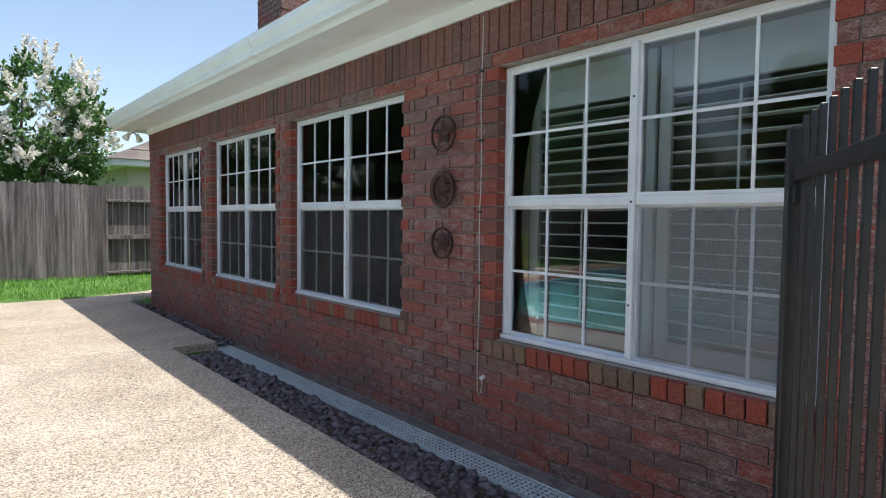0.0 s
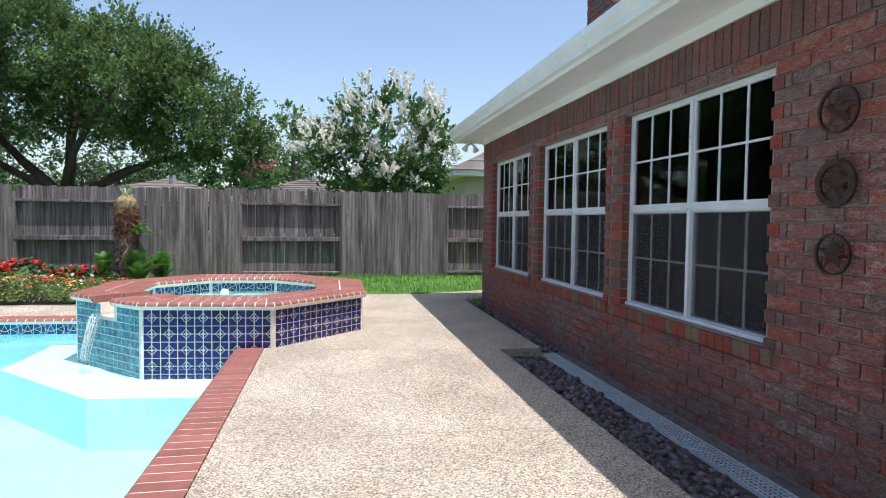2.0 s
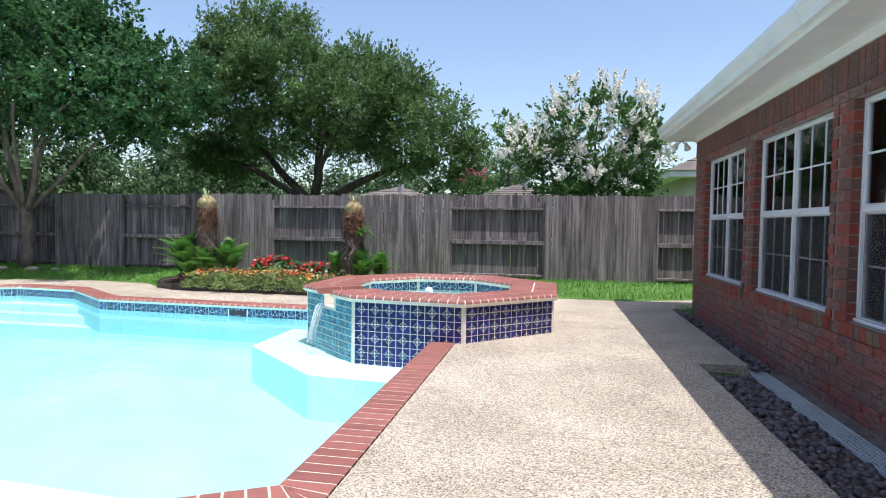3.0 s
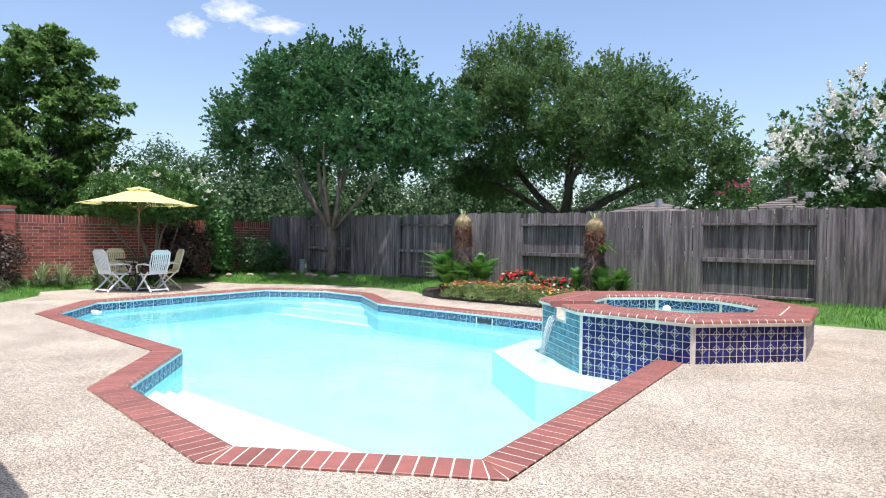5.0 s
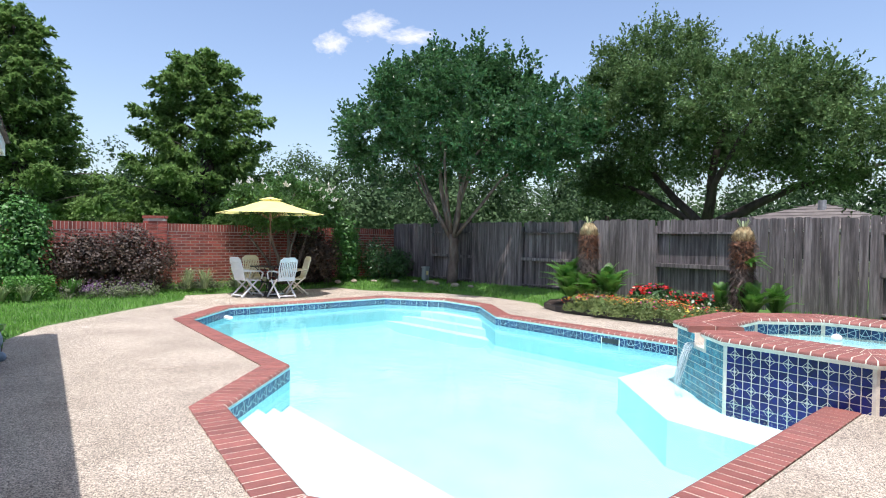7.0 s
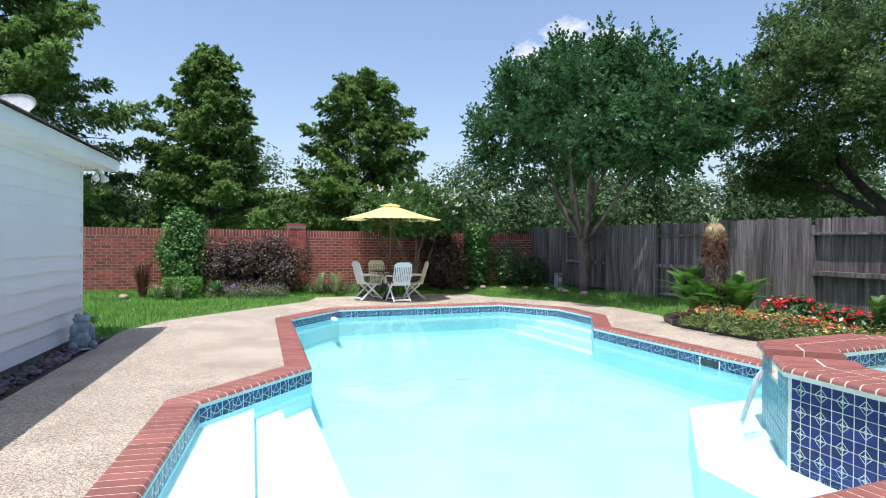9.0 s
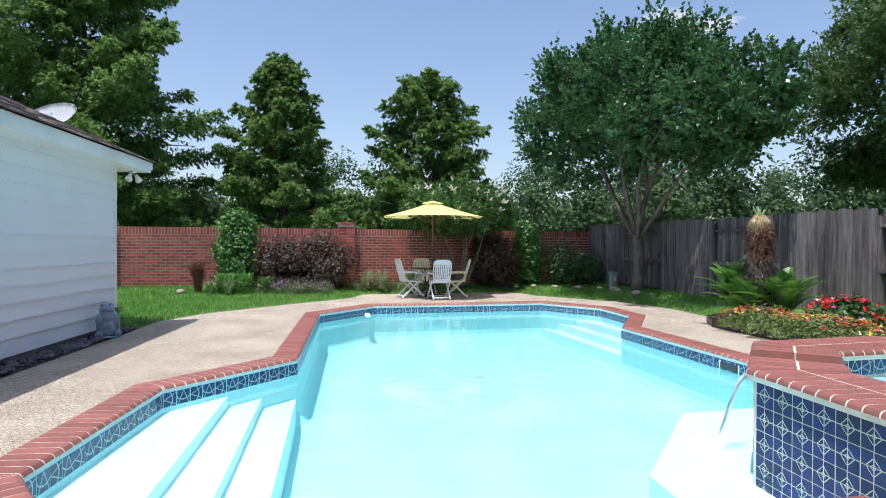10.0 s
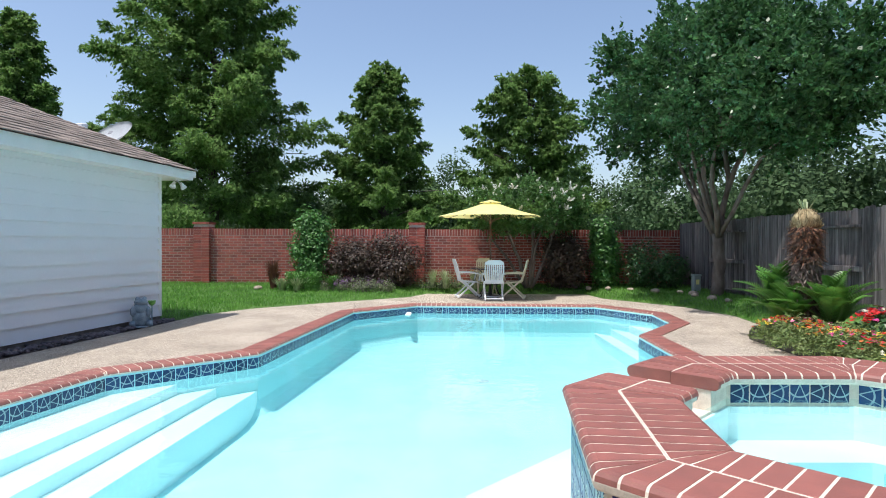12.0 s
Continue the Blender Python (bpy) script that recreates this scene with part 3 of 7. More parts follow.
# ---- house ----
def ramp_brick(name, stops, object_random, rough=0.85, wash=0.88):
    """Brick whose colour is drawn brick by brick from stops, with pale weathering and pits."""
    m = mat(name, (0.1, 0.1, 0.1), (0.1, 0.1, 0.1), 5, rough, 1.0, 70)
    n, l = tree_of(m)
    b = n["Principled BSDF"]
    geo = n.new("ShaderNodeNewGeometry")
    if object_random:
        src = n.new("ShaderNodeObjectInfo").outputs["Random"]
    else:
        src = geo.outputs["Random Per Island"]
    r = n.new("ShaderNodeValToRGB")
    r.color_ramp.interpolation = "CONSTANT"
    while len(r.color_ramp.elements) < len(stops):
        r.color_ramp.elements.new(0.5)
    for k, c in enumerate(stops):
        r.color_ramp.elements[k].position = k / len(stops)
        r.color_ramp.elements[k].color = (*c, 1)
    l.new(src, r.inputs[0])
    t = n.new("ShaderNodeTexNoise")
    t.inputs["Scale"].default_value, t.inputs["Detail"].default_value, t.inputs["Roughness"].default_value = 24, 9, 0.82
    sc = n.new("ShaderNodeVectorMath")
    sc.operation = "MULTIPLY"
    sc.inputs[1].default_value = (0.6, 0.6, 1.5)
    l.new(geo.outputs["Position"], sc.inputs[0])
    l.new(sc.outputs[0], t.inputs["Vector"])
    mr = n.new("ShaderNodeMapRange")
    mr.inputs["From Min"].default_value, mr.inputs["From Max"].default_value = 0.49, 0.63
    mr.inputs["To Max"].default_value = wash
    l.new(t.outputs["Fac"], mr.inputs["Value"])
    mx = n.new("ShaderNodeMix")
    mx.data_type = "RGBA"
    l.new(r.outputs[0], mx.inputs[6])
    mx.inputs[7].default_value = (0.44, 0.34, 0.308, 1)
    # broad patches where the chalky bloom is thicker, and a scribble of pale scratches
    tb = n.new("ShaderNodeTexNoise")
    tb.inputs["Scale"].default_value, tb.inputs["Detail"].default_value = 1.6, 2
    l.new(geo.outputs["Position"], tb.inputs["Vector"])
    mb = n.new("ShaderNodeMapRange")
    mb.inputs["From Min"].default_value, mb.inputs["From Max"].default_value = 0.35, 0.65
    mb.inputs["To Min"].default_value, mb.inputs["To Max"].default_value = 0.50, 1.1
    l.new(tb.outputs["Fac"], mb.inputs["Value"])
    ts = n.new("ShaderNodeTexNoise")
    ts.inputs["Scale"].default_value, ts.inputs["Detail"].default_value, ts.inputs["Distortion"].default_value = 34, 2, 1.6
    l.new(sc.outputs[0], ts.inputs["Vector"])
    ab = n.new("ShaderNodeMath")
    ab.operation, ab.inputs[1].default_value, ab.inputs[2].default_value = "COMPARE", 0.5, 0.022
    l.new(ts.outputs["Fac"], ab.inputs[0])
    am = n.new("ShaderNodeMath")
    am.operation, am.inputs[1].default_value = "MULTIPLY", wash * 0.62
    l.new(ab.outputs[0], am.inputs[0])
    mm = n.new("ShaderNodeMath")
    mm.operation = "MAXIMUM"
    l.new(mr.outputs[0], mm.inputs[0])
    l.new(am.outputs[0], mm.inputs[1])
    mk = n.new("ShaderNodeMath")
    mk.operation = "MULTIPLY"
    l.new(mm.outputs[0], mk.inputs[0])
    l.new(mb.outputs[0], mk.inputs[1])
    l.new(mk.outputs[0], mx.inputs[0])
    hs = n.new("ShaderNodeHueSaturation")
    t2 = n.new("ShaderNodeTexNoise")
    t2.inputs["Scale"].default_value, t2.inputs["Detail"].default_value = 120, 5
    l.new(geo.outputs["Position"], t2.inputs["Vector"])
    mv = n.new("ShaderNodeMapRange")
    mv.inputs["To Min"].default_value, mv.inputs["To Max"].default_value = 0.15, 1.55
    l.new(t2.outputs["Fac"], mv.inputs["Value"])
    l.new(mv.outputs[0], hs.inputs["Value"])
    l.new(mx.outputs[2], hs.inputs["Color"])
    l.new(hs.outputs[0], b.inputs["Base Color"])
    return m


HB = [(0.25, 0.068, 0.052), (0.21, 0.076, 0.062), (0.29, 0.066, 0.044), (0.17, 0.082, 0.069), (0.23, 0.090, 0.074), (0.31, 0.068, 0.040), (0.19, 0.100, 0.080), (0.25, 0.080, 0.064)]
M_HB1 = ramp_brick("house_brick_single", HB, True)
M_HB2 = ramp_brick("house_brick_mass", HB, False)
M_SILL = ramp_brick("sill_brick", [(0.34, 0.065, 0.04), (0.25, 0.165, 0.105), (0.36, 0.07, 0.038), (0.20, 0.13, 0.09), (0.24, 0.155, 0.10), (0.30, 0.07, 0.045)], True, wash=0.12)
M_JAMB = ramp_brick("jamb_brick", [(0.33, 0.068, 0.042), (0.19, 0.085, 0.062), (0.31, 0.055, 0.033), (0.26, 0.06, 0.042), (0.22, 0.07, 0.05), (0.16, 0.085, 0.065)], False, wash=0.15)
M_SOLDIER = ramp_brick("soldier_brick", [(0.18, 0.084, 0.072), (0.215, 0.084, 0.067), (0.15, 0.082, 0.070), (0.23, 0.094, 0.079)], False, wash=0.35)


def wall_with_openings(y0, y1, z0, z1, x0, x1, holes):
    bm = bmesh.new()
    ys = sorted({y0, y1, *[h for o in holes for h in o[:2]]})
    zs = sorted({z0, z1, *[h for o in holes for h in o[2:]]})
    for a, b in zip(ys, ys[1:]):
        for c, d in zip(zs, zs[1:]):
            if not any(o[0] <= a and b <= o[1] and o[2] <= c and d <= o[3] for o in holes):
                add_box(bm, x0, a, c, x1, b, d)
    bmesh.ops.remove_doubles(bm, verts=bm.verts, dist=0.0005)
    return bm


WINS = [(0.79, 2.545), (3.50, 5.27), (5.60, 7.40), (7.76, 9.52)]
WZ0, WZ1 = 0.62, 2.265
HOUSE_N = 10.13
wall_east = whole("wall_east", wall_with_openings(-5, HOUSE_N - 0.012, -0.3, 2.70, WALL_X + 0.012, WALL_X + 0.25, [(a, b, WZ0, WZ1) for a, b in WINS]), M_MORTAR, "red brick house wall with four tall windows", "wall", kind="structure")
whole("wall_north", box(WALL_X + 0.25, HOUSE_N - 0.25, -0.3, 11, HOUSE_N - 0.012, 2.70), M_BRICK, "red brick house end wall", "wall", kind="structure")
room = [("room_floor", (2.86, -4.9, -0.1, 8, 9.87, 0.0)), ("room_ceiling", (2.86, -4.9, 2.55, 8, 9.87, 2.62)), ("room_back_wall", (7.9, -4.9, 0.0, 8.0, 9.87, 2.55)), ("room_side_wall", (2.86, -5.0, -0.1, 8, -4.9, 2.62))]
for nm, b in room:
    whole(nm, box(*b), M_ROOM, "dim plain inner surface seen through the windows", "wall", kind="structure")

# eave: frieze board, soffit, fascia with gutter, roof
EX, EZ = 2.20, 2.70
trim = tagged(new("trim"), "white painted eave with frieze board, soffit and gutter", "eave", kind="structure")
part("frieze_board", box(WALL_X - 0.022, -5, 2.612, WALL_X + 0.006, HOUSE_N + 0.02, EZ), M_WHITE, trim)
part("soffit", box(EX, -5, EZ, WALL_X + 0.3, HOUSE_N + 0.42, EZ + 0.012), M_WHITE, trim)
part("soffit", box(WALL_X + 0.3, HOUSE_N - 0.3, EZ, 11, HOUSE_N + 0.42, EZ + 0.012), M_WHITE, trim)
part("fascia", box(EX - 0.02, -5, EZ - 0.01, EX, HOUSE_N + 0.44, EZ + 0.19), M_WHITE, trim)
part("fascia", box(EX, HOUSE_N + 0.42, EZ - 0.01, 11, HOUSE_N + 0.44, EZ + 0.14), M_WHITE, trim)


def gutter(y0, y1, x, z):
    """A K-style gutter along y, its back at x."""
    prof = [(0, 0.0), (-0.055, 0.0), (-0.062, 0.012), (-0.064, 0.045), (-0.084, 0.066), (-0.098, 0.080), (-0.100, 0.118), (-0.092, 0.118), (-0.090, 0.084), (-0.076, 0.070), (-0.056, 0.046), (-0.054, 0.008), (0, 0.008)]
    bm = bmesh.new()
    A = [bm.verts.new((x + px, y0, z + pz * 1.35)) for px, pz in prof]
    B = [bm.verts.new((x + px, y1, z + pz * 1.35)) for px, pz in prof]
    n = len(prof)
    for i in range(n):
        j = (i + 1) % n
        bm.faces.new((A[i], A[j], B[j], B[i]))
    bm.faces.new(A[::-1])
    bm.faces.new(B)
    bmesh.ops.recalc_face_normals(bm, faces=bm.faces)
    return bm


part("gutter", gutter(-5, HOUSE_N + 0.44, EX - 0.02, EZ + 0.03), M_WHITE, trim)
for yj in (-1.2, 1.9, 5.0, 8.05):
    part("gutter_joint", gutter(yj, yj + 0.04, EX - 0.024, EZ + 0.027), M_WHITE, trim)
bm = bmesh.new()
rv = [bm.verts.new(p) for p in ((EX - 0.06, -5, EZ + 0.19), (EX - 0.06, HOUSE_N + 0.48, EZ + 0.19), (11, HOUSE_N + 0.48, EZ + 0.19), (7.0, 5.6, 5.2), (7.0, -5, 5.2), (11, -5, EZ + 0.19))]
bm.faces.new((rv[0], rv[4], rv[3], rv[1]))
bm.faces.new((rv[1], rv[3], rv[2]))
bm.faces.new((rv[2], rv[3], rv[4], rv[5]))
bmesh.ops.solidify(bm, geom=bm.faces[:], thickness=0.03)
whole("roof", bm, M_SHINGLE, "brown shingled hip roof of the house", "roof", kind="structure")

# windows
M_FRAME = mat("window_frame", (0.68, 0.70, 0.73), (0.76, 0.78, 0.80), 6, 0.4, 0.05, 80, fine=0.08)


def screen_material(name, c, k):
    m = bpy.data.materials.new(name)
    m.use_nodes = True
    n, l = tree_of(m)
    b = n["Principled BSDF"]
    b.inputs["Base Color"].default_value, b.inputs["Roughness"].default_value = (*c, 1), 0.8
    tr = n.new("ShaderNodeBsdfTransparent")
    mx = n.new("ShaderNodeMixShader")
    mx.inputs[0].default_value = k
    l.new(tr.outputs[0], mx.inputs[1])
    l.new(b.outputs[0], mx.inputs[2])
    l.new(mx.outputs[0], n["Material Output"].inputs["Surface"])
    return m


M_SCREEN = screen_material("insect_screen", (0.045, 0.043, 0.042), 0.35)
# Sky light caught by the near screen is put into this paler colour.
M_SCREEN_SKYLIT = screen_material("skylit_insect_screen", (0.32, 0.33, 0.33), 0.27)


M_LINING = mat("tan_plaster", (0.46, 0.37, 0.27), (0.52, 0.43, 0.32), 4, 0.9, 0.1, 60, fine=0.08)


def window(idx, y0, y1, screens):
    w = tagged(new("window_%d" % idx), "white aluminium twin sash window with grid bars", "window", kind="structure")
    X = WALL_X + 0.065
    f = 0.030
    zm = WZ0 + (WZ1 - WZ0) * 0.5 + 0.01
    ym = (y0 + y1) / 2
    g = 0.003
    part("frame_head", box(X, y0 + g, WZ1 - f, X + 0.09, y1 - g, WZ1 - g, 0.004), M_FRAME, w)
    part("frame_sill", box(X - 0.02, y0 + g, WZ0 + g, X + 0.09, y1 - g, WZ0 + f, 0.004), M_FRAME, w)
    for a, b in ((y0 + g, y0 + f), (y1 - f, y1 - g)):
        part("frame_jamb", box(X, a, WZ0 + f, X + 0.09, b, WZ1 - f, 0.004), M_FRAME, w)
    part("mullion", box(X - 0.006, ym - 0.018, WZ0 + f, X + 0.09, ym + 0.018, WZ1 - f, 0.004), M_FRAME, w)
    for u, (a, b) in enumerate(((y0 + f, ym - 0.018), (ym + 0.018, y1 - f))):
        part("meeting_rail", box(X + 0.004, a, zm - 0.024, X + 0.07, b, zm + 0.024, 0.004), M_FRAME, w)
        for k, (c, d) in enumerate(((WZ0 + f, zm - 0.024), (zm + 0.024, WZ1 - f))):
            dx = 0.03 if k == 0 else 0.012
            s = part("sash", wall_with_openings(a, b, c, d, X + dx, X + dx + 0.03, [(a + 0.016, b - 0.016, c + 0.016, d - 0.016)]), M_FRAME, w)
            a2, b2, c2, d2 = a + 0.016, b - 0.016, c + 0.016, d - 0.016
            part("pane", box(X + dx + 0.014, a2, c2, X + dx + 0.018, b2, d2), M_GLASS, s).visible_shadow = False
            for j in (1, 2):
                yy = a2 + (b2 - a2) * j / 3
                part("muntin", box(X + dx + 0.004, yy - 0.0075, c2, X + dx + 0.013, yy + 0.0075, d2), M_FRAME, s)
            zz = (c2 + d2) / 2
            part("muntin", box(X + dx + 0.002, a2, zz - 0.0075, X + dx + 0.0125, b2, zz + 0.0075), M_FRAME, s)
            if k == 0 and u in screens:
                part("insect_screen", box(X + 0.020, a + 0.01, c + 0.01, X + 0.0215, b - 0.01, d - 0.01), M_SCREEN_SKYLIT if idx == 1 else M_SCREEN, w).visible_shadow = False
    # plastered lining of the reveal behind the frame
    d0, d1 = X + 0.092, WALL_X + 0.282
    for a, b in ((y0 + g, y0 + 0.016), (y1 - 0.016, y1 - g)):
        part("lining", box(d0, a, WZ0 + 0.016, d1, b, WZ1 - 0.016), M_LINING, w)
    part("lining", box(d0, y0 + g, WZ1 - 0.016, d1, y1 - g, WZ1 - g), M_LINING, w)
    part("lining", box(d0, y0 + g, WZ0 + g, d1, y1 - g, WZ0 + 0.016), M_LINING, w)
    for k in range(3):
        part("screw", box(X - 0.009, ym - 0.005, WZ0 + 0.3 + 0.52 * k, X - 0.005, ym + 0.005, WZ0 + 0.31 + 0.52 * k), M_IRON, w)
    return w


for i, (a, b) in enumerate(WINS):
    window(i + 1, a, b, (0,) if i == 0 else (0, 1))

M_SHUT = mat("shutter_white", (0.72, 0.73, 0.72), (0.80, 0.80, 0.79), 3, 0.5, 0.05, 40, fine=0.05)
ya, yb = WINS[0]


def shutter(a, b):
    s = thing("plantation_shutter", "white louvred plantation shutter inside the window", "shutter", "shutters of the near window", (WALL_X + 0.30, (a + b) / 2, WZ0))
    h, hw = WZ1 - WZ0, (b - a) / 2
    for y in (-hw, hw - 0.07):
        part("stile", box(-0.016, y, 0, 0.016, y + 0.07, h, 0.004), M_SHUT, s)
    for z0, z1 in ((0, 0.10), (h - 0.24, h)):
        part("rail", box(-0.016, -hw + 0.07, z0, 0.016, hw - 0.07, z1, 0.004), M_SHUT, s)
    n = 18
    for k in range(n):
        z = 0.10 + (h - 0.34) * (k + 0.5) / n
        m = pose(0, 0, z, 0, 4, 0)
        part("louver", box(-0.030, -hw + 0.075, -0.0035, 0.030, hw - 0.075, 0.0035, 0.002, m), M_SHUT, s)
    part("tilt_rod", tube([(-0.05, 0, 0.15), (-0.05, 0, h - 0.28)], 0.007, 6), M_SHUT, s)


shutter(ya + 0.02, (ya + yb) / 2 - 0.01)
shutter((ya + yb) / 2 + 0.01, yb - 0.02)
M_CURT = mat("brown_curtain", (0.22, 0.13, 0.08), (0.30, 0.19, 0.12), 6, 0.9, 0.2, 60)
for a, b in WINS[1:]:
    bm = bmesh.new()
    cols = [[bm.verts.new((WALL_X + 0.36 + 0.03 * math.sin(k * 1.3), b - 0.02 - 0.42 * k / 24, z)) for z in (0.05, 2.45)] for k in range(25)]
    for p, q in zip(cols, cols[1:]):
        bm.faces.new((p[0], q[0], q[1], p[1]))
    bmesh.ops.solidify(bm, geom=bm.faces[:], thickness=0.004)
    whole("curtain", bm, M_CURT, "brown draped curtain hanging inside a window", "curtain", "curtains", smooth=True)

# three metal stars on the wall
M_RUST = mat("rusty_metal", (0.045, 0.024, 0.018), (0.085, 0.045, 0.032), 20, 0.7, 0.3, 90, metal=0.3)


def star(z, r, wide):
    s = thing("star_ornament", "rust-brown metal star in a ring on the wall", "wall ornament", "stars on the wall", (WALL_X - 0.03, 3.012, z))
    bm = bmesh.new()
    c = bm.verts.new((-0.028, 0, 0))
    back = bm.verts.new((0.004, 0, 0))
    rim = []
    for k in range(10):
        rr = r * 0.86 if k % 2 == 0 else r * 0.36
        a = math.pi / 2 + k * math.pi / 5
        rim.append(bm.verts.new((0, rr * math.cos(a), rr * math.sin(a))))
    for k in range(10):
        bm.faces.new((c, rim[k], rim[(k + 1) % 10]))
        bm.faces.new((back, rim[(k + 1) % 10], rim[k]))
    part("star", bm, M_RUST, s)
    bm = bmesh.new()
    n = 36
    prof = [(-0.008, r), (0.008, r), (0.008, r - wide), (-0.008, r - wide)]
    rings = [[bm.verts.new((px, pr * math.cos(2 * math.pi * k / n), pr * math.sin(2 * math.pi * k / n))) for px, pr in prof] for k in range(n)]
    for k in range(n):
        A, B = rings[k], rings[(k + 1) % n]
        for j in range(4):
            bm.faces.new((A[j], A[(j + 1) % 4], B[(j + 1) % 4], B[j]))
    part("ring", bm, M_RUST, s)
    part("hanger", tube([(0.004, 0, r), (0.004, 0, r + 0.045)], 0.004, 6), M_RUST, s)


star(1.91, 0.120, 0.011)
star(1.545, 0.120, 0.031)
star(1.19, 0.106, 0.011)
M_CABLE = mat("grey_cable", (0.45, 0.42, 0.38), (0.55, 0.52, 0.48), 10, 0.6, 0.0, 50)
cable = thing("wall_cable", "thin pale cable clipped down the brick wall", "cable", "", (WALL_X - 0.008, 2.675, 0.27))
part("cable", tube([(0, 0.005 * math.sin(k * 0.9), 2.32 * k / 20) for k in range(21)], 0.0038, 6), M_CABLE, cable)
for z in (0.25, 0.68, 1.12, 1.56, 1.98):
    part("clip", box(-0.008, -0.012, z, 0.006, 0.020, z + 0.012), M_IRON, cable)
part("outlet_plug", tube([(0.004, -0.05, 0.10), (-0.022, -0.05, 0.095)], 0.014, 10), M_WHITE, cable, "white round plug")
part("loop", tube([(-0.002, 0, 0.0), (-0.004, -0.015, -0.025), (-0.004, -0.035, 0.0), (-0.006, -0.05, 0.09)], 0.004, 6), M_CABLE, cable)

# floodlights under the eaves
M_GREYMETAL = mat("grey_metal", (0.32, 0.32, 0.33), (0.42, 0.42, 0.43), 10, 0.4, 0.05, 60, metal=0.4)


def floodlight(at, turn):
    s = thing("floodlight", "twin white floodlight under the eave corner", "lamp", "floodlights", at, turn)
    part("base", tube([(0, 0, 0.0), (0, 0, -0.03)], 0.05, 14), M_WHITE, s)
    for dx, tilt in ((-0.07, -35), (0.07, 35)):
        part("arm", tube([(0, 0, -0.03), (dx * 0.7, 0, -0.07)], 0.011, 8), M_GREYMETAL, s)
        a = radians(tilt)
        d = Vector((math.sin(a), 0.15, -math.cos(a)))
        p = Vector((dx, 0, -0.06))
        part("lamp_head", tube([p, p + d * 0.05, p + d * 0.10, p + d * 0.12], [0.022, 0.034, 0.055, 0.05], 14), M_WHITE, s, smooth=True)


floodlight((2.42, HOUSE_N + 0.2, EZ), 30)

# drain along the house
drain = thing("channel_drain", "grey plastic channel drain grate along the wall", "drain", "", (2.402, 2.0, -0.085))
M_FOOT = mat("footing_mortar", (0.12, 0.095, 0.085), (0.20, 0.165, 0.15), 9, 0.95, 0.9, 40, fine=0.5)
M_DRAIN = mat("grey_plastic", (0.40, 0.45, 0.47), (0.48, 0.53, 0.55), 5, 0.6, 0.1, 60)
for a in (-0.085, 0.075):
    part("rail", box(a, -4.0, -0.055, a + 0.010, 4.9, 0.012, 0.002), M_DRAIN, drain)
for a in (-0.048, -0.016, 0.016, 0.048):
    part("bar", box(a - 0.004, -4.0, 0.0, a + 0.004, 4.9, 0.009), M_DRAIN, drain)
part("channel", box(-0.074, -4.0, -0.055, 0.074, 4.9, -0.03), M_IRON, drain)
bm = bmesh.new()
for k in range(int(8.9 / 0.036)):
    y = -4.0 + 0.036 * k
    add_box(bm, -0.075, y, 0.0005, 0.075, y + 0.010, 0.0085)
tagged(part("slats", bm, M_DRAIN, drain), kind="stuff")
whole("footing", box(2.49, -5, -0.2, WALL_X + 0.02, 10.1, -0.095), M_FOOT, "rough mortar footing along the brick wall", "footing", kind="structure")

# river pebbles in the strip
M_PEBBLE = mat("dark_pebble", (0.050, 0.042, 0.050), (0.135, 0.112, 0.125), 30, 0.5, 0.2, 120, vary=0.5)
M_PEBBLE_J = mat("dark_pebble_mass", (0.050, 0.042, 0.050), (0.135, 0.112, 0.125), 30, 0.5, 0.2, 120, island=0.5)


def pebble_mesh(seed):
    bm = bmesh.new()
    bmesh.ops.create_icosphere(bm, subdivisions=2, radius=0.5)
    r = random.Random(seed)
    off = Vector((r.random() * 9, r.random() * 9, r.random() * 9))
    for v in bm.verts:
        v.co *= 1 + 0.25 * noise.noise(v.co * 1.6 + off)
        v.co.z *= 0.6
        v.co.y *= 0.78
    return bm


def strew(name, label, region, count, singles, size, zbase, group):
    strip = tagged(new(name), label, "pebbles", kind="structure")
    shapes = [mesh_of("pebble", pebble_mesh(k), M_PEBBLE, True) for k in range(6)]
    base = [pebble_mesh(k) for k in range(4)]
    packs = []
    for b in base:
        b.verts.ensure_lookup_table()
        packs.append((np.array([v.co[:] for v in b.verts]), [tuple(v.index for v in f.verts) for f in b.faces]))
    V, F, k = [], [], 0
    for i in range(count):
        x, y = region(i)
        s = size * rng.uniform(0.55, 1.25)
        lay = rng.random()
        m = Matrix.Translation((x, y, zbase + s * 0.22 + 0.035 * lay)) @ Euler((rng.uniform(-0.35, 0.35), rng.uniform(-0.35, 0.35), rng.uniform(0, 6.3))).to_matrix().to_4x4() @ Matrix.Scale(s, 4)
        if singles(x, y) and k < 300:
            ob = new("pebble", shapes[i % 6])
            ob.parent = strip
            ob.matrix_basis = m
            k += 1
        else:
            vs, fs = packs[i % 4]
            a = np.array(m)
            o = len(V)
            V.extend((vs @ a[:3, :3].T + a[:3, 3]).tolist())
            F.extend(tuple(o + q for q in f) for f in fs)
    tagged(part("pebbles", raw_mesh("pebbles", V, F, M_PEBBLE_J, True), None, strip), kind="stuff")
    for b in base:
        b.free()


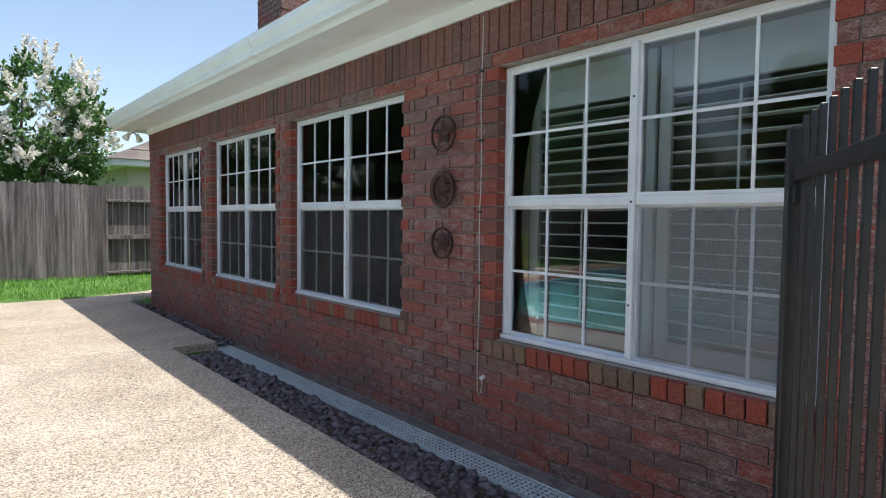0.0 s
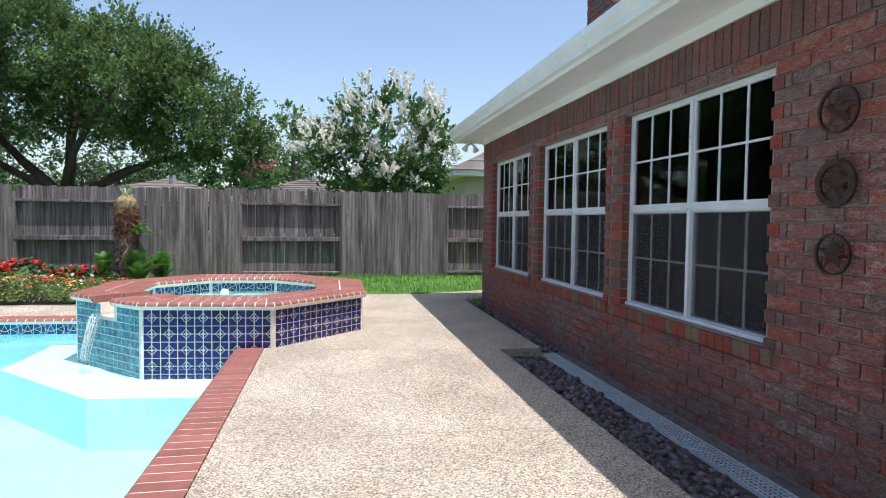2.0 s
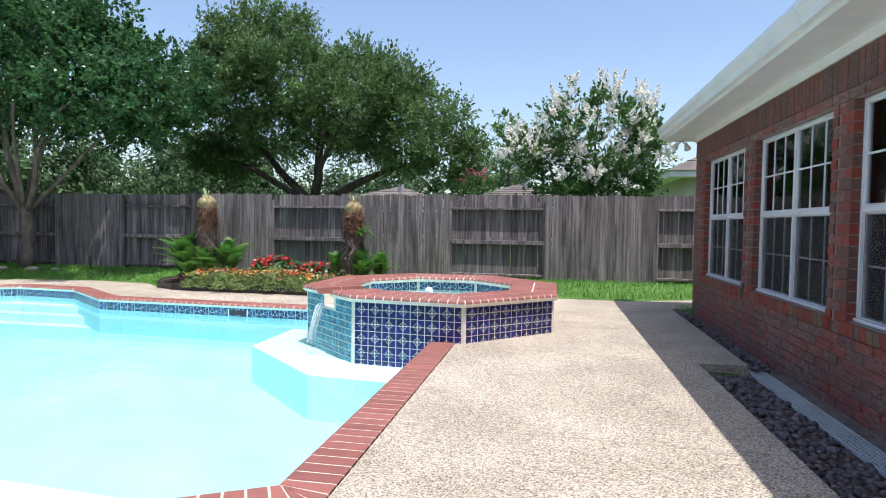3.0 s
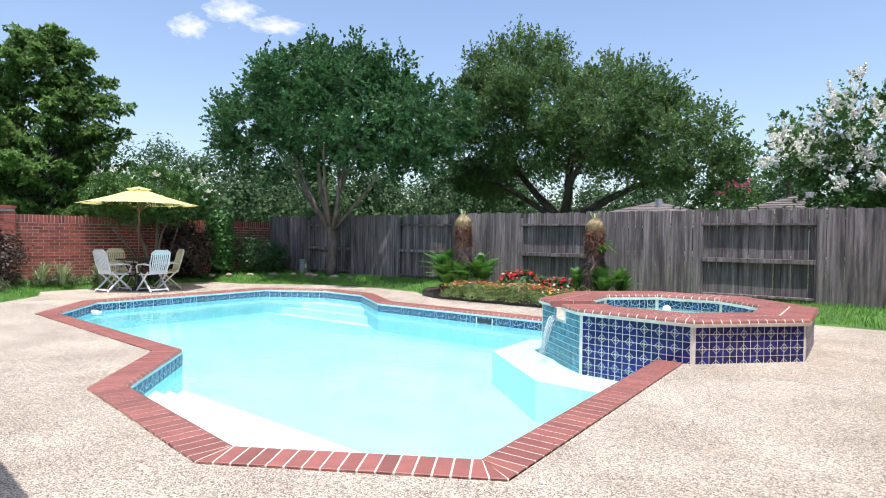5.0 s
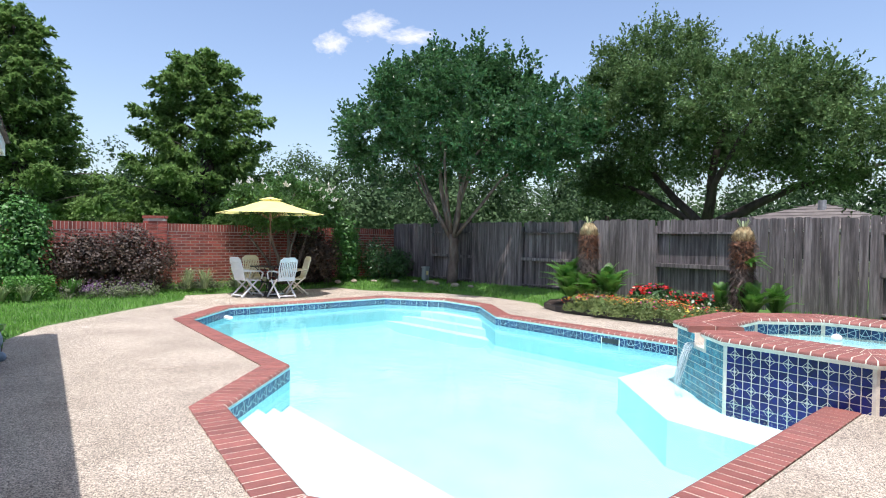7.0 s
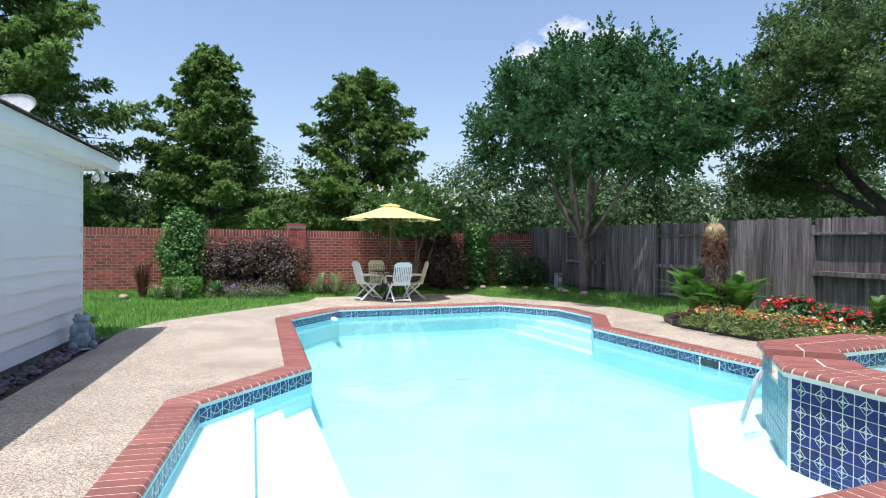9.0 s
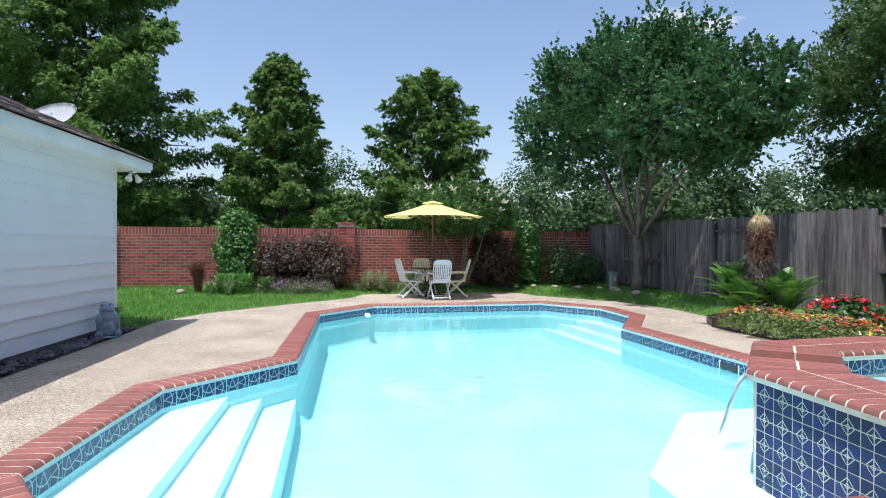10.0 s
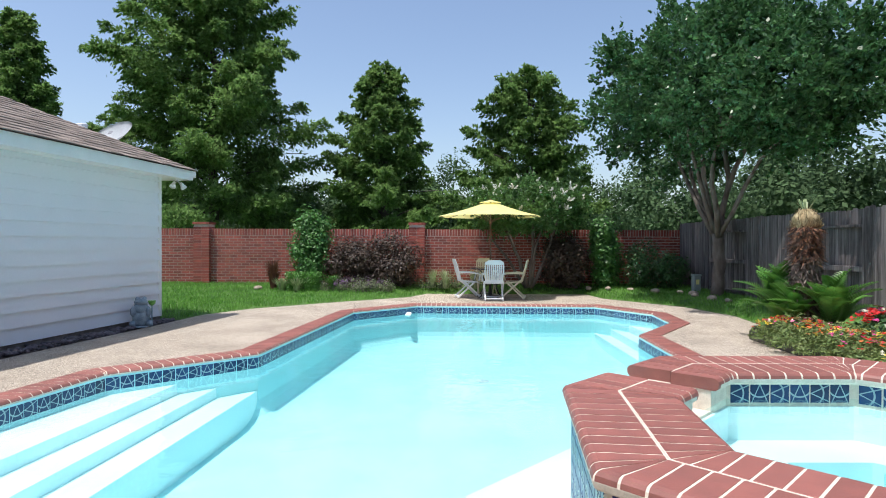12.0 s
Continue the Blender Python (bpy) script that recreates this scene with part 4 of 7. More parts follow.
strew("pebble_strip", "dark grey river pebbles in a strip along the house", lambda i: (rng.uniform(1.87, 2.30), rng.uniform(0.2, 6.37)), 2300, lambda x, y: 2.6 < y < 4.2, 0.062, -0.135, "")
strew("pebble_corner", "brown gravel along the foot of the house wall", lambda i: (rng.uniform(2.36, 2.52), rng.uniform(6.4, 10.2)), 260, lambda x, y: False, 0.06, -0.075, "")

# iron gate, standing open
gate = thing("iron_gate", "black iron picket gate standing open beside the house", "gate", "", (2.0, 0.70, 0.0), math.degrees(math.atan2(-0.36, -0.63)))
part("post", box(-0.029, -0.029, 0, 0.029, 0.029, 1.63, 0.004), M_IRON, gate)
for z in (0.18, 1.47):
    part("rail", box(0.03, -0.016, z, 1.05, 0.016, z + 0.042, 0.003), M_IRON, gate)
for k in range(11):
    x = 0.085 + 0.091 * k
    part("picket", box(x - 0.008, -0.008, 0.08, x + 0.008, 0.008, 1.655, 0.002), M_IRON, gate)
part("hinge", box(0.02, -0.02, 1.40, 0.06, 0.024, 1.46, 0.003), M_IRON, gate)

# chimney
chim = thing("chimney", "red brick chimney rising above the house roof", "chimney", "", (4.43, 8.85, 3.3))
part("shaft", box(-0.42, -0.42, 0, 0.42, 0.42, 2.6, 0.01), M_HB2, chim)
bm = bmesh.new()
for k in range(31):
    for j in range(4):
        o = -0.42 + (0.105 if k % 2 else 0) + 0.21 * j
        z = 0.01 + k * 0.083
        add_box(bm, -0.43, o + 0.005, z, -0.41, min(o + 0.2, 0.42), z + 0.073)
        add_box(bm, o + 0.005, -0.43, z, min(o + 0.2, 0.42), -0.41, z + 0.073)
tagged(part("bricks", bm, M_HB2, chim), kind="stuff")
part("cap", box(-0.5, -0.5, 2.6, 0.5, 0.5, 2.72, 0.02), M_MORTAR, chim)

# ---- fence ----
FENCE_Y = 12.74
fence = tagged(new("fence"), "grey weathered wooden picket fence with alternating bays", "fence", kind="structure")
BAYS = [-15.05, -13.2, -11.35, -9.53, -7.68, -5.74, -3.72, -1.70, 0.29, 2.48, 4.5, 6.6, 8.7]


def picket_mesh(w, h):
    bm = bmesh.new()
    c = 0.025
    pts = [(-w / 2, 0), (w / 2, 0), (w / 2, h - c), (w / 2 - c, h), (-w / 2 + c, h), (-w / 2, h - c)]
    A = [bm.verts.new((x, -0.008, z)) for x, z in pts]
    B = [bm.verts.new((x, 0.008, z)) for x, z in pts]
    bm.faces.new(A)
    bm.faces.new(B[::-1])
    for i in range(6):
        j = (i + 1) % 6
        bm.faces.new((A[j], A[i], B[i], B[j]))
    return mesh_of("picket", bm, M_WOOD)


pk = [picket_mesh(0.138, 1.85), picket_mesh(0.136, 1.87), picket_mesh(0.1395, 1.84)]
for bi, (a, b) in enumerate(zip(BAYS, BAYS[1:])):
    back = bi % 2 == 1
    n = max(1, round((b - a) / 0.141))
    for k in range(n):
        x = a + (b - a) * (k + 0.5) / n
        ob = new("picket", pk[rng.randrange(3)])
        ob.parent = fence
        z = 0.075 + rng.uniform(-0.008, 0.01)
        ob.matrix_basis = pose(x, FENCE_Y + (0.125 if back else 0.0) + rng.uniform(-0.003, 0.003), z, 0, rng.uniform(-0.35, 0.35), 0)
    for z in (0.24, 0.90, 1.62):
        part("rail", box(a + 0.01, FENCE_Y + 0.012, z, b - 0.01, FENCE_Y + 0.114, z + 0.045 if z != 0.9 else z + 0.085, 0.004), M_WOOD, fence)
    part("post", box(a - 0.045, FENCE_Y + 0.02, 0.0, a + 0.045, FENCE_Y + 0.112, 1.80), M_WOOD, fence)
    part("kickboard", box(a + 0.005, FENCE_Y + (0.10 if back else 0.014), 0.0, b - 0.005, FENCE_Y + (0.113 if back else 0.03), 0.16), M_WOOD, fence)

# ---- garden wall ----
GW_X, GW_T = -15.1, 1.74
wall_west = whole("wall_west", box(GW_X - 0.2, -14, -0.1, GW_X - 0.006, 12.9, GW_T - 0.006), M_WALLMORTAR, "red brick garden wall with a soldier course on top", "wall", kind="structure")
V, F = [], []


def push_box(x0, y0, z0, x1, y1, z1):
    o = len(V)
    V.extend([(x0, y0, z0), (x1, y0, z0), (x1, y1, z0), (x0, y1, z0), (x0, y0, z1), (x1, y0, z1), (x1, y1, z1), (x0, y1, z1)])
    F.extend([(o, o + 3, o + 2, o + 1), (o + 4, o + 5, o + 6, o + 7), (o, o + 1, o + 5, o + 4), (o + 1, o + 2, o + 6, o + 5), (o + 2, o + 3, o + 7, o + 6), (o + 3, o, o + 4, o + 7)])


ch, bl = 0.078, 0.23
for r in range(20):
    z = GW_T - 0.20 - (r + 1) * ch
    if z < -0.05:
        break
    y = -14 - (bl / 2 if r % 2 else 0)
    while y < 12.9:
        push_box(GW_X - 0.05, max(y, -14) + 0.008, z + 0.009, GW_X, min(y + bl, 12.9) - 0.008, z + ch - 0.009)
        y += bl
y = -14
while y < 12.85:
    push_box(GW_X - 0.21, y + 0.009, GW_T - 0.19, GW_X + 0.003, y + ch - 0.009, GW_T)
    y += ch
tagged(part("bricks", raw_mesh("bricks", V, F, M_WALLBRICK), None, wall_west), kind="stuff")
for yp in (-13.0, -7.05, -0.84, 5.28):
    pil = thing("brick_pillar", "red brick pillar with a stepped cap in the garden wall", "pillar", "pillars of the garden wall", (GW_X - 0.08, yp, 0.0))
    part("core", box(-0.215, -0.215, 0, 0.215, 0.215, 1.86), M_WALLMORTAR, pil)
    V, F = [], []
    for r in range(24):
        z = 0.0 + r * ch
        if z + ch > 1.87:
            break
        for j in range(2):
            o = -0.225 + 0.225 * j
            push_box(0.2, o + 0.005, z + 0.005, 0.222, o + 0.22, z + ch - 0.005)
            push_box(o + 0.005, -0.222, z + 0.005, o + 0.22, -0.2, z + ch - 0.005)
            push_box(o + 0.005, 0.2, z + 0.005, o + 0.22, 0.222, z + ch - 0.005)
    tagged(part("bricks", raw_mesh("bricks", V, F, M_WALLBRICK), None, pil), kind="stuff")
    V, F = [], []
    for j in range(5):
        push_box(-0.24, -0.24 + 0.096 * j + 0.003, 1.86, 0.245, -0.24 + 0.096 * (j + 1) - 0.003, 1.925)
    part("cap", raw_mesh("cap", V, F, M_WALLBRICK), None, pil)

# ---- garage ----
garage = thing("garage", "white clapboard garage with a brown shingle roof", "garage", "", (-8.45, 1.17, 0), -8.0)
GL, GD, GH = 6.3, 6.0, 2.46
part("wall", box(0.02, -GD, 0.06, GL, -0.02, GH), M_SIDING, garage)
part("foundation", box(0.0, -GD, -0.15, GL + 0.01, -0.005, 0.06), M_MORTAR, garage, "grey concrete foundation")
bh = 0.192
for k in range(13):
    z = 0.07 + bh * k
    bm = bmesh.new()
    vs = [(0.05, -0.02, z), (0.05, 0.031, z), (0.05, -0.004, min(z + bh + 0.02, GH)), (0.05, -0.02, min(z + bh + 0.02, GH))]
    A = [bm.verts.new(v) for v in vs]
    B = [bm.verts.new((GL, v[1], v[2])) for v in vs]
    for i in range(4):
        j = (i + 1) % 4
        bm.faces.new((A[i], A[j], B[j], B[i]))
    bm.faces.new(A[::-1])
    bm.faces.new(B)
    bmesh.ops.recalc_face_normals(bm, faces=bm.faces)
    part("board", bm, M_SIDING, garage)
part("corner_trim", box(-0.012, -0.08, 0.06, 0.075, 0.02, GH, 0.003), M_WHITE, garage)
part("soffit", box(-0.36, -GD, GH, GL + 0.3, 0.36, GH + 0.012), M_WHITE, garage)
part("fascia", box(-0.38, 0.36, GH - 0.015, GL + 0.3, 0.385, GH + 0.15, 0.003), M_WHITE, garage)
part("fascia", box(-0.38, -GD, GH - 0.015, -0.36, 0.36, GH + 0.15, 0.003), M_WHITE, garage)
part("gutter_end", box(-0.50, 0.22, GH + 0.04, -0.38, 0.37, GH + 0.15, 0.01), M_WHITE, garage)
pitch = 0.46
e0 = Vector((-0.42, 0.43, GH + 0.155))
bm = bmesh.new()
rv = [bm.verts.new(p) for p in (e0, (GL + 0.4, 0.43, e0.z), (GL + 0.4, -3.0, e0.z + 3.43 * pitch), (3.01, -3.0, e0.z + 3.43 * pitch), (-0.42, -6.43, e0.z))]
bm.faces.new((rv[0], rv[1], rv[2], rv[3]))
bm.faces.new((rv[0], rv[3], rv[4]))
roof = part("roof", bm, M_SHINGLE, garage, "brown shingle roof")
V, F = [], []
rows = 24
for r in range(rows):
    d0, d1 = 3.43 * r / rows, 3.43 * (r + 1) / rows
    x, x1 = -0.42 + d0 - rng.uniform(0, 0.3), GL + 0.4
    while x < x1:
        w = rng.uniform(0.16, 0.34)
        xa, xb = max(x, -0.42 + d0), min(x + w, x1)
        if xb - xa > 0.03:
            t0 = rng.choice((0.006, 0.012, 0.014))
            o = len(V)
            za, zb = e0.z + d0 * pitch, e0.z + (d1 + 0.02) * pitch
            V.extend([(xa, 0.44 - d0, za), (xb, 0.44 - d0, za), (xb, 0.44 - d0, za + t0), (xa, 0.44 - d0, za + t0), (xa, 0.41 - d1, zb + 0.002), (xb, 0.41 - d1, zb + 0.002)])
            F.extend([(o, o + 1, o + 2, o + 3), (o + 3, o + 2, o + 5, o + 4), (o, o + 3, o + 4), (o + 1, o + 5, o + 2)])
        x += w
tagged(part("shingles", raw_mesh("shingles", V, F, M_SHINGLE), None, garage), kind="stuff")
floodlight((-8.69, 1.36, GH), -20)

# satellite dish on the garage roof
dish = thing("satellite_dish", "white satellite dish on the garage roof", "satellite dish", "", (-8.72, 0.22, 2.74), 67)
bm = bmesh.new()
rings = []
for k in range(7):
    rr = 0.39 * k / 6
    rings.append([bm.verts.new((rr * 1.12 * math.cos(2 * math.pi * j / 28), rr * math.sin(2 * math.pi * j / 28), 0.5 * rr * rr * 1.6)) for j in range(28)] if k else [bm.verts.new((0, 0, 0))])
for k in range(6):
    A, B = rings[k], rings[k + 1]
    for j in range(28):
        if k == 0:
            bm.faces.new((A[0], B[j], B[(j + 1) % 28]))
        else:
            bm.faces.new((A[j], B[j], B[(j + 1) % 28], A[(j + 1) % 28]))
bmesh.ops.solidify(bm, geom=bm.faces[:], thickness=0.012)
for v in bm.verts:
    v.co = pose(0, 0, 0.42, 44, 0, 0) @ v.co
M_DISH = mat("dish_white", (0.68, 0.70, 0.73), (0.74, 0.76, 0.79), 8, 0.4, 0.03, 50)
part("reflector", bm, M_DISH, dish, smooth=True)
part("logo_patch", box(-0.05, -0.003, -0.035, 0.05, 0.003, 0.035, 0, pose(0.0, -0.075, 0.535, -38, 0, 0)), M_GREYMETAL, dish, "plain grey mark")
part("mast", tube([(0, 0.05, -0.15), (0, 0.08, 0.3), (0, 0.06, 0.42)], 0.025, 10), M_GREYMETAL, dish)
part("arm", tube([(-0.05, -0.05, 0.15), (-0.38, -0.32, 0.58)], 0.02, 8), M_GREYMETAL, dish)
part("receiver", box(-0.47, -0.40, 0.56, -0.29, -0.28, 0.67, 0.015), M_DISH, dish)
part("bracket", box(-0.1, -0.05, -0.16, 0.1, 0.15, -0.13, 0.004), M_GREYMETAL, dish)

# gravel bed and frog statue at the garage foot
bm = prism([(-8.5, 1.19), (-2.2, 0.30), (-2.2, 0.73), (-4.9, 1.09), (-7.7, 1.47), (-8.6, 1.58)], -0.12, -0.02)
whole("ground_bed", bm, M_SOIL, "dark mulch strip at the foot of the garage", "soil", kind="structure")


def garage_strip(i):
    f, g = rng.random(), rng.random()
    x = -8.4 + 6.1 * f
    y = 1.20 - 0.141 * (x + 8.45)
    return x, y + 0.02 + g * 0.26


strew("pebble_bed", "dark mixed pebbles at the foot of the garage", garage_strip, 700, lambda x, y: False, 0.075, -0.03, "")
M_FROG = mat("blue_stone", (0.20, 0.27, 0.32), (0.32, 0.40, 0.45), 12, 0.85, 0.6, 50)
bm = bmesh.new()


def blob(bm, c, r, sub=2):
    q = bmesh.ops.create_icosphere(bm, subdivisions=sub, radius=1)
    for v in q["verts"]:
        v.co = Vector((c[0] + v.co.x * r[0], c[1] + v.co.y * r[1], c[2] + v.co.z * r[2]))


for c, r in (((0, 0, 0.16), (0.135, 0.12, 0.17)), ((0, 0.02, 0.30), (0.11, 0.10, 0.12)), ((0, 0.02, 0.40), (0.105, 0.10, 0.06)), ((-0.05, 0.02, 0.455), (0.035, 0.035, 0.035)), ((0.05, 0.02, 0.455), (0.035, 0.035, 0.035)),
             ((-0.12, 0.06, 0.06), (0.05, 0.09, 0.06)), ((0.12, 0.06, 0.06), (0.05, 0.09, 0.06)), ((0.11, 0.05, 0.26), (0.045, 0.05, 0.09)), ((-0.10, 0.07, 0.25), (0.04, 0.05, 0.09)), ((0, 0, 0.015), (0.17, 0.15, 0.02))):
    blob(bm, c, r)
frog = whole("frog_statue", bm, M_FROG, "blue-grey stone frog statue at the garage foot", "statue", at=(-7.55, 1.30, -0.01), smooth=True)
frog.rotation_euler = (0, 0, radians(-60))
M_CUP = mat("green_glaze", (0.10, 0.30, 0.05), (0.14, 0.38, 0.07), 10, 0.3, 0.0, 50)
cup = thing("green_cup", "small green cup set beside the frog statue", "cup", "", (-7.62, 1.44, 0.28))
part("bowl", tube([(0, 0, 0.05), (0, 0, 0.08), (0, 0, 0.13)], [0.02, 0.05, 0.06], 14), M_CUP, cup)
part("stem", tube([(0, 0, -0.30), (0, 0, 0.05)], 0.012, 8), M_FROG, cup)
for k, (x, y, s) in enumerate(((-6.3, 1.0, 0.2), (-5.6, 0.93, 0.16), (-6.9, 1.16, 0.13))):
    bm = pebble_mesh(20 + k)
    whole("stone", bm, M_PEBBLE, "flat dark rock lying in the garage bed", "rock", "rocks in the garage bed", at=(x, y, 0.0), smooth=True).scale = (s * 1.6, s, s * 0.7)

# ---- trees ----
def clumped(c, r, n, clumps, spread, shell=0.5, flat=1.0):
    """n points in clumps inside the ellipsoid c, r; shell pushes the clumps outward."""
    d = nrg.normal(size=(clumps, 3))
    d /= np.linalg.norm(d, axis=1)[:, None]
    rad = nrg.uniform(0, 1, (clumps, 1)) ** (1 / 3 * shell)
    cc = np.array(c) + d * rad * np.array(r)
    k = nrg.randint(0, clumps, n)
    s = nrg.uniform(0.6, 1.4, clumps)[k][:, None] * spread
    g = nrg.normal(size=(n, 3)) * np.array((1, 1, flat))
    ln = np.linalg.norm(g, axis=1)[:, None]
    pts = cc[k] + g / ln * np.minimum(ln, 1.55) * s
    out = g / ln + 0.45 * d[k] + np.array((0, 0, 0.55))
    return np.hstack([pts, out / np.linalg.norm(out, axis=1)[:, None]])


def sprays(base, axis, length, per, size, fan=0.3, droop=0.0, up=0.9):
    """Leaf corners (n, 4, 3): twigs from base along axis, each set with per leaves that fan out from it."""
    k = np.repeat(np.arange(len(base)), per)
    n = len(k)
    t = nrg.uniform(0.0, 1.0, (n, 1)) ** 0.8
    ax, L = axis[k], length[k][:, None]
    rad = nrg.normal(size=(n, 3))
    rad -= ax * (rad * ax).sum(1)[:, None]
    rad /= np.linalg.norm(rad, axis=1)[:, None] + 1e-9
    pos = base[k] + ax * L * t + rad * L * fan * (1.08 - t) * nrg.uniform(0.2, 1.0, (n, 1))
    pos[:, 2] -= (droop * L * t * t)[:, 0]
    a = ax * 0.6 + rad * 0.7 + nrg.normal(size=(n, 3)) * 0.25
    a[:, 2] -= droop
    a /= np.linalg.norm(a, axis=1)[:, None]
    b = np.cross(a, np.array((0, 0, up)) + rad * 0.6 + nrg.normal(size=(n, 3)) * 0.35)
    b /= np.linalg.norm(b, axis=1)[:, None] + 1e-9
    s = nrg.uniform(0.7, 1.25, (n, 1))
    A, B = a * size[0] * s * 0.5, b * size[1] * s * 0.5
    return np.stack([pos - A, pos + B - A * 0.15, pos + A, pos - B - A * 0.15], 1)


def sprigs(c, r, n, clumps, spread, shell=0.5, flat=1.0, per=13, size=(0.1, 0.06), lift=0.55, stretch=1.0):
    """Twigs standing out of clumps inside the ellipsoid c, r, with n leaves in all."""
    d = nrg.normal(size=(clumps, 3))
    d /= np.linalg.norm(d, axis=1)[:, None]
    cc = np.array(c) + d * nrg.uniform(0, 1, (clumps, 1)) ** (1 / 3 * shell) * np.array(r)
    m = max(1, n // per)
    k = nrg.randint(0, clumps, m)
    g = nrg.normal(size=(m, 3))
    g /= np.linalg.norm(g, axis=1)[:, None]
    s = nrg.uniform(0.6, 1.4, clumps)[k][:, None] * spread
    base = cc[k] + g * np.array((1, 1, flat)) * s * nrg.uniform(0.1, 0.8, (m, 1))
    ax = g + 0.5 * d[k] + np.array((0, 0, lift)) + nrg.normal(size=(m, 3)) * 0.2
    ax /= np.linalg.norm(ax, axis=1)[:, None]
    return sprays(base, ax, (s[:, 0] * nrg.uniform(0.6, 1.5, m) + 0.06) * stretch, per, size)


def limb(p, q, r0, r1, bend=0.25, n=6, seed=0):
    r = random.Random(seed)
    p, q = Vector(p), Vector(q)
    pts = []
    off = Vector((r.uniform(-1, 1), r.uniform(-1, 1), r.uniform(0.2, 1))) * bend * (q - p).length * 0.3
    for k in range(n):
        f = k / (n - 1)
        pts.append(p.lerp(q, f) + off * math.sin(math.pi * f) + Vector((r.uniform(-1, 1), r.uniform(-1, 1), 0)) * 0.02 * (q - p).length * (0 < k < n - 1))
    return tube(pts, [r0 + (r1 - r0) * k / (n - 1) for k in range(n)], 8)


def tree(name, label, category, base, trunk, limbs, blobs, leaf, size, bark, blossoms=None, group="", extra=()):
    t = thing(name, label, category, group, base)
    for i, (p, q, r0, r1) in enumerate(trunk):
        part("trunk", limb(p, q, r0, r1, 0.12, 7, i), bark, t, smooth=True)
    for i, (p, q, r0, r1) in enumerate(limbs):
        part("limb", limb(p, q, r0, r1, 0.35, 6, i + 40), bark, t, smooth=True)
    crown = [sprigs(*b, size=size) for b in blobs] if blobs else []
    part("crown", quad_mesh("crown", np.concatenate(crown + list(extra)), leaf), None, t)
    if blossoms:
        # upright panicles
        pan = [sprigs(*b, per=34, size=(blossoms[1], blossoms[1] * 0.8), lift=1.1, stretch=1.25) for b in blossoms[0]]
        part("blossom", quad_mesh("blossom", np.concatenate(pan), M_BLOSSOM if len(blossoms) < 3 else blossoms[2]), None, t, "pale blossom clusters")
    return t


def rand_limbs(p, n, c, r, r0, seed, lo=0.2):
    q = random.Random(seed)
    out = []
    for k in range(n):
        a = 2 * math.pi * (k + q.uniform(-0.3, 0.3)) / n
        f = q.uniform(0.45, 0.9)
        out.append((Vector(p) + Vector((0, 0, q.uniform(-lo, lo))), (c[0] + r[0] * f * math.cos(a), c[1] + r[1] * f * math.sin(a), c[2] + r[2] * q.uniform(-0.4, 0.5)), r0 * q.uniform(0.7, 1), 0.02))
    return out


# glossy pear tree by the fence
tree("pear_tree", "dark glossy-leaved pear tree with a grey forked trunk", "tree", (-11.68, 12.25, 0.15), [((0, 0, 0), (0.02, 0, 1.45), 0.15, 0.13)],
     [((0.04, 0, 1.3), (0.4, -0.2, 4.4), 0.085, 0.03), ((-0.03, 0, 1.3), (-0.45, -0.1, 4.5), 0.085, 0.03), ((0.06, 0, 1.3), (1.7, -0.4, 3.9), 0.075, 0.025), ((-0.05, 0, 1.3), (-1.6, -0.3, 3.8), 0.07, 0.025), ((0, 0.03, 1.4), (0.9, 0.7, 4.4), 0.07, 0.03), ((0, -0.04, 1.35), (-0.9, -0.9, 4.2), 0.065, 0.025), ((0.05, 0, 1.3), (2.6, 0.2, 3.5), 0.055, 0.02), ((-0.05, 0, 1.35), (-2.4, 0.3, 3.4), 0.05, 0.02), ((0.03, -0.05, 1.4), (0.9, -1.0, 4.3), 0.06, 0.025)],
     [((-1.9, -0.1, 4.35), (1.8, 2.3, 1.5), 26000, 95, 0.26, 0.5), ((0.2, -0.1, 4.8), (1.8, 2.6, 1.5), 34000, 115, 0.27, 0.5), ((2.1, 0, 4.25), (1.5, 2.2, 1.4), 22000, 82, 0.26, 0.5), ((0, 1.5, 4.4), (1.8, 1.1, 1.2), 8000, 36, 0.26, 0.7), ((-1.2, 0, 5.9), (0.9, 1.0, 0.9), 6000, 24, 0.27, 0.7), ((0.9, 0, 5.75), (0.8, 0.9, 0.8), 5400, 22, 0.27, 0.7), ((3.5, 0.1, 3.9), (1.2, 1.2, 1.0), 9500, 40, 0.26, 0.7), ((-3.4, 0, 4.6), (1.2, 1.4, 1.3), 9000, 38, 0.25, 0.7), ((-0.2, -0.4, 6.35), (0.35, 0.4, 0.5), 1500, 7, 0.24, 0.9), ((2.4, 0, 5.4), (0.4, 0.5, 0.5), 1500, 7, 0.24, 0.9)],
     M_PEAR, (0.098, 0.066), M_BARK)

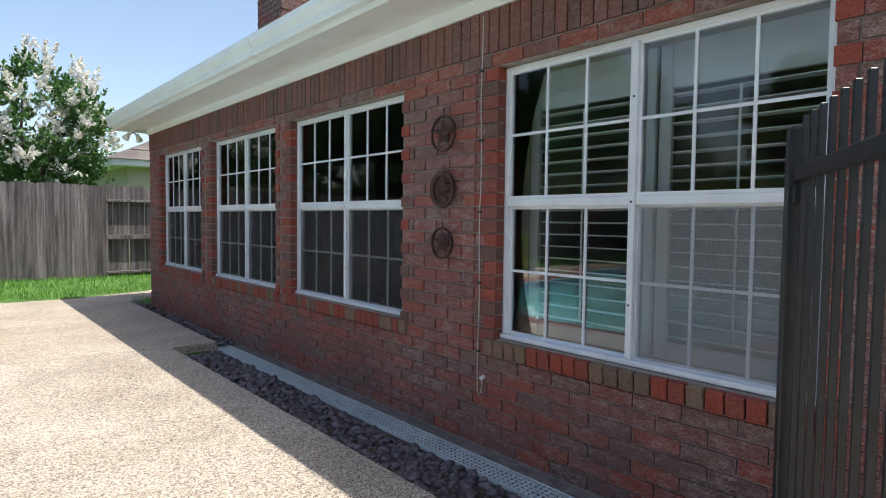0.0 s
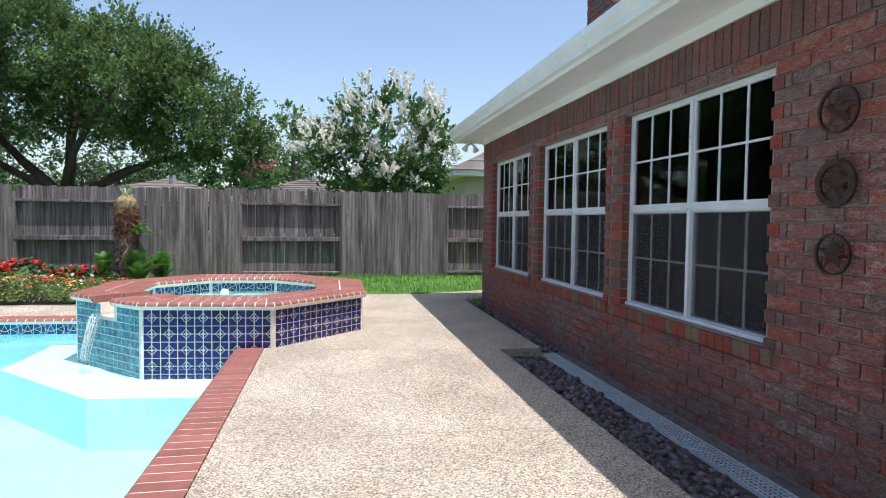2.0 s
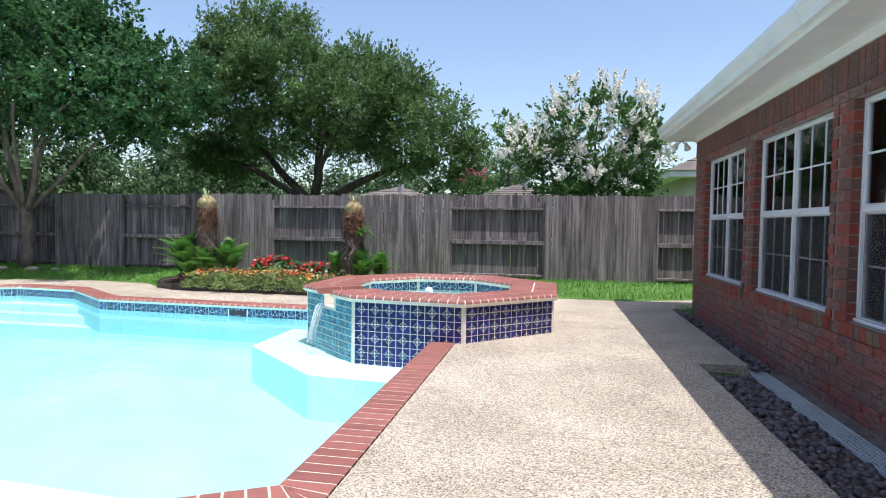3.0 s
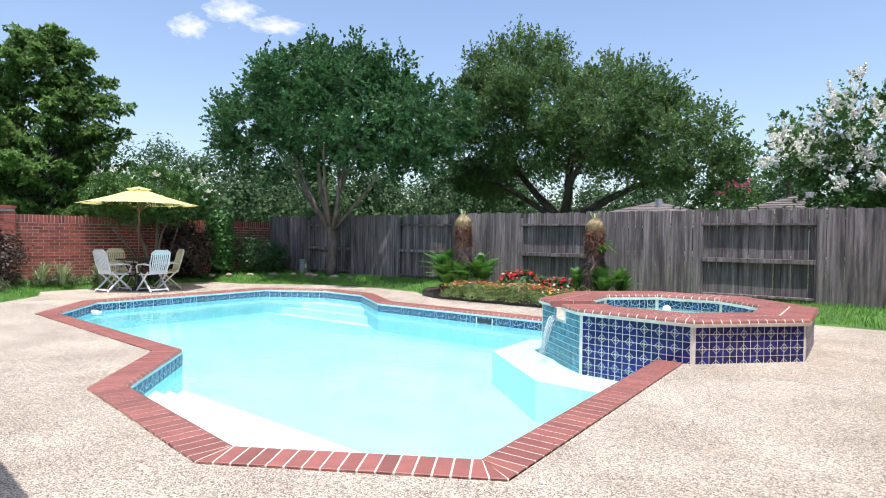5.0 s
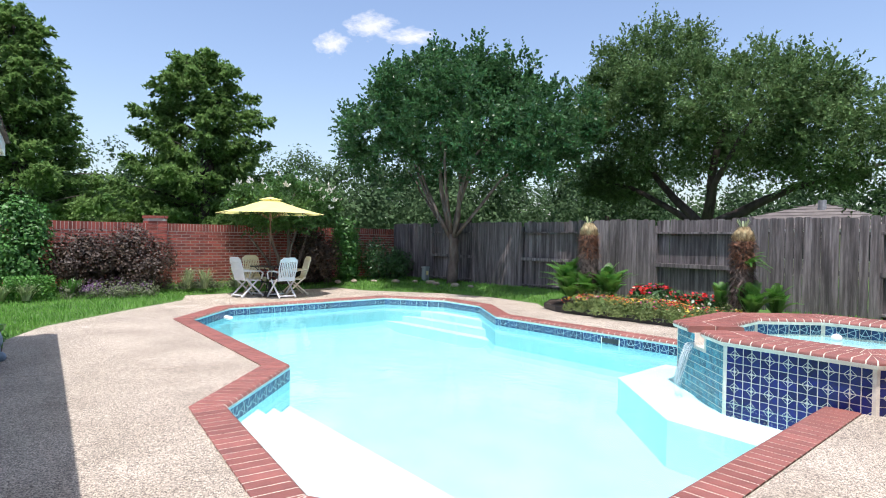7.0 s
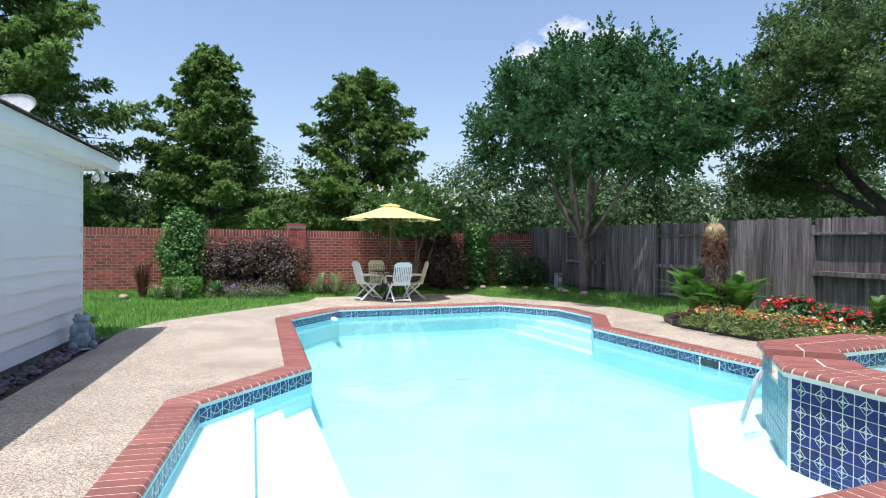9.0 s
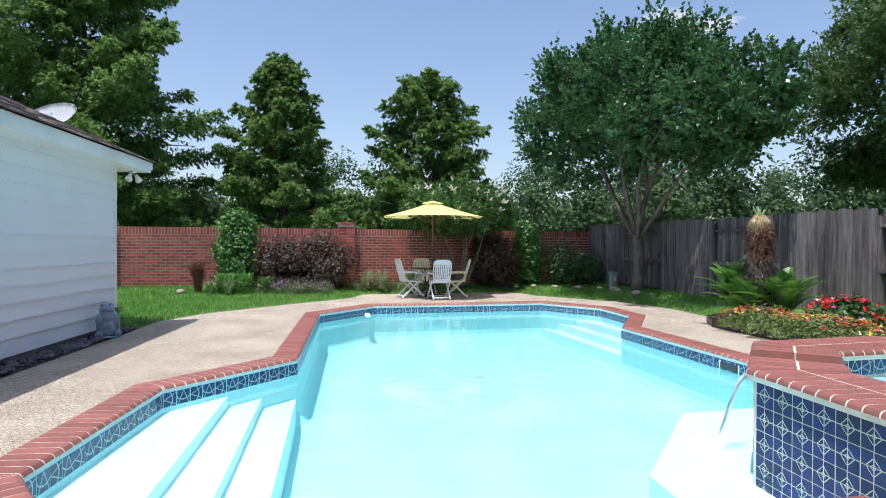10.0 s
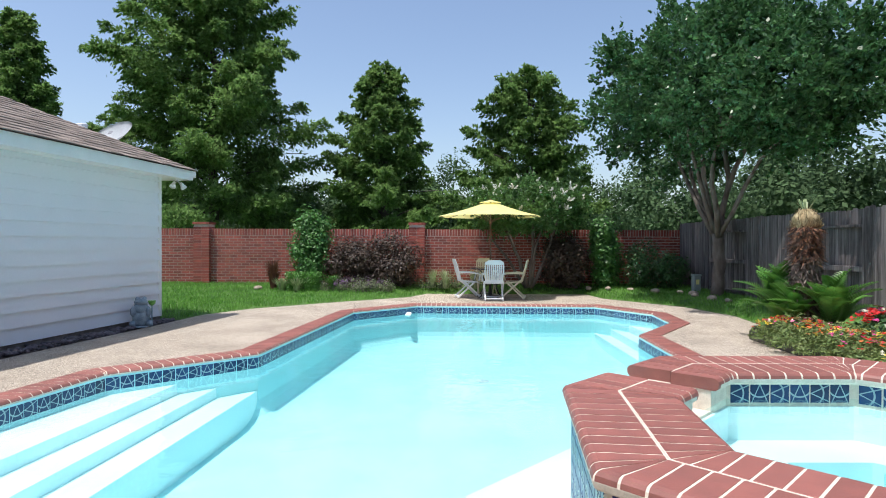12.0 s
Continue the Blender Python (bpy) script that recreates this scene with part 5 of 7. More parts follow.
# wide live oak beyond the fence
tree("oak_tree", "broad dark live oak with spreading limbs beyond the fence", "tree", (-6.9, 17.6, 0.0), [((0, 0, 0), (0.1, 0, 1.9), 0.30, 0.24)],
     [((0.1, 0, 1.8), (2.6, 0, 3.0), 0.20, 0.06), ((0.1, 0, 1.8), (-2.2, 0.5, 4.0), 0.16, 0.05), ((0.1, 0, 1.9), (0.6, 0.4, 5.2), 0.17, 0.05), ((0.1, 0, 1.7), (4.2, 0.4, 3.4), 0.12, 0.04), ((0.1, 0, 1.8), (-3.8, 0, 3.4), 0.11, 0.04), ((0.1, 0, 1.9), (1.8, -1.2, 4.6), 0.12, 0.04)],
     [((-1.2, 0, 5.2), (2.5, 2.4, 1.9), 46000, 150, 0.34, 0.5), ((1.5, 0, 4.7), (2.3, 2.3, 1.4), 36000, 120, 0.34, 0.5), ((-3.0, 0, 4.8), (1.5, 2.0, 1.9), 27000, 90, 0.32, 0.5), ((3.4, 0, 3.9), (1.7, 1.8, 1.1), 21000, 74, 0.31, 0.5), ((-1.3, 0, 6.9), (1.4, 1.6, 0.9), 12000, 40, 0.34, 0.7), ((1.5, 0, 6.0), (0.9, 1.2, 0.7), 6000, 26, 0.32, 0.7), ((4.7, 0, 3.0), (1.0, 1.2, 0.9), 6000, 30, 0.30, 0.7), ((-2.9, -0.4, 6.9), (0.6, 0.7, 0.6), 3600, 13, 0.30, 0.8), ((3.0, -0.3, 5.2), (0.7, 0.8, 0.5), 3600, 14, 0.30, 0.8), ((-3.4, 0.4, 3.2), (1.3, 1.2, 0.6), 6000, 26, 0.3, 0.8)],
     M_OAK, (0.105, 0.052), M_DARKBARK)
# crape myrtle with white flowers beyond the fence
tree("crape_myrtle", "crape myrtle covered in white blossom beyond the fence", "tree", (1.2, 14.3, 0.0), [((0, 0, 0), (0.5, 0, 2.4), 0.07, 0.04), ((-0.1, 0, 0), (-0.7, 0.1, 2.4), 0.07, 0.04), ((0.1, 0.1, 0), (0.1, 0.3, 2.6), 0.06, 0.04)],
     [((0.5, 0, 2.2), (1.0, 0, 3.6), 0.035, 0.01), ((-0.7, 0.1, 2.2), (-1.0, 0, 3.3), 0.035, 0.01), ((0.1, 0.3, 2.4), (0.2, 0.2, 4.2), 0.035, 0.01)],
     [((0.15, 0, 3.15), (1.5, 1.2, 1.15), 15000, 110, 0.20, 0.6), ((-1.2, 0, 2.9), (0.7, 0.8, 0.55), 3000, 32, 0.18, 0.7), ((1.2, 0, 2.8), (0.5, 0.8, 0.9), 3400, 34, 0.18, 0.7), ((0.2, 0, 2.0), (1.5, 1.0, 0.5), 4000, 46, 0.2, 0.8)],
     M_MYRTLE, (0.095, 0.052), M_BARK, ([((0.2, -0.25, 3.65), (1.3, 1.0, 0.95), 8200, 95, 0.13, 0.25), ((-1.4, -0.3, 3.1), (0.65, 0.7, 0.45), 3400, 34, 0.13, 0.3), ((1.25, -0.3, 3.2), (0.45, 0.7, 0.75), 2200, 24, 0.12, 0.3), ((0.4, -1.0, 2.7), (1.2, 0.3, 0.6), 1600, 14, 0.12, 0.5)], 0.06))
# crape myrtle inside, behind the table
tree("crape_myrtle", "crape myrtle with bare forked stems and white flower tips", "tree", (-14.2, 8.3, 0.15), [((0, 0, 0), (0.1, -0.55, 1.5), 0.06, 0.035), ((0, 0.05, 0), (0.0, 0.15, 1.6), 0.06, 0.035), ((0.05, 0.1, 0), (0.1, 0.65, 1.4), 0.055, 0.03), ((-0.05, 0, 0), (-0.1, -0.95, 1.3), 0.05, 0.025), ((0, 0.1, 0), (0.1, 0.35, 1.5), 0.045, 0.03)],
     [((0.1, -0.55, 1.5), (0.3, -1.1, 2.2), 0.03, 0.01), ((0, 0.15, 1.6), (0.1, 0.3, 2.6), 0.03, 0.01), ((0.1, 0.65, 1.4), (0.2, 1.2, 2.2), 0.03, 0.01)],
     [((0, 0, 2.15), (1.15, 1.6, 0.65), 21000, 140, 0.17, 0.6), ((0.1, -0.6, 1.85), (0.8, 0.9, 0.4), 4500, 50, 0.15, 0.8), ((0, 0.7, 1.9), (0.8, 0.8, 0.45), 4500, 46, 0.15, 0.8)],
     M_MYRTLE, (0.085, 0.045), M_BARK, ([((0.15, 0, 2.35), (1.1, 1.5, 0.6), 3000, 80, 0.05, 0.25)], 0.05))


def cypress(base, h, w, seed, lean=0.0, top=0.72):
    """A tall soft conifer: drooping feathery branches in loose tiers round one straight trunk."""
    r = random.Random(seed)
    B, A, L, limbs = [], [], [], []
    n = int(h * 15)
    for k in range(n):
        f = (k + r.random()) / n
        z = h * (0.12 + 0.86 * f)
        rad = (w * (1 - f) ** top * r.uniform(0.55, 1.12) + 0.35) * (0.78 + 0.22 * math.sin(k * 0.61 + seed))
        a = 2.4 * k + r.uniform(-0.4, 0.4)
        rise = r.uniform(0.05, 0.45) + 0.5 * f
        out = Vector((math.cos(a), math.sin(a), rise)).normalized()
        tip = Vector((lean * f, 0, z)) + out * rad
        if k % 4 == 0:
            limbs.append(((0, 0, z - 0.1), tuple(Vector((0, 0, z)) + out * rad * 0.8), 0.05, 0.012))
        # side sprays along the outer part of the branch, in a flat fan
        m = int(9 + 14 * rad)
        for j in range(m):
            g = r.uniform(0.22, 1.0) ** 0.8
            p = Vector((0, 0, z)) + out * rad * g
            b = a + r.choice((-1, 1)) * r.uniform(0.15, 1.15)
            B.append((p.x, p.y, p.z - 0.12 * rad * g * g + r.uniform(-0.16, 0.16)))
            d = Vector((math.cos(b), math.sin(b), r.uniform(-0.25, 0.55))).normalized()
            A.append(tuple(d))
            L.append((0.32 + 0.30 * rad * (1.05 - g)) * r.uniform(0.7, 1.25))
    foliage = sprays(np.array(B), np.array(A), np.array(L), 14, (0.21, 0.088), 0.36, 0.22)
    return tree("cypress_tree", "tall soft green bald cypress beyond the garden wall", "tree", base, [((0, 0, 0), (0, 0, h * 0.96), 0.26, 0.03)], limbs, [], M_CYPRESS, (0.13, 0.052), M_DARKBARK, group="cypress trees", extra=[foliage])


cypress((-24, -4.3, 0), 16.5, 6.3, 1, 0, 0.55)
cypress((-24, 3.3, 0), 9.0, 4.1, 2)
cypress((-24, 9.6, 0), 8.7, 4.0, 3, 0, 0.45)
cypress((-25, -13.4, 0), 11.8, 3.8, 4)
# loose woods far beyond
woods = tagged(new("far_woods"), "dense dark green woods beyond the garden walls", "woods", kind="stuff")
spots = [(-33, 13, 6.6, 3.2), (-33, 18.5, 6.9, 3.4), (-32, 24, 6.0, 3.4), (-30, 29, 5.6, 3.4), (-26, 33, 6.0, 3.6), (-21, 32, 5.5, 3.4), (-15, 31, 6.0, 3.5), (-9, 33, 5.6, 3.4), (-34, 7, 6.2, 3.2), (-34, 1, 5.0, 3.2), (-34, -5, 5.2, 3.4), (-34, -11, 5.5, 3.4), (-36, -18, 7, 4), (-2.2, 38, 6.0, 2.4),
         (-19, 22, 4.4, 2.4), (-17, 18, 4.6, 2.2), (-21, 15, 4.8, 2.3), (-13, 22, 5.0, 2.4), (-15.5, 26, 5.6, 2.8), (-23, 20, 5.4, 2.6), (-27, 11, 4.4, 2.2), (-28, 5.5, 4.0, 2.2), (-28, -1, 3.6, 2.2), (-28, -9, 3.6, 2.4), (2.5, 40, 5.0, 3.0), (8, 36, 5.0, 3.0)]
pts = np.concatenate([clumped((x, y, h * 0.52), (w, w, h * 0.5), 8000, 80, 0.42, 0.7) for x, y, h, w in spots])
part("foliage", quad_mesh("foliage", leaves(pts, 0.19, 0.12), M_FARLEAF), None, woods)
back = [(-44, -22 + 7 * k, 4.6 + 0.9 * (k % 3), 4.2) for k in range(9)] + [(-40 + 7 * k, 44, 4.4 + 0.8 * (k % 3), 4.2) for k in range(9)]
pts = np.concatenate([clumped((x, y, h * 0.48), (w, w, h * 0.5), 4200, 50, 0.6, 0.8) for x, y, h, w in back])
part("far_foliage", quad_mesh("far_foliage", leaves(pts, 0.42, 0.30), M_FARLEAF), None, woods)
bm = bmesh.new()
for k, (x, y, h, w) in enumerate(spots):
    add_tube(bm, [(x, y, 0), (x + 0.2, y, h * 0.5)], [0.2, 0.1], 6)
part("stems", bm, M_DARKBARK, woods)
# tall pine far off
tree("pine_tree", "distant pine with a tufted round top", "tree", (-1.9, 30.0, 0), [((0, 0, 0), (0, 0, 6.0), 0.16, 0.06)], [((0, 0, 5.2), (0.5, 0, 5.9), 0.04, 0.02), ((0, 0, 5.4), (-0.5, 0, 6.0), 0.04, 0.02)],
     [((0, 0, 6.2), (0.8, 0.8, 0.55), 1500, 16, 0.25, 0.8), ((0.5, 0, 5.4), (0.5, 0.5, 0.3), 500, 6, 0.22, 0.8)], M_CYPRESS, (0.2, 0.06), M_DARKBARK)
# pink crape myrtle peeping over the fence
M_PINK = mat("pink_blossom", (0.55, 0.10, 0.20), (0.70, 0.20, 0.30), 6, 0.8, 0.0, 30, island=0.2, trans=0.2)
tree("crape_myrtle", "small crape myrtle with deep pink blossom beyond the fence", "tree", (-1.7, 17.0, 0), [((0, 0, 0), (0, 0, 2.2), 0.05, 0.03)], [((0, 0, 2.0), (0.2, 0, 2.5), 0.02, 0.01)], [((0, 0, 2.35), (0.45, 0.4, 0.45), 900, 12, 0.15, 0.8)], M_MYRTLE, (0.09, 0.05), M_BARK, ([((0, 0, 2.5), (0.4, 0.3, 0.3), 420, 8, 0.09, 0.5)], 0.06, M_PINK))


# ---- neighbours' houses ----
M_TAN = mat("tan_siding", (0.50, 0.44, 0.34), (0.56, 0.50, 0.40), 2, 0.8, 0.1, 30)
M_FARROOF = mat("far_roof", (0.11, 0.095, 0.088), (0.17, 0.15, 0.135), 2, 0.95, 0.5, 20)
M_DARKWIN = mat("dark_window", (0.03, 0.035, 0.04), (0.05, 0.055, 0.06), 2, 0.1, 0.0, 20)


def neighbour(x0, y0, x1, y1, eave, ridge, label):
    h = thing("house", label, "house", "neighbouring houses", ((x0 + x1) / 2, (y0 + y1) / 2, 0))
    w, d = (x1 - x0) / 2, (y1 - y0) / 2
    part("wall", box(-w, -d, 0, w, d, eave), M_TAN, h)
    part("fascia", box(-w - 0.4, -d - 0.4, eave - 0.16, w + 0.4, d + 0.4, eave), M_WHITE, h)
    bm = bmesh.new()
    k = min(w, d) + 0.4
    e = [bm.verts.new(p) for p in ((-w - 0.45, -d - 0.45, eave), (w + 0.45, -d - 0.45, eave), (w + 0.45, d + 0.45, eave), (-w - 0.45, d + 0.45, eave))]
    if w > d:
        r = [bm.verts.new((-w + k, 0, ridge)), bm.verts.new((w - k, 0, ridge))]
        fs = ((e[0], e[1], r[1], r[0]), (e[1], e[2], r[1]), (e[2], e[3], r[0], r[1]), (e[3], e[0], r[0]))
    else:
        r = [bm.verts.new((0, -d + k, ridge)), bm.verts.new((0, d - k, ridge))]
        fs = ((e[0], e[1], r[0]), (e[1], e[2], r[1], r[0]), (e[2], e[3], r[1]), (e[3], e[0], r[0], r[1]))
    for f in fs:
        bm.faces.new(f)
    bm.faces.new(e[::-1])
    roof = part("roof", bm, M_FARROOF, h)
    n = 8
    bm = bmesh.new()
    for i in range(1, n):
        f = i / n
        z = eave + (ridge - eave) * f
        y = -d - 0.45 + (d + 0.45 if w > d else k) * f
        add_box(bm, -w - 0.4 + (k * f if w > d else (w + 0.4) * f), y - 0.02, z - 0.005, w + 0.4 - (k * f if w > d else (w + 0.4) * f), y + 0.02, z + 0.018)
    tagged(part("shingle_relief", bm, M_FARROOF, roof), kind="stuff")
    for i in range(3):
        x = -w * 0.6 + w * 0.6 * i
        win = part("window", box(x - 0.5, -d - 0.02, 0.8, x + 0.5, -d + 0.02, 2.0), M_WHITE, h)
        part("pane", box(x - 0.44, -d - 0.03, 0.86, x + 0.44, -d - 0.015, 1.94), M_DARKWIN, win)
    part("vent", tube([(0.3, -d * 0.3, ridge - 0.6), (0.3, -d * 0.3, ridge + 0.06)], [0.14, 0.16], 10), M_GREYMETAL, h)


neighbour(-10.5, 26.0, -3.6, 32.0, 2.0, 3.15, "tan neighbouring house with a hip shingle roof")
neighbour(-2.6, 22.0, 0.8, 27.0, 2.2, 2.95, "low neighbouring house with a grey-brown roof")
neighbour(3.7, 16.5, 14.0, 24.0, 2.75, 5.0, "tan-walled neighbouring house with a shingle roof")

# ---- patio set ----
M_RESIN = mat("white_resin", (0.70, 0.72, 0.74), (0.78, 0.79, 0.80), 4, 0.4, 0.03, 50, fine=0.05)
M_CREAM = mat("cream_resin", (0.62, 0.56, 0.40), (0.70, 0.64, 0.48), 4, 0.45, 0.03, 50, fine=0.05)
M_CANOPY = mat("yellow_canvas", (0.86, 0.78, 0.30), (0.90, 0.83, 0.36), 3, 0.8, 0.1, 90, trans=0.35, fine=0.05)
M_POLE = mat("brown_pole", (0.10, 0.05, 0.035), (0.14, 0.075, 0.05), 6, 0.4, 0.0, 50)
TX, TY, TZ = -12.75, 7.2, 0.02


def chair(material, label, at, turn):
    c = thing("patio_chair", label, "chair", "chairs round the patio table", at, turn)
    part("seat", box(-0.24, -0.22, 0.40, 0.24, 0.24, 0.43, 0.012, pose(0, 0, 0.0, 4, 0, 0)), material, c)
    # tall reclined back with slots
    m = pose(0, 0.24, 0.42, -16, 0, 0)
    bm = bmesh.new()
    outline = [(-0.20, 0.0), (0.20, 0.0), (0.245, 0.30), (0.235, 0.52), (0.17, 0.60), (0.0, 0.625), (-0.17, 0.60), (-0.235, 0.52), (-0.245, 0.30)]
    add_box(bm, -0.2, -0.012, 0.0, 0.2, 0.012, 0.10, 0.006, m)
    add_box(bm, -0.235, -0.014, 0.50, 0.235, 0.014, 0.58, 0.008, m)
    add_box(bm, -0.17, -0.012, 0.575, 0.17, 0.012, 0.625, 0.008, m)
    for s in (-1, 1):
        add_tube(bm, [m @ Vector((s * 0.205, 0, 0.0)), m @ Vector((s * 0.238, 0, 0.3)), m @ Vector((s * 0.228, 0, 0.54)), m @ Vector((s * 0.15, 0, 0.61))], 0.02, 8)
    part("back_frame", bm, material, c)
    for k in range(8):
        x = -0.175 + 0.05 * k
        part("slat", box(x - 0.017, -0.008, 0.09, x + 0.017, 0.008, 0.51, 0.004, m), material, c)
    for s in (-1, 1):
        part("armrest", tube([(s * 0.27, 0.30, 0.66), (s * 0.28, 0.1, 0.67), (s * 0.28, -0.2, 0.65), (s * 0.275, -0.27, 0.60), (s * 0.27, -0.22, 0.45)], 0.022, 8), material, c, smooth=True)
        part("front_leg", box(-0.018, -0.02, 0, 0.018, 0.02, 0.72, 0.006, Matrix.Translation((s * 0.25, -0.30, 0)) @ Matrix.Rotation(radians(-48), 4, "X")), material, c)
        part("rear_leg", box(-0.018, -0.02, 0, 0.018, 0.02, 0.66, 0.006, Matrix.Translation((s * 0.225, 0.34, 0)) @ Matrix.Rotation(radians(48), 4, "X")), material, c)
    part("stretcher", box(-0.25, -0.31, 0.03, 0.25, -0.28, 0.065, 0.006), material, c)
    part("stretcher", box(-0.225, 0.32, 0.03, 0.225, 0.35, 0.065, 0.006), material, c)
    c.scale = (0.9, 0.9, 0.92)
    return c


chair(M_RESIN, "white resin folding armchair with a tall slatted back", (TX + 0.56, TY + 0.03, TZ), -90)
chair(M_RESIN, "white resin folding armchair turned side-on to the table", (TX - 0.05, TY - 0.53, TZ), 190)
chair(M_CREAM, "cream resin folding armchair behind the table", (TX - 0.58, TY - 0.05, TZ), 95)
chair(M_CREAM, "cream resin folding armchair at the table's side", (TX + 0.22, TY + 0.52, TZ), -12)
table = thing("patio_table", "round dark glass patio table with curved iron legs", "table", "", (TX, TY, TZ))
M_TGLASS = mat("dark_tabletop", (0.03, 0.035, 0.035), (0.05, 0.055, 0.055), 5, 0.15, 0.0, 50)
bm = bmesh.new()
bmesh.ops.create_cone(bm, cap_ends=True, segments=40, radius1=0.46, radius2=0.46, depth=0.012)
part("tabletop", bm, M_TGLASS, table).location = (0, 0, 0.71)
part("rim", tube([(0.465 * math.cos(2 * math.pi * k / 40), 0.465 * math.sin(2 * math.pi * k / 40), 0.705) for k in range(41)], 0.014, 8), M_IRON, table)
for k in range(4):
    a = math.pi / 4 + k * math.pi / 2
    part("leg", tube([(r * math.cos(a), r * math.sin(a), z) for r, z in ((0.42, 0.70), (0.30, 0.62), (0.20, 0.42), (0.22, 0.22), (0.33, 0.06), (0.42, 0.0))], 0.013, 8), M_IRON, table, smooth=True)
part("ring", tube([(0.215 * math.cos(2 * math.pi * k / 24), 0.215 * math.sin(2 * math.pi * k / 24), 0.32) for k in range(25)], 0.009, 6), M_IRON, table)

umb = thing("patio_umbrella", "open pale yellow patio umbrella on a brown pole", "umbrella", "", (TX, TY, TZ))
part("pole", tube([(0, 0, 0), (0, 0, 2.36)], 0.019, 10), M_POLE, umb)
part("base", tube([(0, 0, 0), (0, 0, 0.05), (0, 0, 0.07), (0, 0, 0.3)], [0.23, 0.22, 0.05, 0.03], 20), M_IRON, umb)
bm = bmesh.new()
n = 8
rows = []
for k in range(6):
    f = k / 5
    rr, zz = 0.16 + 1.14 * f, 2.305 - 0.33 * f - 0.02 * math.sin(math.pi * f)
    row = []
    for j in range(n * 4):
        a = 2 * math.pi * j / (n * 4) + 0.2
        sag = abs(math.sin(n * (a - 0.2) / 2))
        row.append(bm.verts.new((rr * (1 - 0.075 * sag * f) * math.cos(a), rr * (1 - 0.075 * sag * f) * math.sin(a), zz - 0.02 * sag * (1 - f) * f)))
    rows.append(row)
for a, b in zip(rows, rows[1:]):
    for j in range(n * 4):
        bm.faces.new((a[j], a[(j + 1) % (n * 4)], b[(j + 1) % (n * 4)], b[j]))
canopy = part("canopy", bm, M_CANOPY, umb, "pale yellow canvas canopy", smooth=True)
bm = bmesh.new()
top = bm.verts.new((0, 0, 2.39))
rim = [bm.verts.new((0.27 * math.cos(2 * math.pi * j / 24), 0.27 * math.sin(2 * math.pi * j / 24), 2.315 + 0.008 * (j % 3 == 0))) for j in range(24)]
for j in range(24):
    bm.faces.new((top, rim[j], rim[(j + 1) % 24]))
part("vent", bm, M_CANOPY, canopy)
for j in range(n):
    a = 2 * math.pi * j / n + 0.2
    part("rib", tube([(0.03 * math.cos(a), 0.03 * math.sin(a), 2.29), (1.27 * math.cos(a), 1.27 * math.sin(a), 1.955)], 0.007, 6), M_POLE, umb)
    part("strut", tube([(0.03 * math.cos(a), 0.03 * math.sin(a), 1.85), (0.62 * math.cos(a), 0.62 * math.sin(a), 2.12)], 0.006, 6), M_POLE, umb)
part("hub", tube([(0, 0, 1.80), (0, 0, 1.90)], 0.035, 10), M_POLE, umb)
part("finial", tube([(0, 0, 2.36), (0, 0, 2.42)], [0.03, 0.012], 8), M_POLE, umb)


# ---- shrubs ----
def shrub(name, label, at, r, n, clumps, spread, size, leaf, stem=True, group="", shell=0.7, flat=1.0):
    s = thing(name, label, "shrub", group, at)
    if stem:
        for k in range(4):
            a = k * 1.6 + 0.3
            part("stem", tube([(0.03 * math.cos(a), 0.03 * math.sin(a), 0), (0.35 * r[0] * math.cos(a), 0.35 * r[1] * math.sin(a), r[2] * 1.1)], [0.02, 0.008], 6), M_DARKBARK, s)
    pts = clumped((0, 0, r[2]), r, n, clumps, spread, shell, flat)
    pts[:, 2] = np.abs(pts[:, 2])
    part("foliage", quad_mesh("foliage", leaves(pts, *size), leaf), None, s)
    return s


M_LIGUST = mat("bright_shrub_leaf", (0.05, 0.155, 0.03), (0.095, 0.25, 0.048), 5, 0.5, 0.0, 30, island=0.35, trans=0.25)
M_LORO = mat("purple_shrub_leaf", (0.038, 0.024, 0.018), (0.075, 0.050, 0.030), 4, 0.6, 0.0, 30, island=0.4, trans=0.15)
M_ROSELEAF = mat("rose_leaf", (0.03, 0.09, 0.025), (0.06, 0.15, 0.04), 5, 0.4, 0.0, 30, island=0.4, trans=0.2)
M_BOX = mat("boxwood_leaf", (0.07, 0.20, 0.03), (0.11, 0.28, 0.05), 5, 0.45, 0.0, 30, island=0.3, trans=0.2)
for y, w, h in ((2.42, 0.41, 1.02), (10.42, 0.29, 0.97)):
    shrub("upright_shrub", "upright bright green shrub against the brick wall", (-14.4, y, 0.16), (w, w, h), 11000, 110, 0.15, (0.085, 0.05), M_LIGUST, group="upright shrubs")
for y, w, h in ((3.55, 0.72, 0.62), (4.65, 0.75, 0.64), (9.3, 0.62, 0.66)):
    shrub("loropetalum_shrub", "dark purple-leaved shrub against the brick wall", (-14.35, y, 0.16), (0.6, w, h), 9000, 100, 0.17, (0.07, 0.04), M_LORO, group="purple shrubs")
shrub("rose_shrub", "loose dark green shrub beside the fence corner", (-14.2, 11.45, 0.16), (0.5, 0.55, 0.55), 3000, 50, 0.15, (0.08, 0.045), M_ROSELEAF)
shrub("rose_shrub", "low dark green shrub beside the fence corner", (-14.1, 12.1, 0.16), (0.45, 0.4, 0.45), 2200, 40, 0.14, (0.10, 0.035), M_ROSELEAF)
s = thing("box_hedge", "small clipped green box hedge in the bed", "hedge", "", (-13.4, 2.45, 0.14))
p = nrg.uniform(-1, 1, (3000, 3)) * np.array((0.26, 0.42, 0.22)) + np.array((0, 0, 0.24))
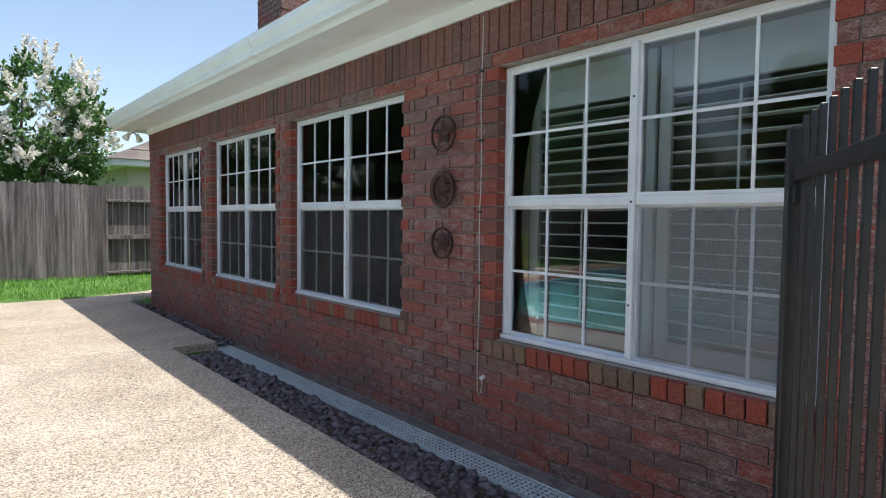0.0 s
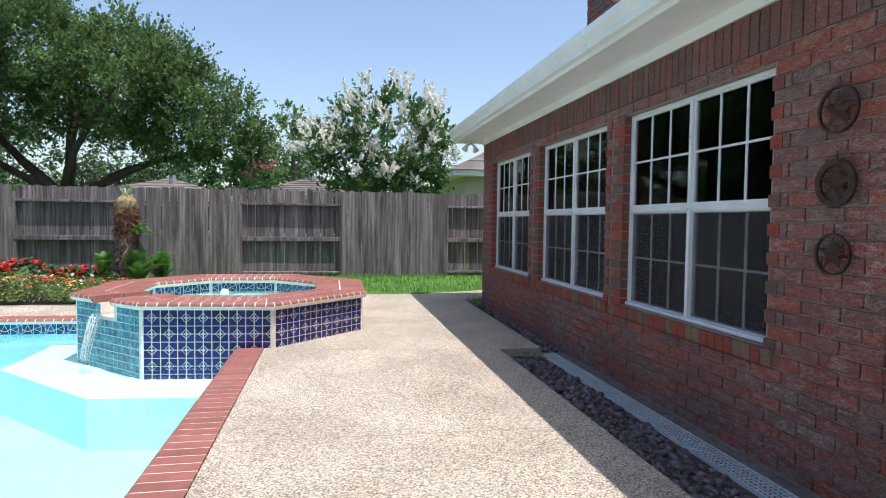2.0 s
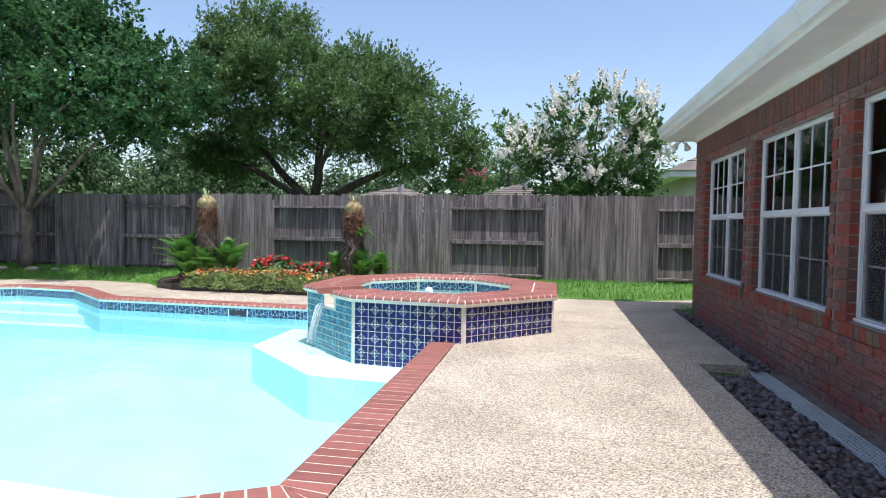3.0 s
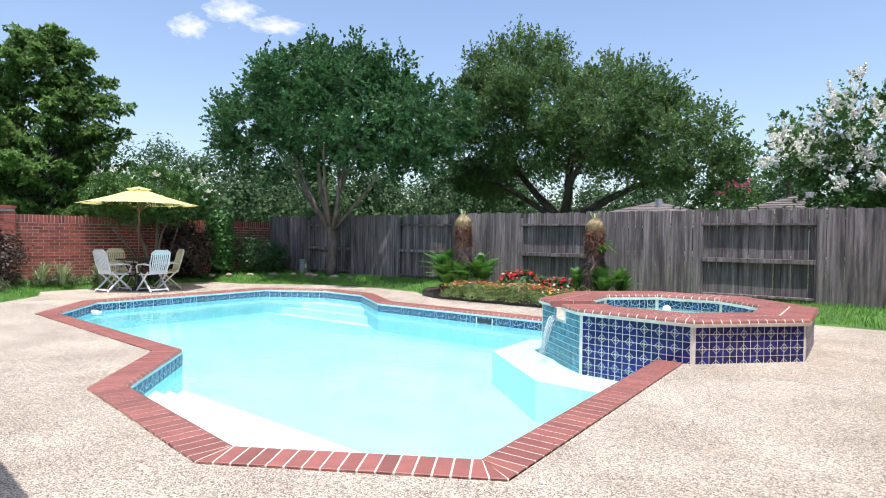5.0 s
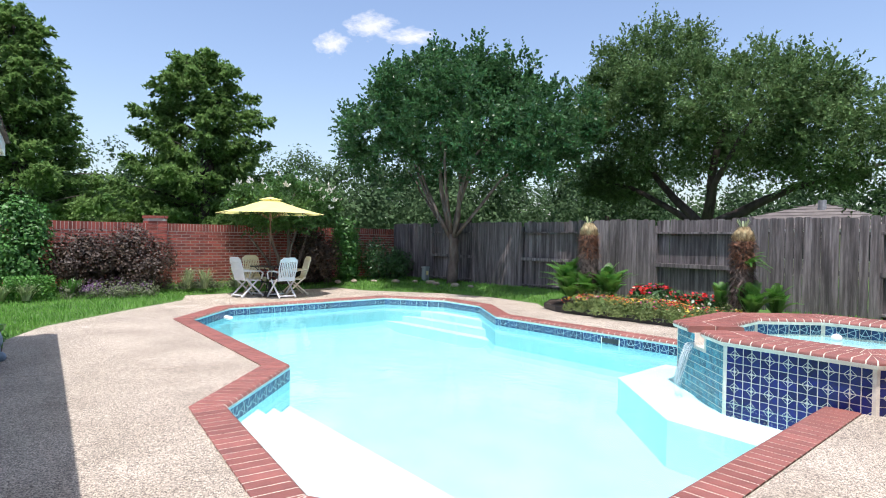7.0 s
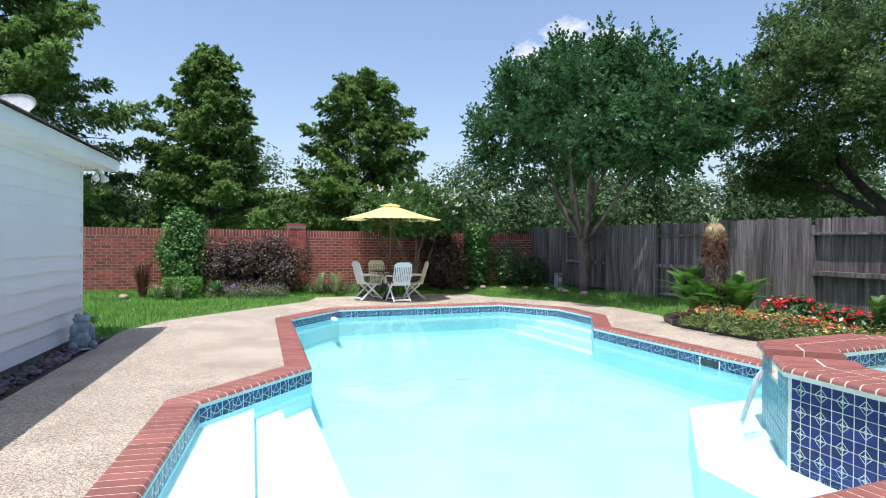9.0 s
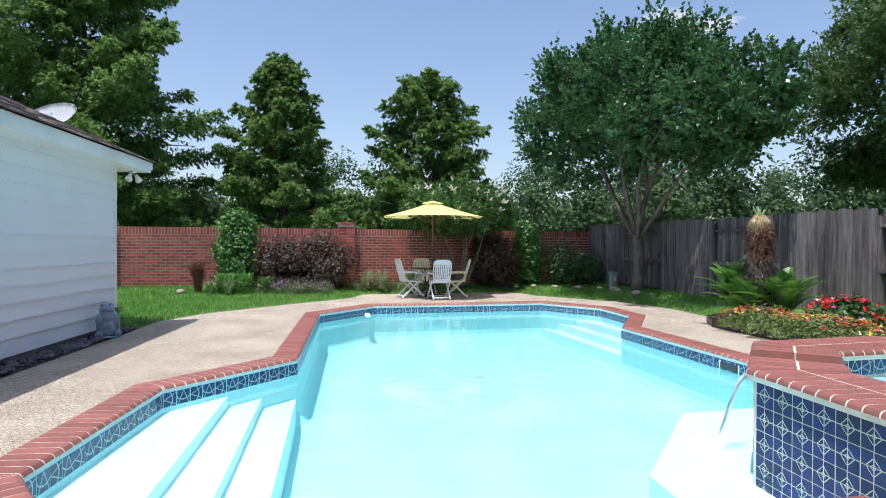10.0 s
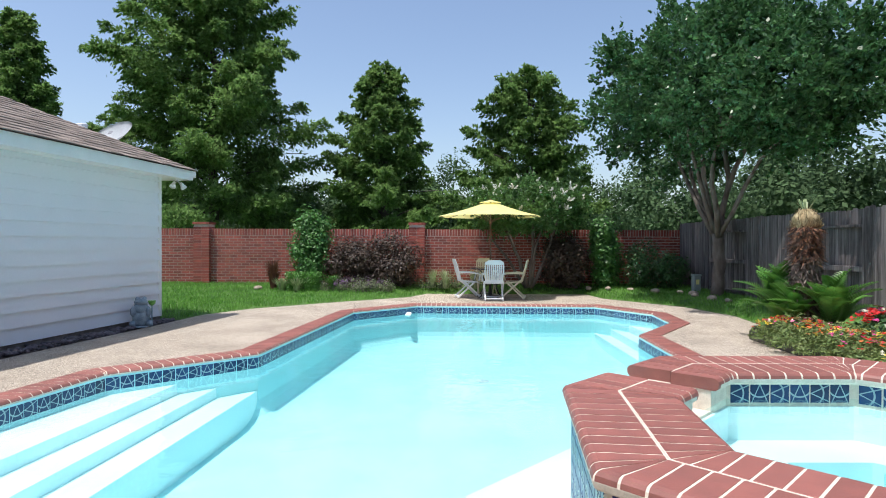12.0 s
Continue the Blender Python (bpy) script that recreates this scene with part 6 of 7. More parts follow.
part("foliage", quad_mesh("foliage", leaves(p, 0.05, 0.03), M_BOX), None, s)
part("stem", tube([(0, 0, 0), (0, 0, 0.2)], 0.02, 6), M_DARKBARK, s)


def tuft(name, label, at, n, h, spread, material, width=0.012, group=""):
    """A tuft of arching blades."""
    q = np.zeros((n * 3, 4, 3))
    for i in range(n):
        a = nrg.uniform(0, 2 * math.pi)
        r0 = nrg.uniform(0, 0.25) * spread
        L, lean = h * nrg.uniform(0.6, 1.1), nrg.uniform(0.1, 1.0) * spread
        d = np.array((math.cos(a), math.sin(a), 0))
        s = np.array((-math.sin(a), math.cos(a), 0)) * width
        pts = [d * r0, d * (r0 + lean * 0.25) + np.array((0, 0, L * 0.55)), d * (r0 + lean * 0.65) + np.array((0, 0, L * 0.9)), d * (r0 + lean) + np.array((0, 0, L * 0.95))]
        for k in range(3):
            w0, w1 = s * (1 - 0.3 * k), s * (1 - 0.3 * (k + 1))
            q[i * 3 + k] = (pts[k] - w0, pts[k] + w0, pts[k + 1] + w1, pts[k + 1] - w1)
    t = thing(name, label, "plant", group, at)
    part("foliage", quad_mesh("foliage", q, material), None, t)
    return t


M_REDGRASS = mat("red_grass", (0.10, 0.035, 0.025), (0.20, 0.08, 0.05), 6, 0.6, 0.0, 30, island=0.3, trans=0.2)
M_VARI = mat("striped_leaf", (0.22, 0.30, 0.12), (0.42, 0.48, 0.28), 8, 0.5, 0.0, 30, island=0.3, trans=0.25)
M_PURPLE = mat("purple_flower", (0.14, 0.07, 0.16), (0.22, 0.12, 0.24), 8, 0.7, 0.0, 30, island=0.3, trans=0.2)
M_SAGE = mat("grey_green_leaf", (0.10, 0.13, 0.06), (0.16, 0.19, 0.10), 8, 0.7, 0.0, 30, island=0.3, trans=0.2)
tuft("red_grass", "tuft of reddish-brown ornamental grass", (-13.6, 1.62, 0.14), 260, 0.75, 0.32, M_REDGRASS)
for x, y in ((-13.2, 1.95), (-13.1, 2.35), (-14.0, 6.1), (-14.2, 5.75), (-13.9, 6.9)):
    tuft("striped_grass", "low tuft of pale striped grass", (x, y, 0.14), 80, 0.32 if y < 3 else 0.5, 0.32, M_VARI, 0.014, "striped tufts")
tuft("fern", "small yellow-green fern in the bed", (-13.5, 3.15, 0.14), 120, 0.38, 0.3, M_BOX, 0.02)
s = thing("purple_plant", "low mound of purple-flowering ground cover", "plant", "", (-13.35, 3.9, 0.12))
p = clumped((0, 0, 0.10), (0.4, 0.95, 0.16), 4000, 60, 0.10, 0.9)
p[:, 2] = np.abs(p[:, 2])
part("foliage", quad_mesh("foliage", leaves(p, 0.05, 0.02, 0.6), M_SAGE), None, s)
p = clumped((0, 0, 0.2), (0.4, 0.95, 0.12), 900, 60, 0.06, 0.6)
part("bloom", quad_mesh("bloom", leaves(p, 0.03, 0.02), M_PURPLE), None, s, "small purple flowers")
s = thing("border_plant", "low green border plants at the wall foot", "plant", "", (-14.3, 6.2, 0.14))
p = clumped((0, 0, 0.06), (0.25, 1.0, 0.14), 1800, 40, 0.10, 0.9)
p[:, 2] = np.abs(p[:, 2])
part("foliage", quad_mesh("foliage", leaves(p, 0.06, 0.03, 0.4), M_SAGE), None, s)
M_ROCK = mat("pale_rock", (0.28, 0.22, 0.17), (0.42, 0.35, 0.28), 6, 0.9, 0.5, 40)
for k, (x, y, r) in enumerate(((-13.5, 1.25, 0.16), (-13.6, 10.9, 0.12), (-13.2, 11.4, 0.15), (-12.9, 11.9, 0.12), (-12.3, 12.0, 0.17), (-11.9, 11.85, 0.12), (-11.2, 11.95, 0.15), (-10.7, 12.05, 0.1), (-13.9, 10.4, 0.12), (-14.0, 9.9, 0.12))):
    o = whole("stone", pebble_mesh(50 + k), M_ROCK, "pale rock edging the planting bed", "rock", "rocks edging the bed", at=(x, y, 0.16), smooth=True)
    o.scale = (r * 2.2, r * 1.7, r * 1.5)
post = thing("utility_post", "small grey-green utility pedestal by the fence", "pedestal", "", (-12.9, 12.3, 0.13))
M_PED = mat("pedestal_green", (0.25, 0.30, 0.28), (0.32, 0.37, 0.35), 5, 0.6, 0.05, 50)
part("body", box(-0.09, -0.09, 0, 0.09, 0.09, 0.42, 0.02), M_PED, post)
part("cap", box(-0.10, -0.10, 0.42, 0.10, 0.10, 0.47, 0.015), M_PED, post)
part("label", box(0.0905, -0.04, 0.22, 0.094, 0.04, 0.34), M_CANOPY, post, "small yellow sticker")

# ---- flower bed ----
BED = [(-7.15, 10.75), (-6.6, 10.42), (-5.4, 10.36), (-3.9, 10.34), (-2.7, 10.36), (-1.7, 11.1), (-1.5, 12.6), (-7.4, 12.6), (-7.5, 11.4)]
whole("soil", prism(BED, -0.05, 0.10), M_SOIL, "dark mulch bed by the fence", "soil", kind="structure")
edging = thing("bed_edging", "black plastic edging along the flower bed", "edging", "", (0, 0, 0))
for a, b in zip(BED[-2:] + BED[:5], BED[-1:] + BED[:6]):
    if abs(a[1] - b[1]) + abs(a[0] - b[0]) < 4:
        d = (Vector(b) - Vector(a))
        m = Matrix.Translation((a[0], a[1], 0)) @ Matrix.Rotation(math.atan2(d.y, d.x), 4, "Z")
        part("strip", box(0, -0.012, 0.0, d.length, 0.012, 0.115, 0.003, m), M_IRON, edging)

M_FROND = mat("cycad_leaf", (0.055, 0.165, 0.026), (0.125, 0.285, 0.05), 6, 0.4, 0.0, 30, vary=0.3, trans=0.25)
M_STRAW = mat("straw", (0.26, 0.19, 0.09), (0.46, 0.37, 0.21), 14, 0.9, 0.3, 60, island=0.5)
M_BOOT = mat("brown_leaf_boot", (0.15, 0.065, 0.036), (0.24, 0.115, 0.06), 14, 0.9, 0.3, 60, island=0.4)
M_OLDBOOT = mat("grey_leaf_boot", (0.060, 0.040, 0.032), (0.18, 0.135, 0.11), 14, 0.95, 0.3, 60, island=0.5)


def frond_mesh(L, rise, droop, seed):
    """A feather leaf: an arching rib with narrow leaflets on both sides, along +x."""
    r = random.Random(seed)
    q = []
    n = 26
    rib = [np.array((L * f, 0, rise * math.sin(min(1, f * 1.15) * math.pi / 2) - droop * f * f)) for f in [k / n for k in range(n + 1)]]
    for k in range(n):
        p, p2 = rib[k], rib[k + 1]
        q.append((p - (0, 0.006, 0), p + (0, 0.006, 0), p2 + (0, 0.005, 0), p2 - (0, 0.005, 0)))
        if k < 3:
            continue
        f = k / n
        w = L * 0.21 * math.sin(math.pi * (0.12 + 0.86 * f)) ** 0.7
        d = (p2 - p) / np.linalg.norm(p2 - p)
        for s in (-1, 1):
            tip = p + d * w * 0.55 + np.array((0, s * w, 0.03 * w + w * 0.25))
            side = d * 0.017
            q.append((p - side, p + side, (p + tip) / 2 + side + (0, 0, 0.01), tip))
    return quad_mesh("frond", np.array(q), M_FROND)


FRONDS = [frond_mesh(0.85, 0.35, 0.22, 1), frond_mesh(0.75, 0.45, 0.12, 2), frond_mesh(0.95, 0.28, 0.30, 3)]


def cycad(at, n, size, label, group):
    c = thing("cycad", label, "cycad", group, at)
    part("caudex", tube([(0, 0, 0), (0, 0, 0.12), (0, 0, 0.16)], [0.08, 0.08, 0.03], 8), M_OLDBOOT, c)
    for k in range(n):
        ob = new("frond", FRONDS[k % 3])
        ob.parent = c
        s = size * rng.uniform(0.75, 1.1)
        ob.matrix_basis = pose(0, 0, 0.12, 0, rng.uniform(-80, -24), 137.5 * k + rng.uniform(-12, 12)) @ Matrix.Scale(s, 4)
    return c


def cut_palm(at, h, r, mini):
    c = thing("cut_palm", "pruned sago palm trunk with a straw-coloured top", "palm", "pruned palms", at)
    part("trunk", tube([(0, 0, 0), (0.01, 0, h * 0.4), (0.0, 0.01, h * 0.80)], [r * 0.78, r * 0.80, r * 0.74], 14), M_OLDBOOT, c)

    def boots(z0, z1, n, mt, rad, length, up, nm, lb):
        q = []
        for i in range(n):
            z = z0 + (z1 - z0) * nrg.uniform()
            a = nrg.uniform(0, 2 * math.pi)
            d = np.array((math.cos(a), math.sin(a), 0))
            s = np.array((-math.sin(a), math.cos(a), 0)) * nrg.uniform(0.006, 0.015)
            L = length * nrg.uniform(0.6, 1.3)
            p = d * rad * 0.85 + np.array((0, 0, z))
            t = p + d * L * math.cos(up) + np.array((0, 0, L * math.sin(up) * nrg.uniform(-0.9, 2.2))) + np.cross(d, (0, 0, 1)) * nrg.normal() * 0.055
            q.append((p - s, p + s, t + s * 0.5, t - s * 0.5))
        part(nm, quad_mesh(nm, np.array(q), mt), None, c, lb)["kind"] = "stuff"
    boots(0.02, h * 0.64, 1900, M_OLDBOOT, r * 0.80, 0.11, -0.7, "shaggy_bark", "dark shaggy leaf stubs")
    boots(h * 0.56, h * 0.81, 1100, M_BOOT, r * 0.85, 0.085, -0.45, "dry_skirt", "red-brown dry leaf stubs")
    bm = bmesh.new()
    n = 18
    prof = [(0.55, 0.80), (0.80, 0.815), (0.92, 0.85), (0.84, 0.89), (0.55, 0.92), (0.24, 0.94)]
    rings = [[bm.verts.new((r * 0.8 * a * math.cos(2 * math.pi * j / n), r * 0.8 * a * math.sin(2 * math.pi * j / n), h * b)) for j in range(n)] for a, b in prof]
    for A, B in zip(rings, rings[1:]):
        for j in range(n):
            bm.faces.new((A[j], A[(j + 1) % n], B[(j + 1) % n], B[j]))
    bm.faces.new(rings[-1])
    part("head", bm, M_STRAW, c, "straw-coloured dome", smooth=True)
    q = []
    for i in range(1500):
        a = nrg.uniform(0, 2 * math.pi)
        f = nrg.uniform()
        d = np.array((math.cos(a), math.sin(a), 0))
        s = np.array((-math.sin(a), math.cos(a), 0)) * 0.006
        z = h * (0.795 + 0.115 * f)
        p = d * r * 0.76 * (1.0 - 0.45 * f * f) + np.array((0, 0, z))
        t = p + np.array((0, 0, 0.055)) + d * (0.022 - 0.05 * f) + nrg.normal(size=3) * 0.018
        q.append((p - s, p + s, t + s * 0.4, t - s * 0.4))
    part("head_fuzz", quad_mesh("head_fuzz", np.array(q), M_STRAW), None, c)
    q = []
    for i in range(16):
        a = nrg.uniform(0, 2 * math.pi)
        d = np.array((math.cos(a), math.sin(a), 0))
        s = np.array((-math.sin(a), math.cos(a), 0)) * 0.012
        p = d * 0.035 + np.array((0, 0, h * 0.935))
        t = p + d * 0.07 + np.array((0, 0, 0.13 * nrg.uniform(0.7, 1.2)))
        q.append((p - s, p + s, t + s, t - s))
    part("shoots", quad_mesh("shoots", np.array(q), M_VARI), None, c, "pale cut shoots")
    for k in range(mini):
        ob = new("frond", FRONDS[k % 3])
        ob.parent = c
        ob.matrix_basis = pose(r * 0.5, -r * 0.4, h * 0.56, 0, rng.uniform(-25, 15), -60 + 120 * k / max(1, mini)) @ Matrix.Scale(0.42, 4)
    return c


cut_palm((-6.2, 10.95, 0.10), 1.82, 0.225, 0)
cut_palm((-3.22, 11.0, 0.10), 1.72, 0.21, 9)
cycad((-6.55, 10.85, 0.10), 60, 0.92, "bright green cycad fronds at the palm's foot", "cycads")
cycad((-5.8, 11.05, 0.10), 36, 0.85, "green cycad fronds at the palm's foot", "cycads")
cycad((-6.15, 10.78, 0.10), 30, 0.70, "green cycad fronds before the palm trunk", "cycads")
cycad((-6.9, 11.15, 0.10), 20, 0.75, "green cycad fronds at the palm's foot", "cycads")
cycad((-3.0, 10.85, 0.10), 34, 0.66, "green cycad fronds behind the spa", "cycads")
cycad((-2.72, 11.08, 0.10), 30, 0.62, "green cycad fronds behind the spa", "cycads")
cycad((-3.65, 11.2, 0.10), 12, 0.62, "green cycad fronds behind the spa", "cycads")


def flower_quads(p, size):
    """Open five-petalled flowers, each petal a small lozenge."""
    out = []
    n = len(p)
    a0 = nrg.uniform(0, 6.28, n)
    tilt = nrg.normal(size=(n, 2)) * 0.35
    s = size * nrg.uniform(0.7, 1.2, n)
    for k in range(5):
        a = a0 + k * 1.2566
        d = np.stack([np.cos(a), np.sin(a), 0.25 + tilt[:, 0] * np.cos(a) + tilt[:, 1] * np.sin(a)], 1) * s[:, None]
        w = np.stack([-np.sin(a), np.cos(a), np.zeros(n)], 1) * s[:, None] * 0.5
        out.append(np.stack([p, p + d * 0.6 + w, p + d, p + d * 0.6 - w], 1))
    return np.concatenate(out)


def flower_mound(name, label, at, r, leaf_n, leaf_size, leaf, colours):
    s = thing(name, label, "flowers", "flowering mounds", at)
    p = clumped((0, 0, 0.02), r, leaf_n, 90, 0.09, 0.8)
    p[:, 2] = np.abs(p[:, 2])
    part("foliage", quad_mesh("foliage", leaves(p, *leaf_size), leaf), None, s)
    for nm, c, n, size, sub in colours:
        d = nrg.uniform(-1, 1, (n * 3, 2))
        d = d[(d ** 2).sum(1) < 0.95][:n]
        ctr = nrg.uniform(-0.7, 0.7, (sub, 2))
        g = ctr[nrg.randint(0, sub, len(d))] + d * 0.45
        g = g[(g ** 2).sum(1) < 0.98]
        z = r[2] * np.sqrt(1 - (g ** 2).sum(1) * 0.95) + 0.05 + nrg.uniform(0, 0.05, len(g))
        part("bloom", quad_mesh("bloom", flower_quads(np.stack([g[:, 0] * r[0] * 1.1, g[:, 1] * r[1] * 1.14, z], 1), size), c), None, s, nm)["kind"] = "stuff"


def petal(name, c):
    return mat(name, tuple(x * 0.85 for x in c), c, 20, 0.6, 0.0, 40, island=0.15, trans=0.25, fine=0.05)


F_RED, F_ORANGE, F_YELLOW, F_PINK, F_WHITE = petal("red_petal", (0.62, 0.02, 0.02)), petal("orange_petal", (0.80, 0.22, 0.06)), petal("yellow_petal", (0.80, 0.62, 0.08)), petal("pink_petal", (0.66, 0.06, 0.30)), petal("white_petal", (0.80, 0.76, 0.60))
M_MOSS = mat("moss_rose_leaf", (0.12, 0.20, 0.055), (0.22, 0.28, 0.09), 8, 0.6, 0.0, 30, island=0.3, trans=0.25)
mix = [("red flowers", F_RED, 44, 0.032, 6), ("orange flowers", F_ORANGE, 40, 0.034, 6), ("yellow flowers", F_YELLOW, 44, 0.03, 5), ("pink flowers", F_PINK, 18, 0.03, 5), ("white flowers", F_WHITE, 14, 0.03, 4)]
flower_mound("moss_roses", "low mound of mixed red, orange and yellow moss roses", (-5.6, 10.58, 0.07), (0.85, 0.40, 0.25), 9000, (0.05, 0.016, 0.5), M_MOSS, mix)
flower_mound("moss_roses", "low mound of mixed orange, yellow and pink moss roses", (-4.5, 10.58, 0.07), (0.85, 0.42, 0.26), 9000, (0.05, 0.016, 0.5), M_MOSS, mix)
flower_mound("moss_roses", "low mound of moss roses with scattered red flowers", (-3.45, 10.55, 0.07), (0.75, 0.36, 0.22), 7000, (0.05, 0.016, 0.5), M_MOSS, [(a, b, n // 3, z, 3) for a, b, n, z, k in mix])
reds = [("red flowers", F_RED, 64, 0.045, 9), ("pink flowers", F_PINK, 16, 0.04, 4), ("white flowers", F_WHITE, 6, 0.04, 2)]
flower_mound("red_flowers", "leafy plants with clusters of red and pink flowers", (-4.9, 11.2, 0.08), (0.62, 0.4, 0.46), 5200, (0.085, 0.05, 0.3), M_ROSELEAF, reds)
flower_mound("red_flowers", "leafy plants with a few dark red flowers", (-4.0, 11.2, 0.08), (0.5, 0.35, 0.36), 3400, (0.085, 0.05, 0.3), M_ROSELEAF, [("red flowers", F_RED, 36, 0.045, 5)])

# ---- small pool fittings ----
o = whole("floating_dispenser", box(-0.14, -0.06, 0, 0.14, 0.06, 0.05, 0.02), M_WHITE, "white skimmer float at the far pool edge", "float", at=(-10.70, 5.33, WATER_Z - 0.02))
bm = bmesh.new()
blob(bm, (0, 0, 0), (0.06, 0.06, 0.055), 3)
whole("spa_ball", bm, M_WHITE, "white ball float bobbing in the spa", "float", at=(-1.35, 9.0, 0.315), smooth=True)
bm = tube([(0, 0, 0), (0, 0, 0.01)], [0.12, 0.10], 20)
whole("pool_drain", bm, M_DRAIN, "round grey drain cover on the pool floor", "drain", at=(-7.4, 6.7, FLOOR_Z + 0.001))
sk = thing("skimmer", "dark skimmer opening in the tiled pool edge", "skimmer", "", (-4.35, 8.85, -0.11))
part("mouth", box(-0.15, -0.012, -0.045, 0.15, 0.004, 0.03), M_DARKWIN, sk)
for x in (-0.165, 0.15):
    part("jamb", box(x, -0.016, -0.06, x + 0.015, 0.004, 0.04), M_WHITE, sk)

# ---- lawn blades ----
n = 330000
bx, by = nrg.uniform(-15.05, 7, n), nrg.uniform(-6, 12.7, n)
ok = ~inside(DECK, bx, by) & ~inside(BED, bx, by) & (bx < 6) & ~((bx > 2.55) & (by < 10.3)) & ~((bx > -8.4) & (by < 9.5)) & ((bx < -8) | (by > 10.3))
bx, by = bx[ok], by[ok]
bx, by = bx[:150000], by[:150000]
n = len(bx)
bz = ground_height(bx, by) - 0.005
a = nrg.uniform(0, 6.28, n)
hgt = nrg.uniform(0.035, 0.085, n)
w = np.stack([np.cos(a), np.sin(a), np.zeros(n)], 1) * 0.006
lean = np.stack([nrg.normal(size=n) * 0.02, nrg.normal(size=n) * 0.02, hgt], 1)
p = np.stack([bx, by, bz], 1)
lawn = whole("grass", quad_mesh("grass", np.stack([p - w, p + w, p + lean + w * 0.3, p + lean - w * 0.3], 1), M_GRASS), None, "thick mown green grass", "grass", kind="stuff")


# ---- cloud, far off ----
M_CLOUD = bpy.data.materials.new("cloud_white")
M_CLOUD.use_nodes = True
cn, cl = tree_of(M_CLOUD)
cn.remove(cn["Principled BSDF"])
ctc, cno, cdi, cmu, crp = cn.new("ShaderNodeTexCoord"), cn.new("ShaderNodeTexNoise"), cn.new("ShaderNodeVectorMath"), cn.new("ShaderNodeMath"), cn.new("ShaderNodeMapRange")
cno.inputs["Scale"].default_value, cno.inputs["Detail"].default_value, cno.inputs["Roughness"].default_value = 2.2, 6, 0.6
cdi.operation = "LENGTH"
cmu.operation = "MULTIPLY_ADD"
cmu.inputs[1].default_value = -0.62
cl.new(ctc.outputs["Object"], cno.inputs["Vector"])
cl.new(ctc.outputs["Object"], cdi.inputs[0])
cl.new(cdi.outputs["Value"], cmu.inputs[0])
cl.new(cno.outputs["Fac"], cmu.inputs[2])
crp.inputs["From Min"].default_value, crp.inputs["From Max"].default_value, crp.inputs["To Max"].default_value = 0.02, 0.42, 0.85
cl.new(cmu.outputs[0], crp.inputs["Value"])
ct, ce, cm = cn.new("ShaderNodeBsdfTransparent"), cn.new("ShaderNodeEmission"), cn.new("ShaderNodeMixShader")
ce.inputs[0].default_value, ce.inputs[1].default_value = (0.95, 0.97, 1.0, 1), 0.80
cl.new(crp.outputs[0], cm.inputs[0])
cl.new(ct.outputs[0], cm.inputs[1])
cl.new(ce.outputs[0], cm.inputs[2])
cl.new(cm.outputs[0], cn["Material Output"].inputs["Surface"])
away = Vector((-0.773, 0.542, 0.336))
across = Vector((0.542, 0.773, 0.0)).normalized()
for u, v, sx, sy in ((0, 0, 38, 20), (44, -10, 40, 14), (-42, -22, 26, 18)):
    bm = bmesh.new()
    bmesh.ops.create_circle(bm, cap_ends=True, segments=32, radius=1.0)
    o = whole("cloud", bm, M_CLOUD, "small white cloud in a blue sky", "cloud", kind="stuff")
    o.matrix_world = look(away * 700 + across * u + Vector((0, 0, v)), (0, 0, 1.3)) @ Matrix.Diagonal((sx, sy, 1, 1))
    o.visible_shadow = False

# ---- saw-cut joints in the deck ----
M_JOINT = mat("joint_dark", (0.27, 0.23, 0.18), (0.33, 0.28, 0.22), 9, 0.95, 0.3, 60)
for a, b in (((-0.40, 6.66), (1.84, 6.42)), ((-0.57, 4.1), (1.84, 4.05)), ((0.52, 8.6), (2.3, 8.6)), ((-5.75, 3.45), (-6.6, 1.32)), ((-10.2, 3.9), (-11.4, 3.45)), ((-11.3, 7.5), (-13.9, 7.5))):
    d = Vector(b) - Vector(a)
    m = Matrix.Translation((*a, 0)) @ Matrix.Rotation(math.atan2(d.y, d.x), 4, "Z")
    whole("trim_joint", box(0, -0.004, -0.02, d.length, 0.004, 0.0015, 0, m), M_JOINT, "narrow saw-cut joint in the concrete deck", "joint", kind="structure")

# ---- bricks of the house wall ----
COURSE, BLEN = 0.0837, 0.252
cache = {}


def brick_at(y0, y1, z0, z1, single, sink=0.0):
    if y1 - y0 < 0.025:
        return
    if single:
        key = (round(y1 - y0, 2), round(z1 - z0, 3))
        if key not in cache:
            w, h = (y1 - y0) / 2, (z1 - z0) / 2
            cache[key] = mesh_of("brick", box(-0.010, -w, -h, 0.02, w, h, 0.003), M_HB1)
        ob = new("brick", cache[key])
        ob.parent = wall_east
        ob.location = (WALL_X + 0.010 + rng.uniform(-0.0025, 0.0025), (y0 + y1) / 2, (z0 + z1) / 2)
    else:
        d = rng.uniform(-0.0025, 0.0025)
        push_box(WALL_X + d, y0, z0, WALL_X + 0.03, y1, z1)


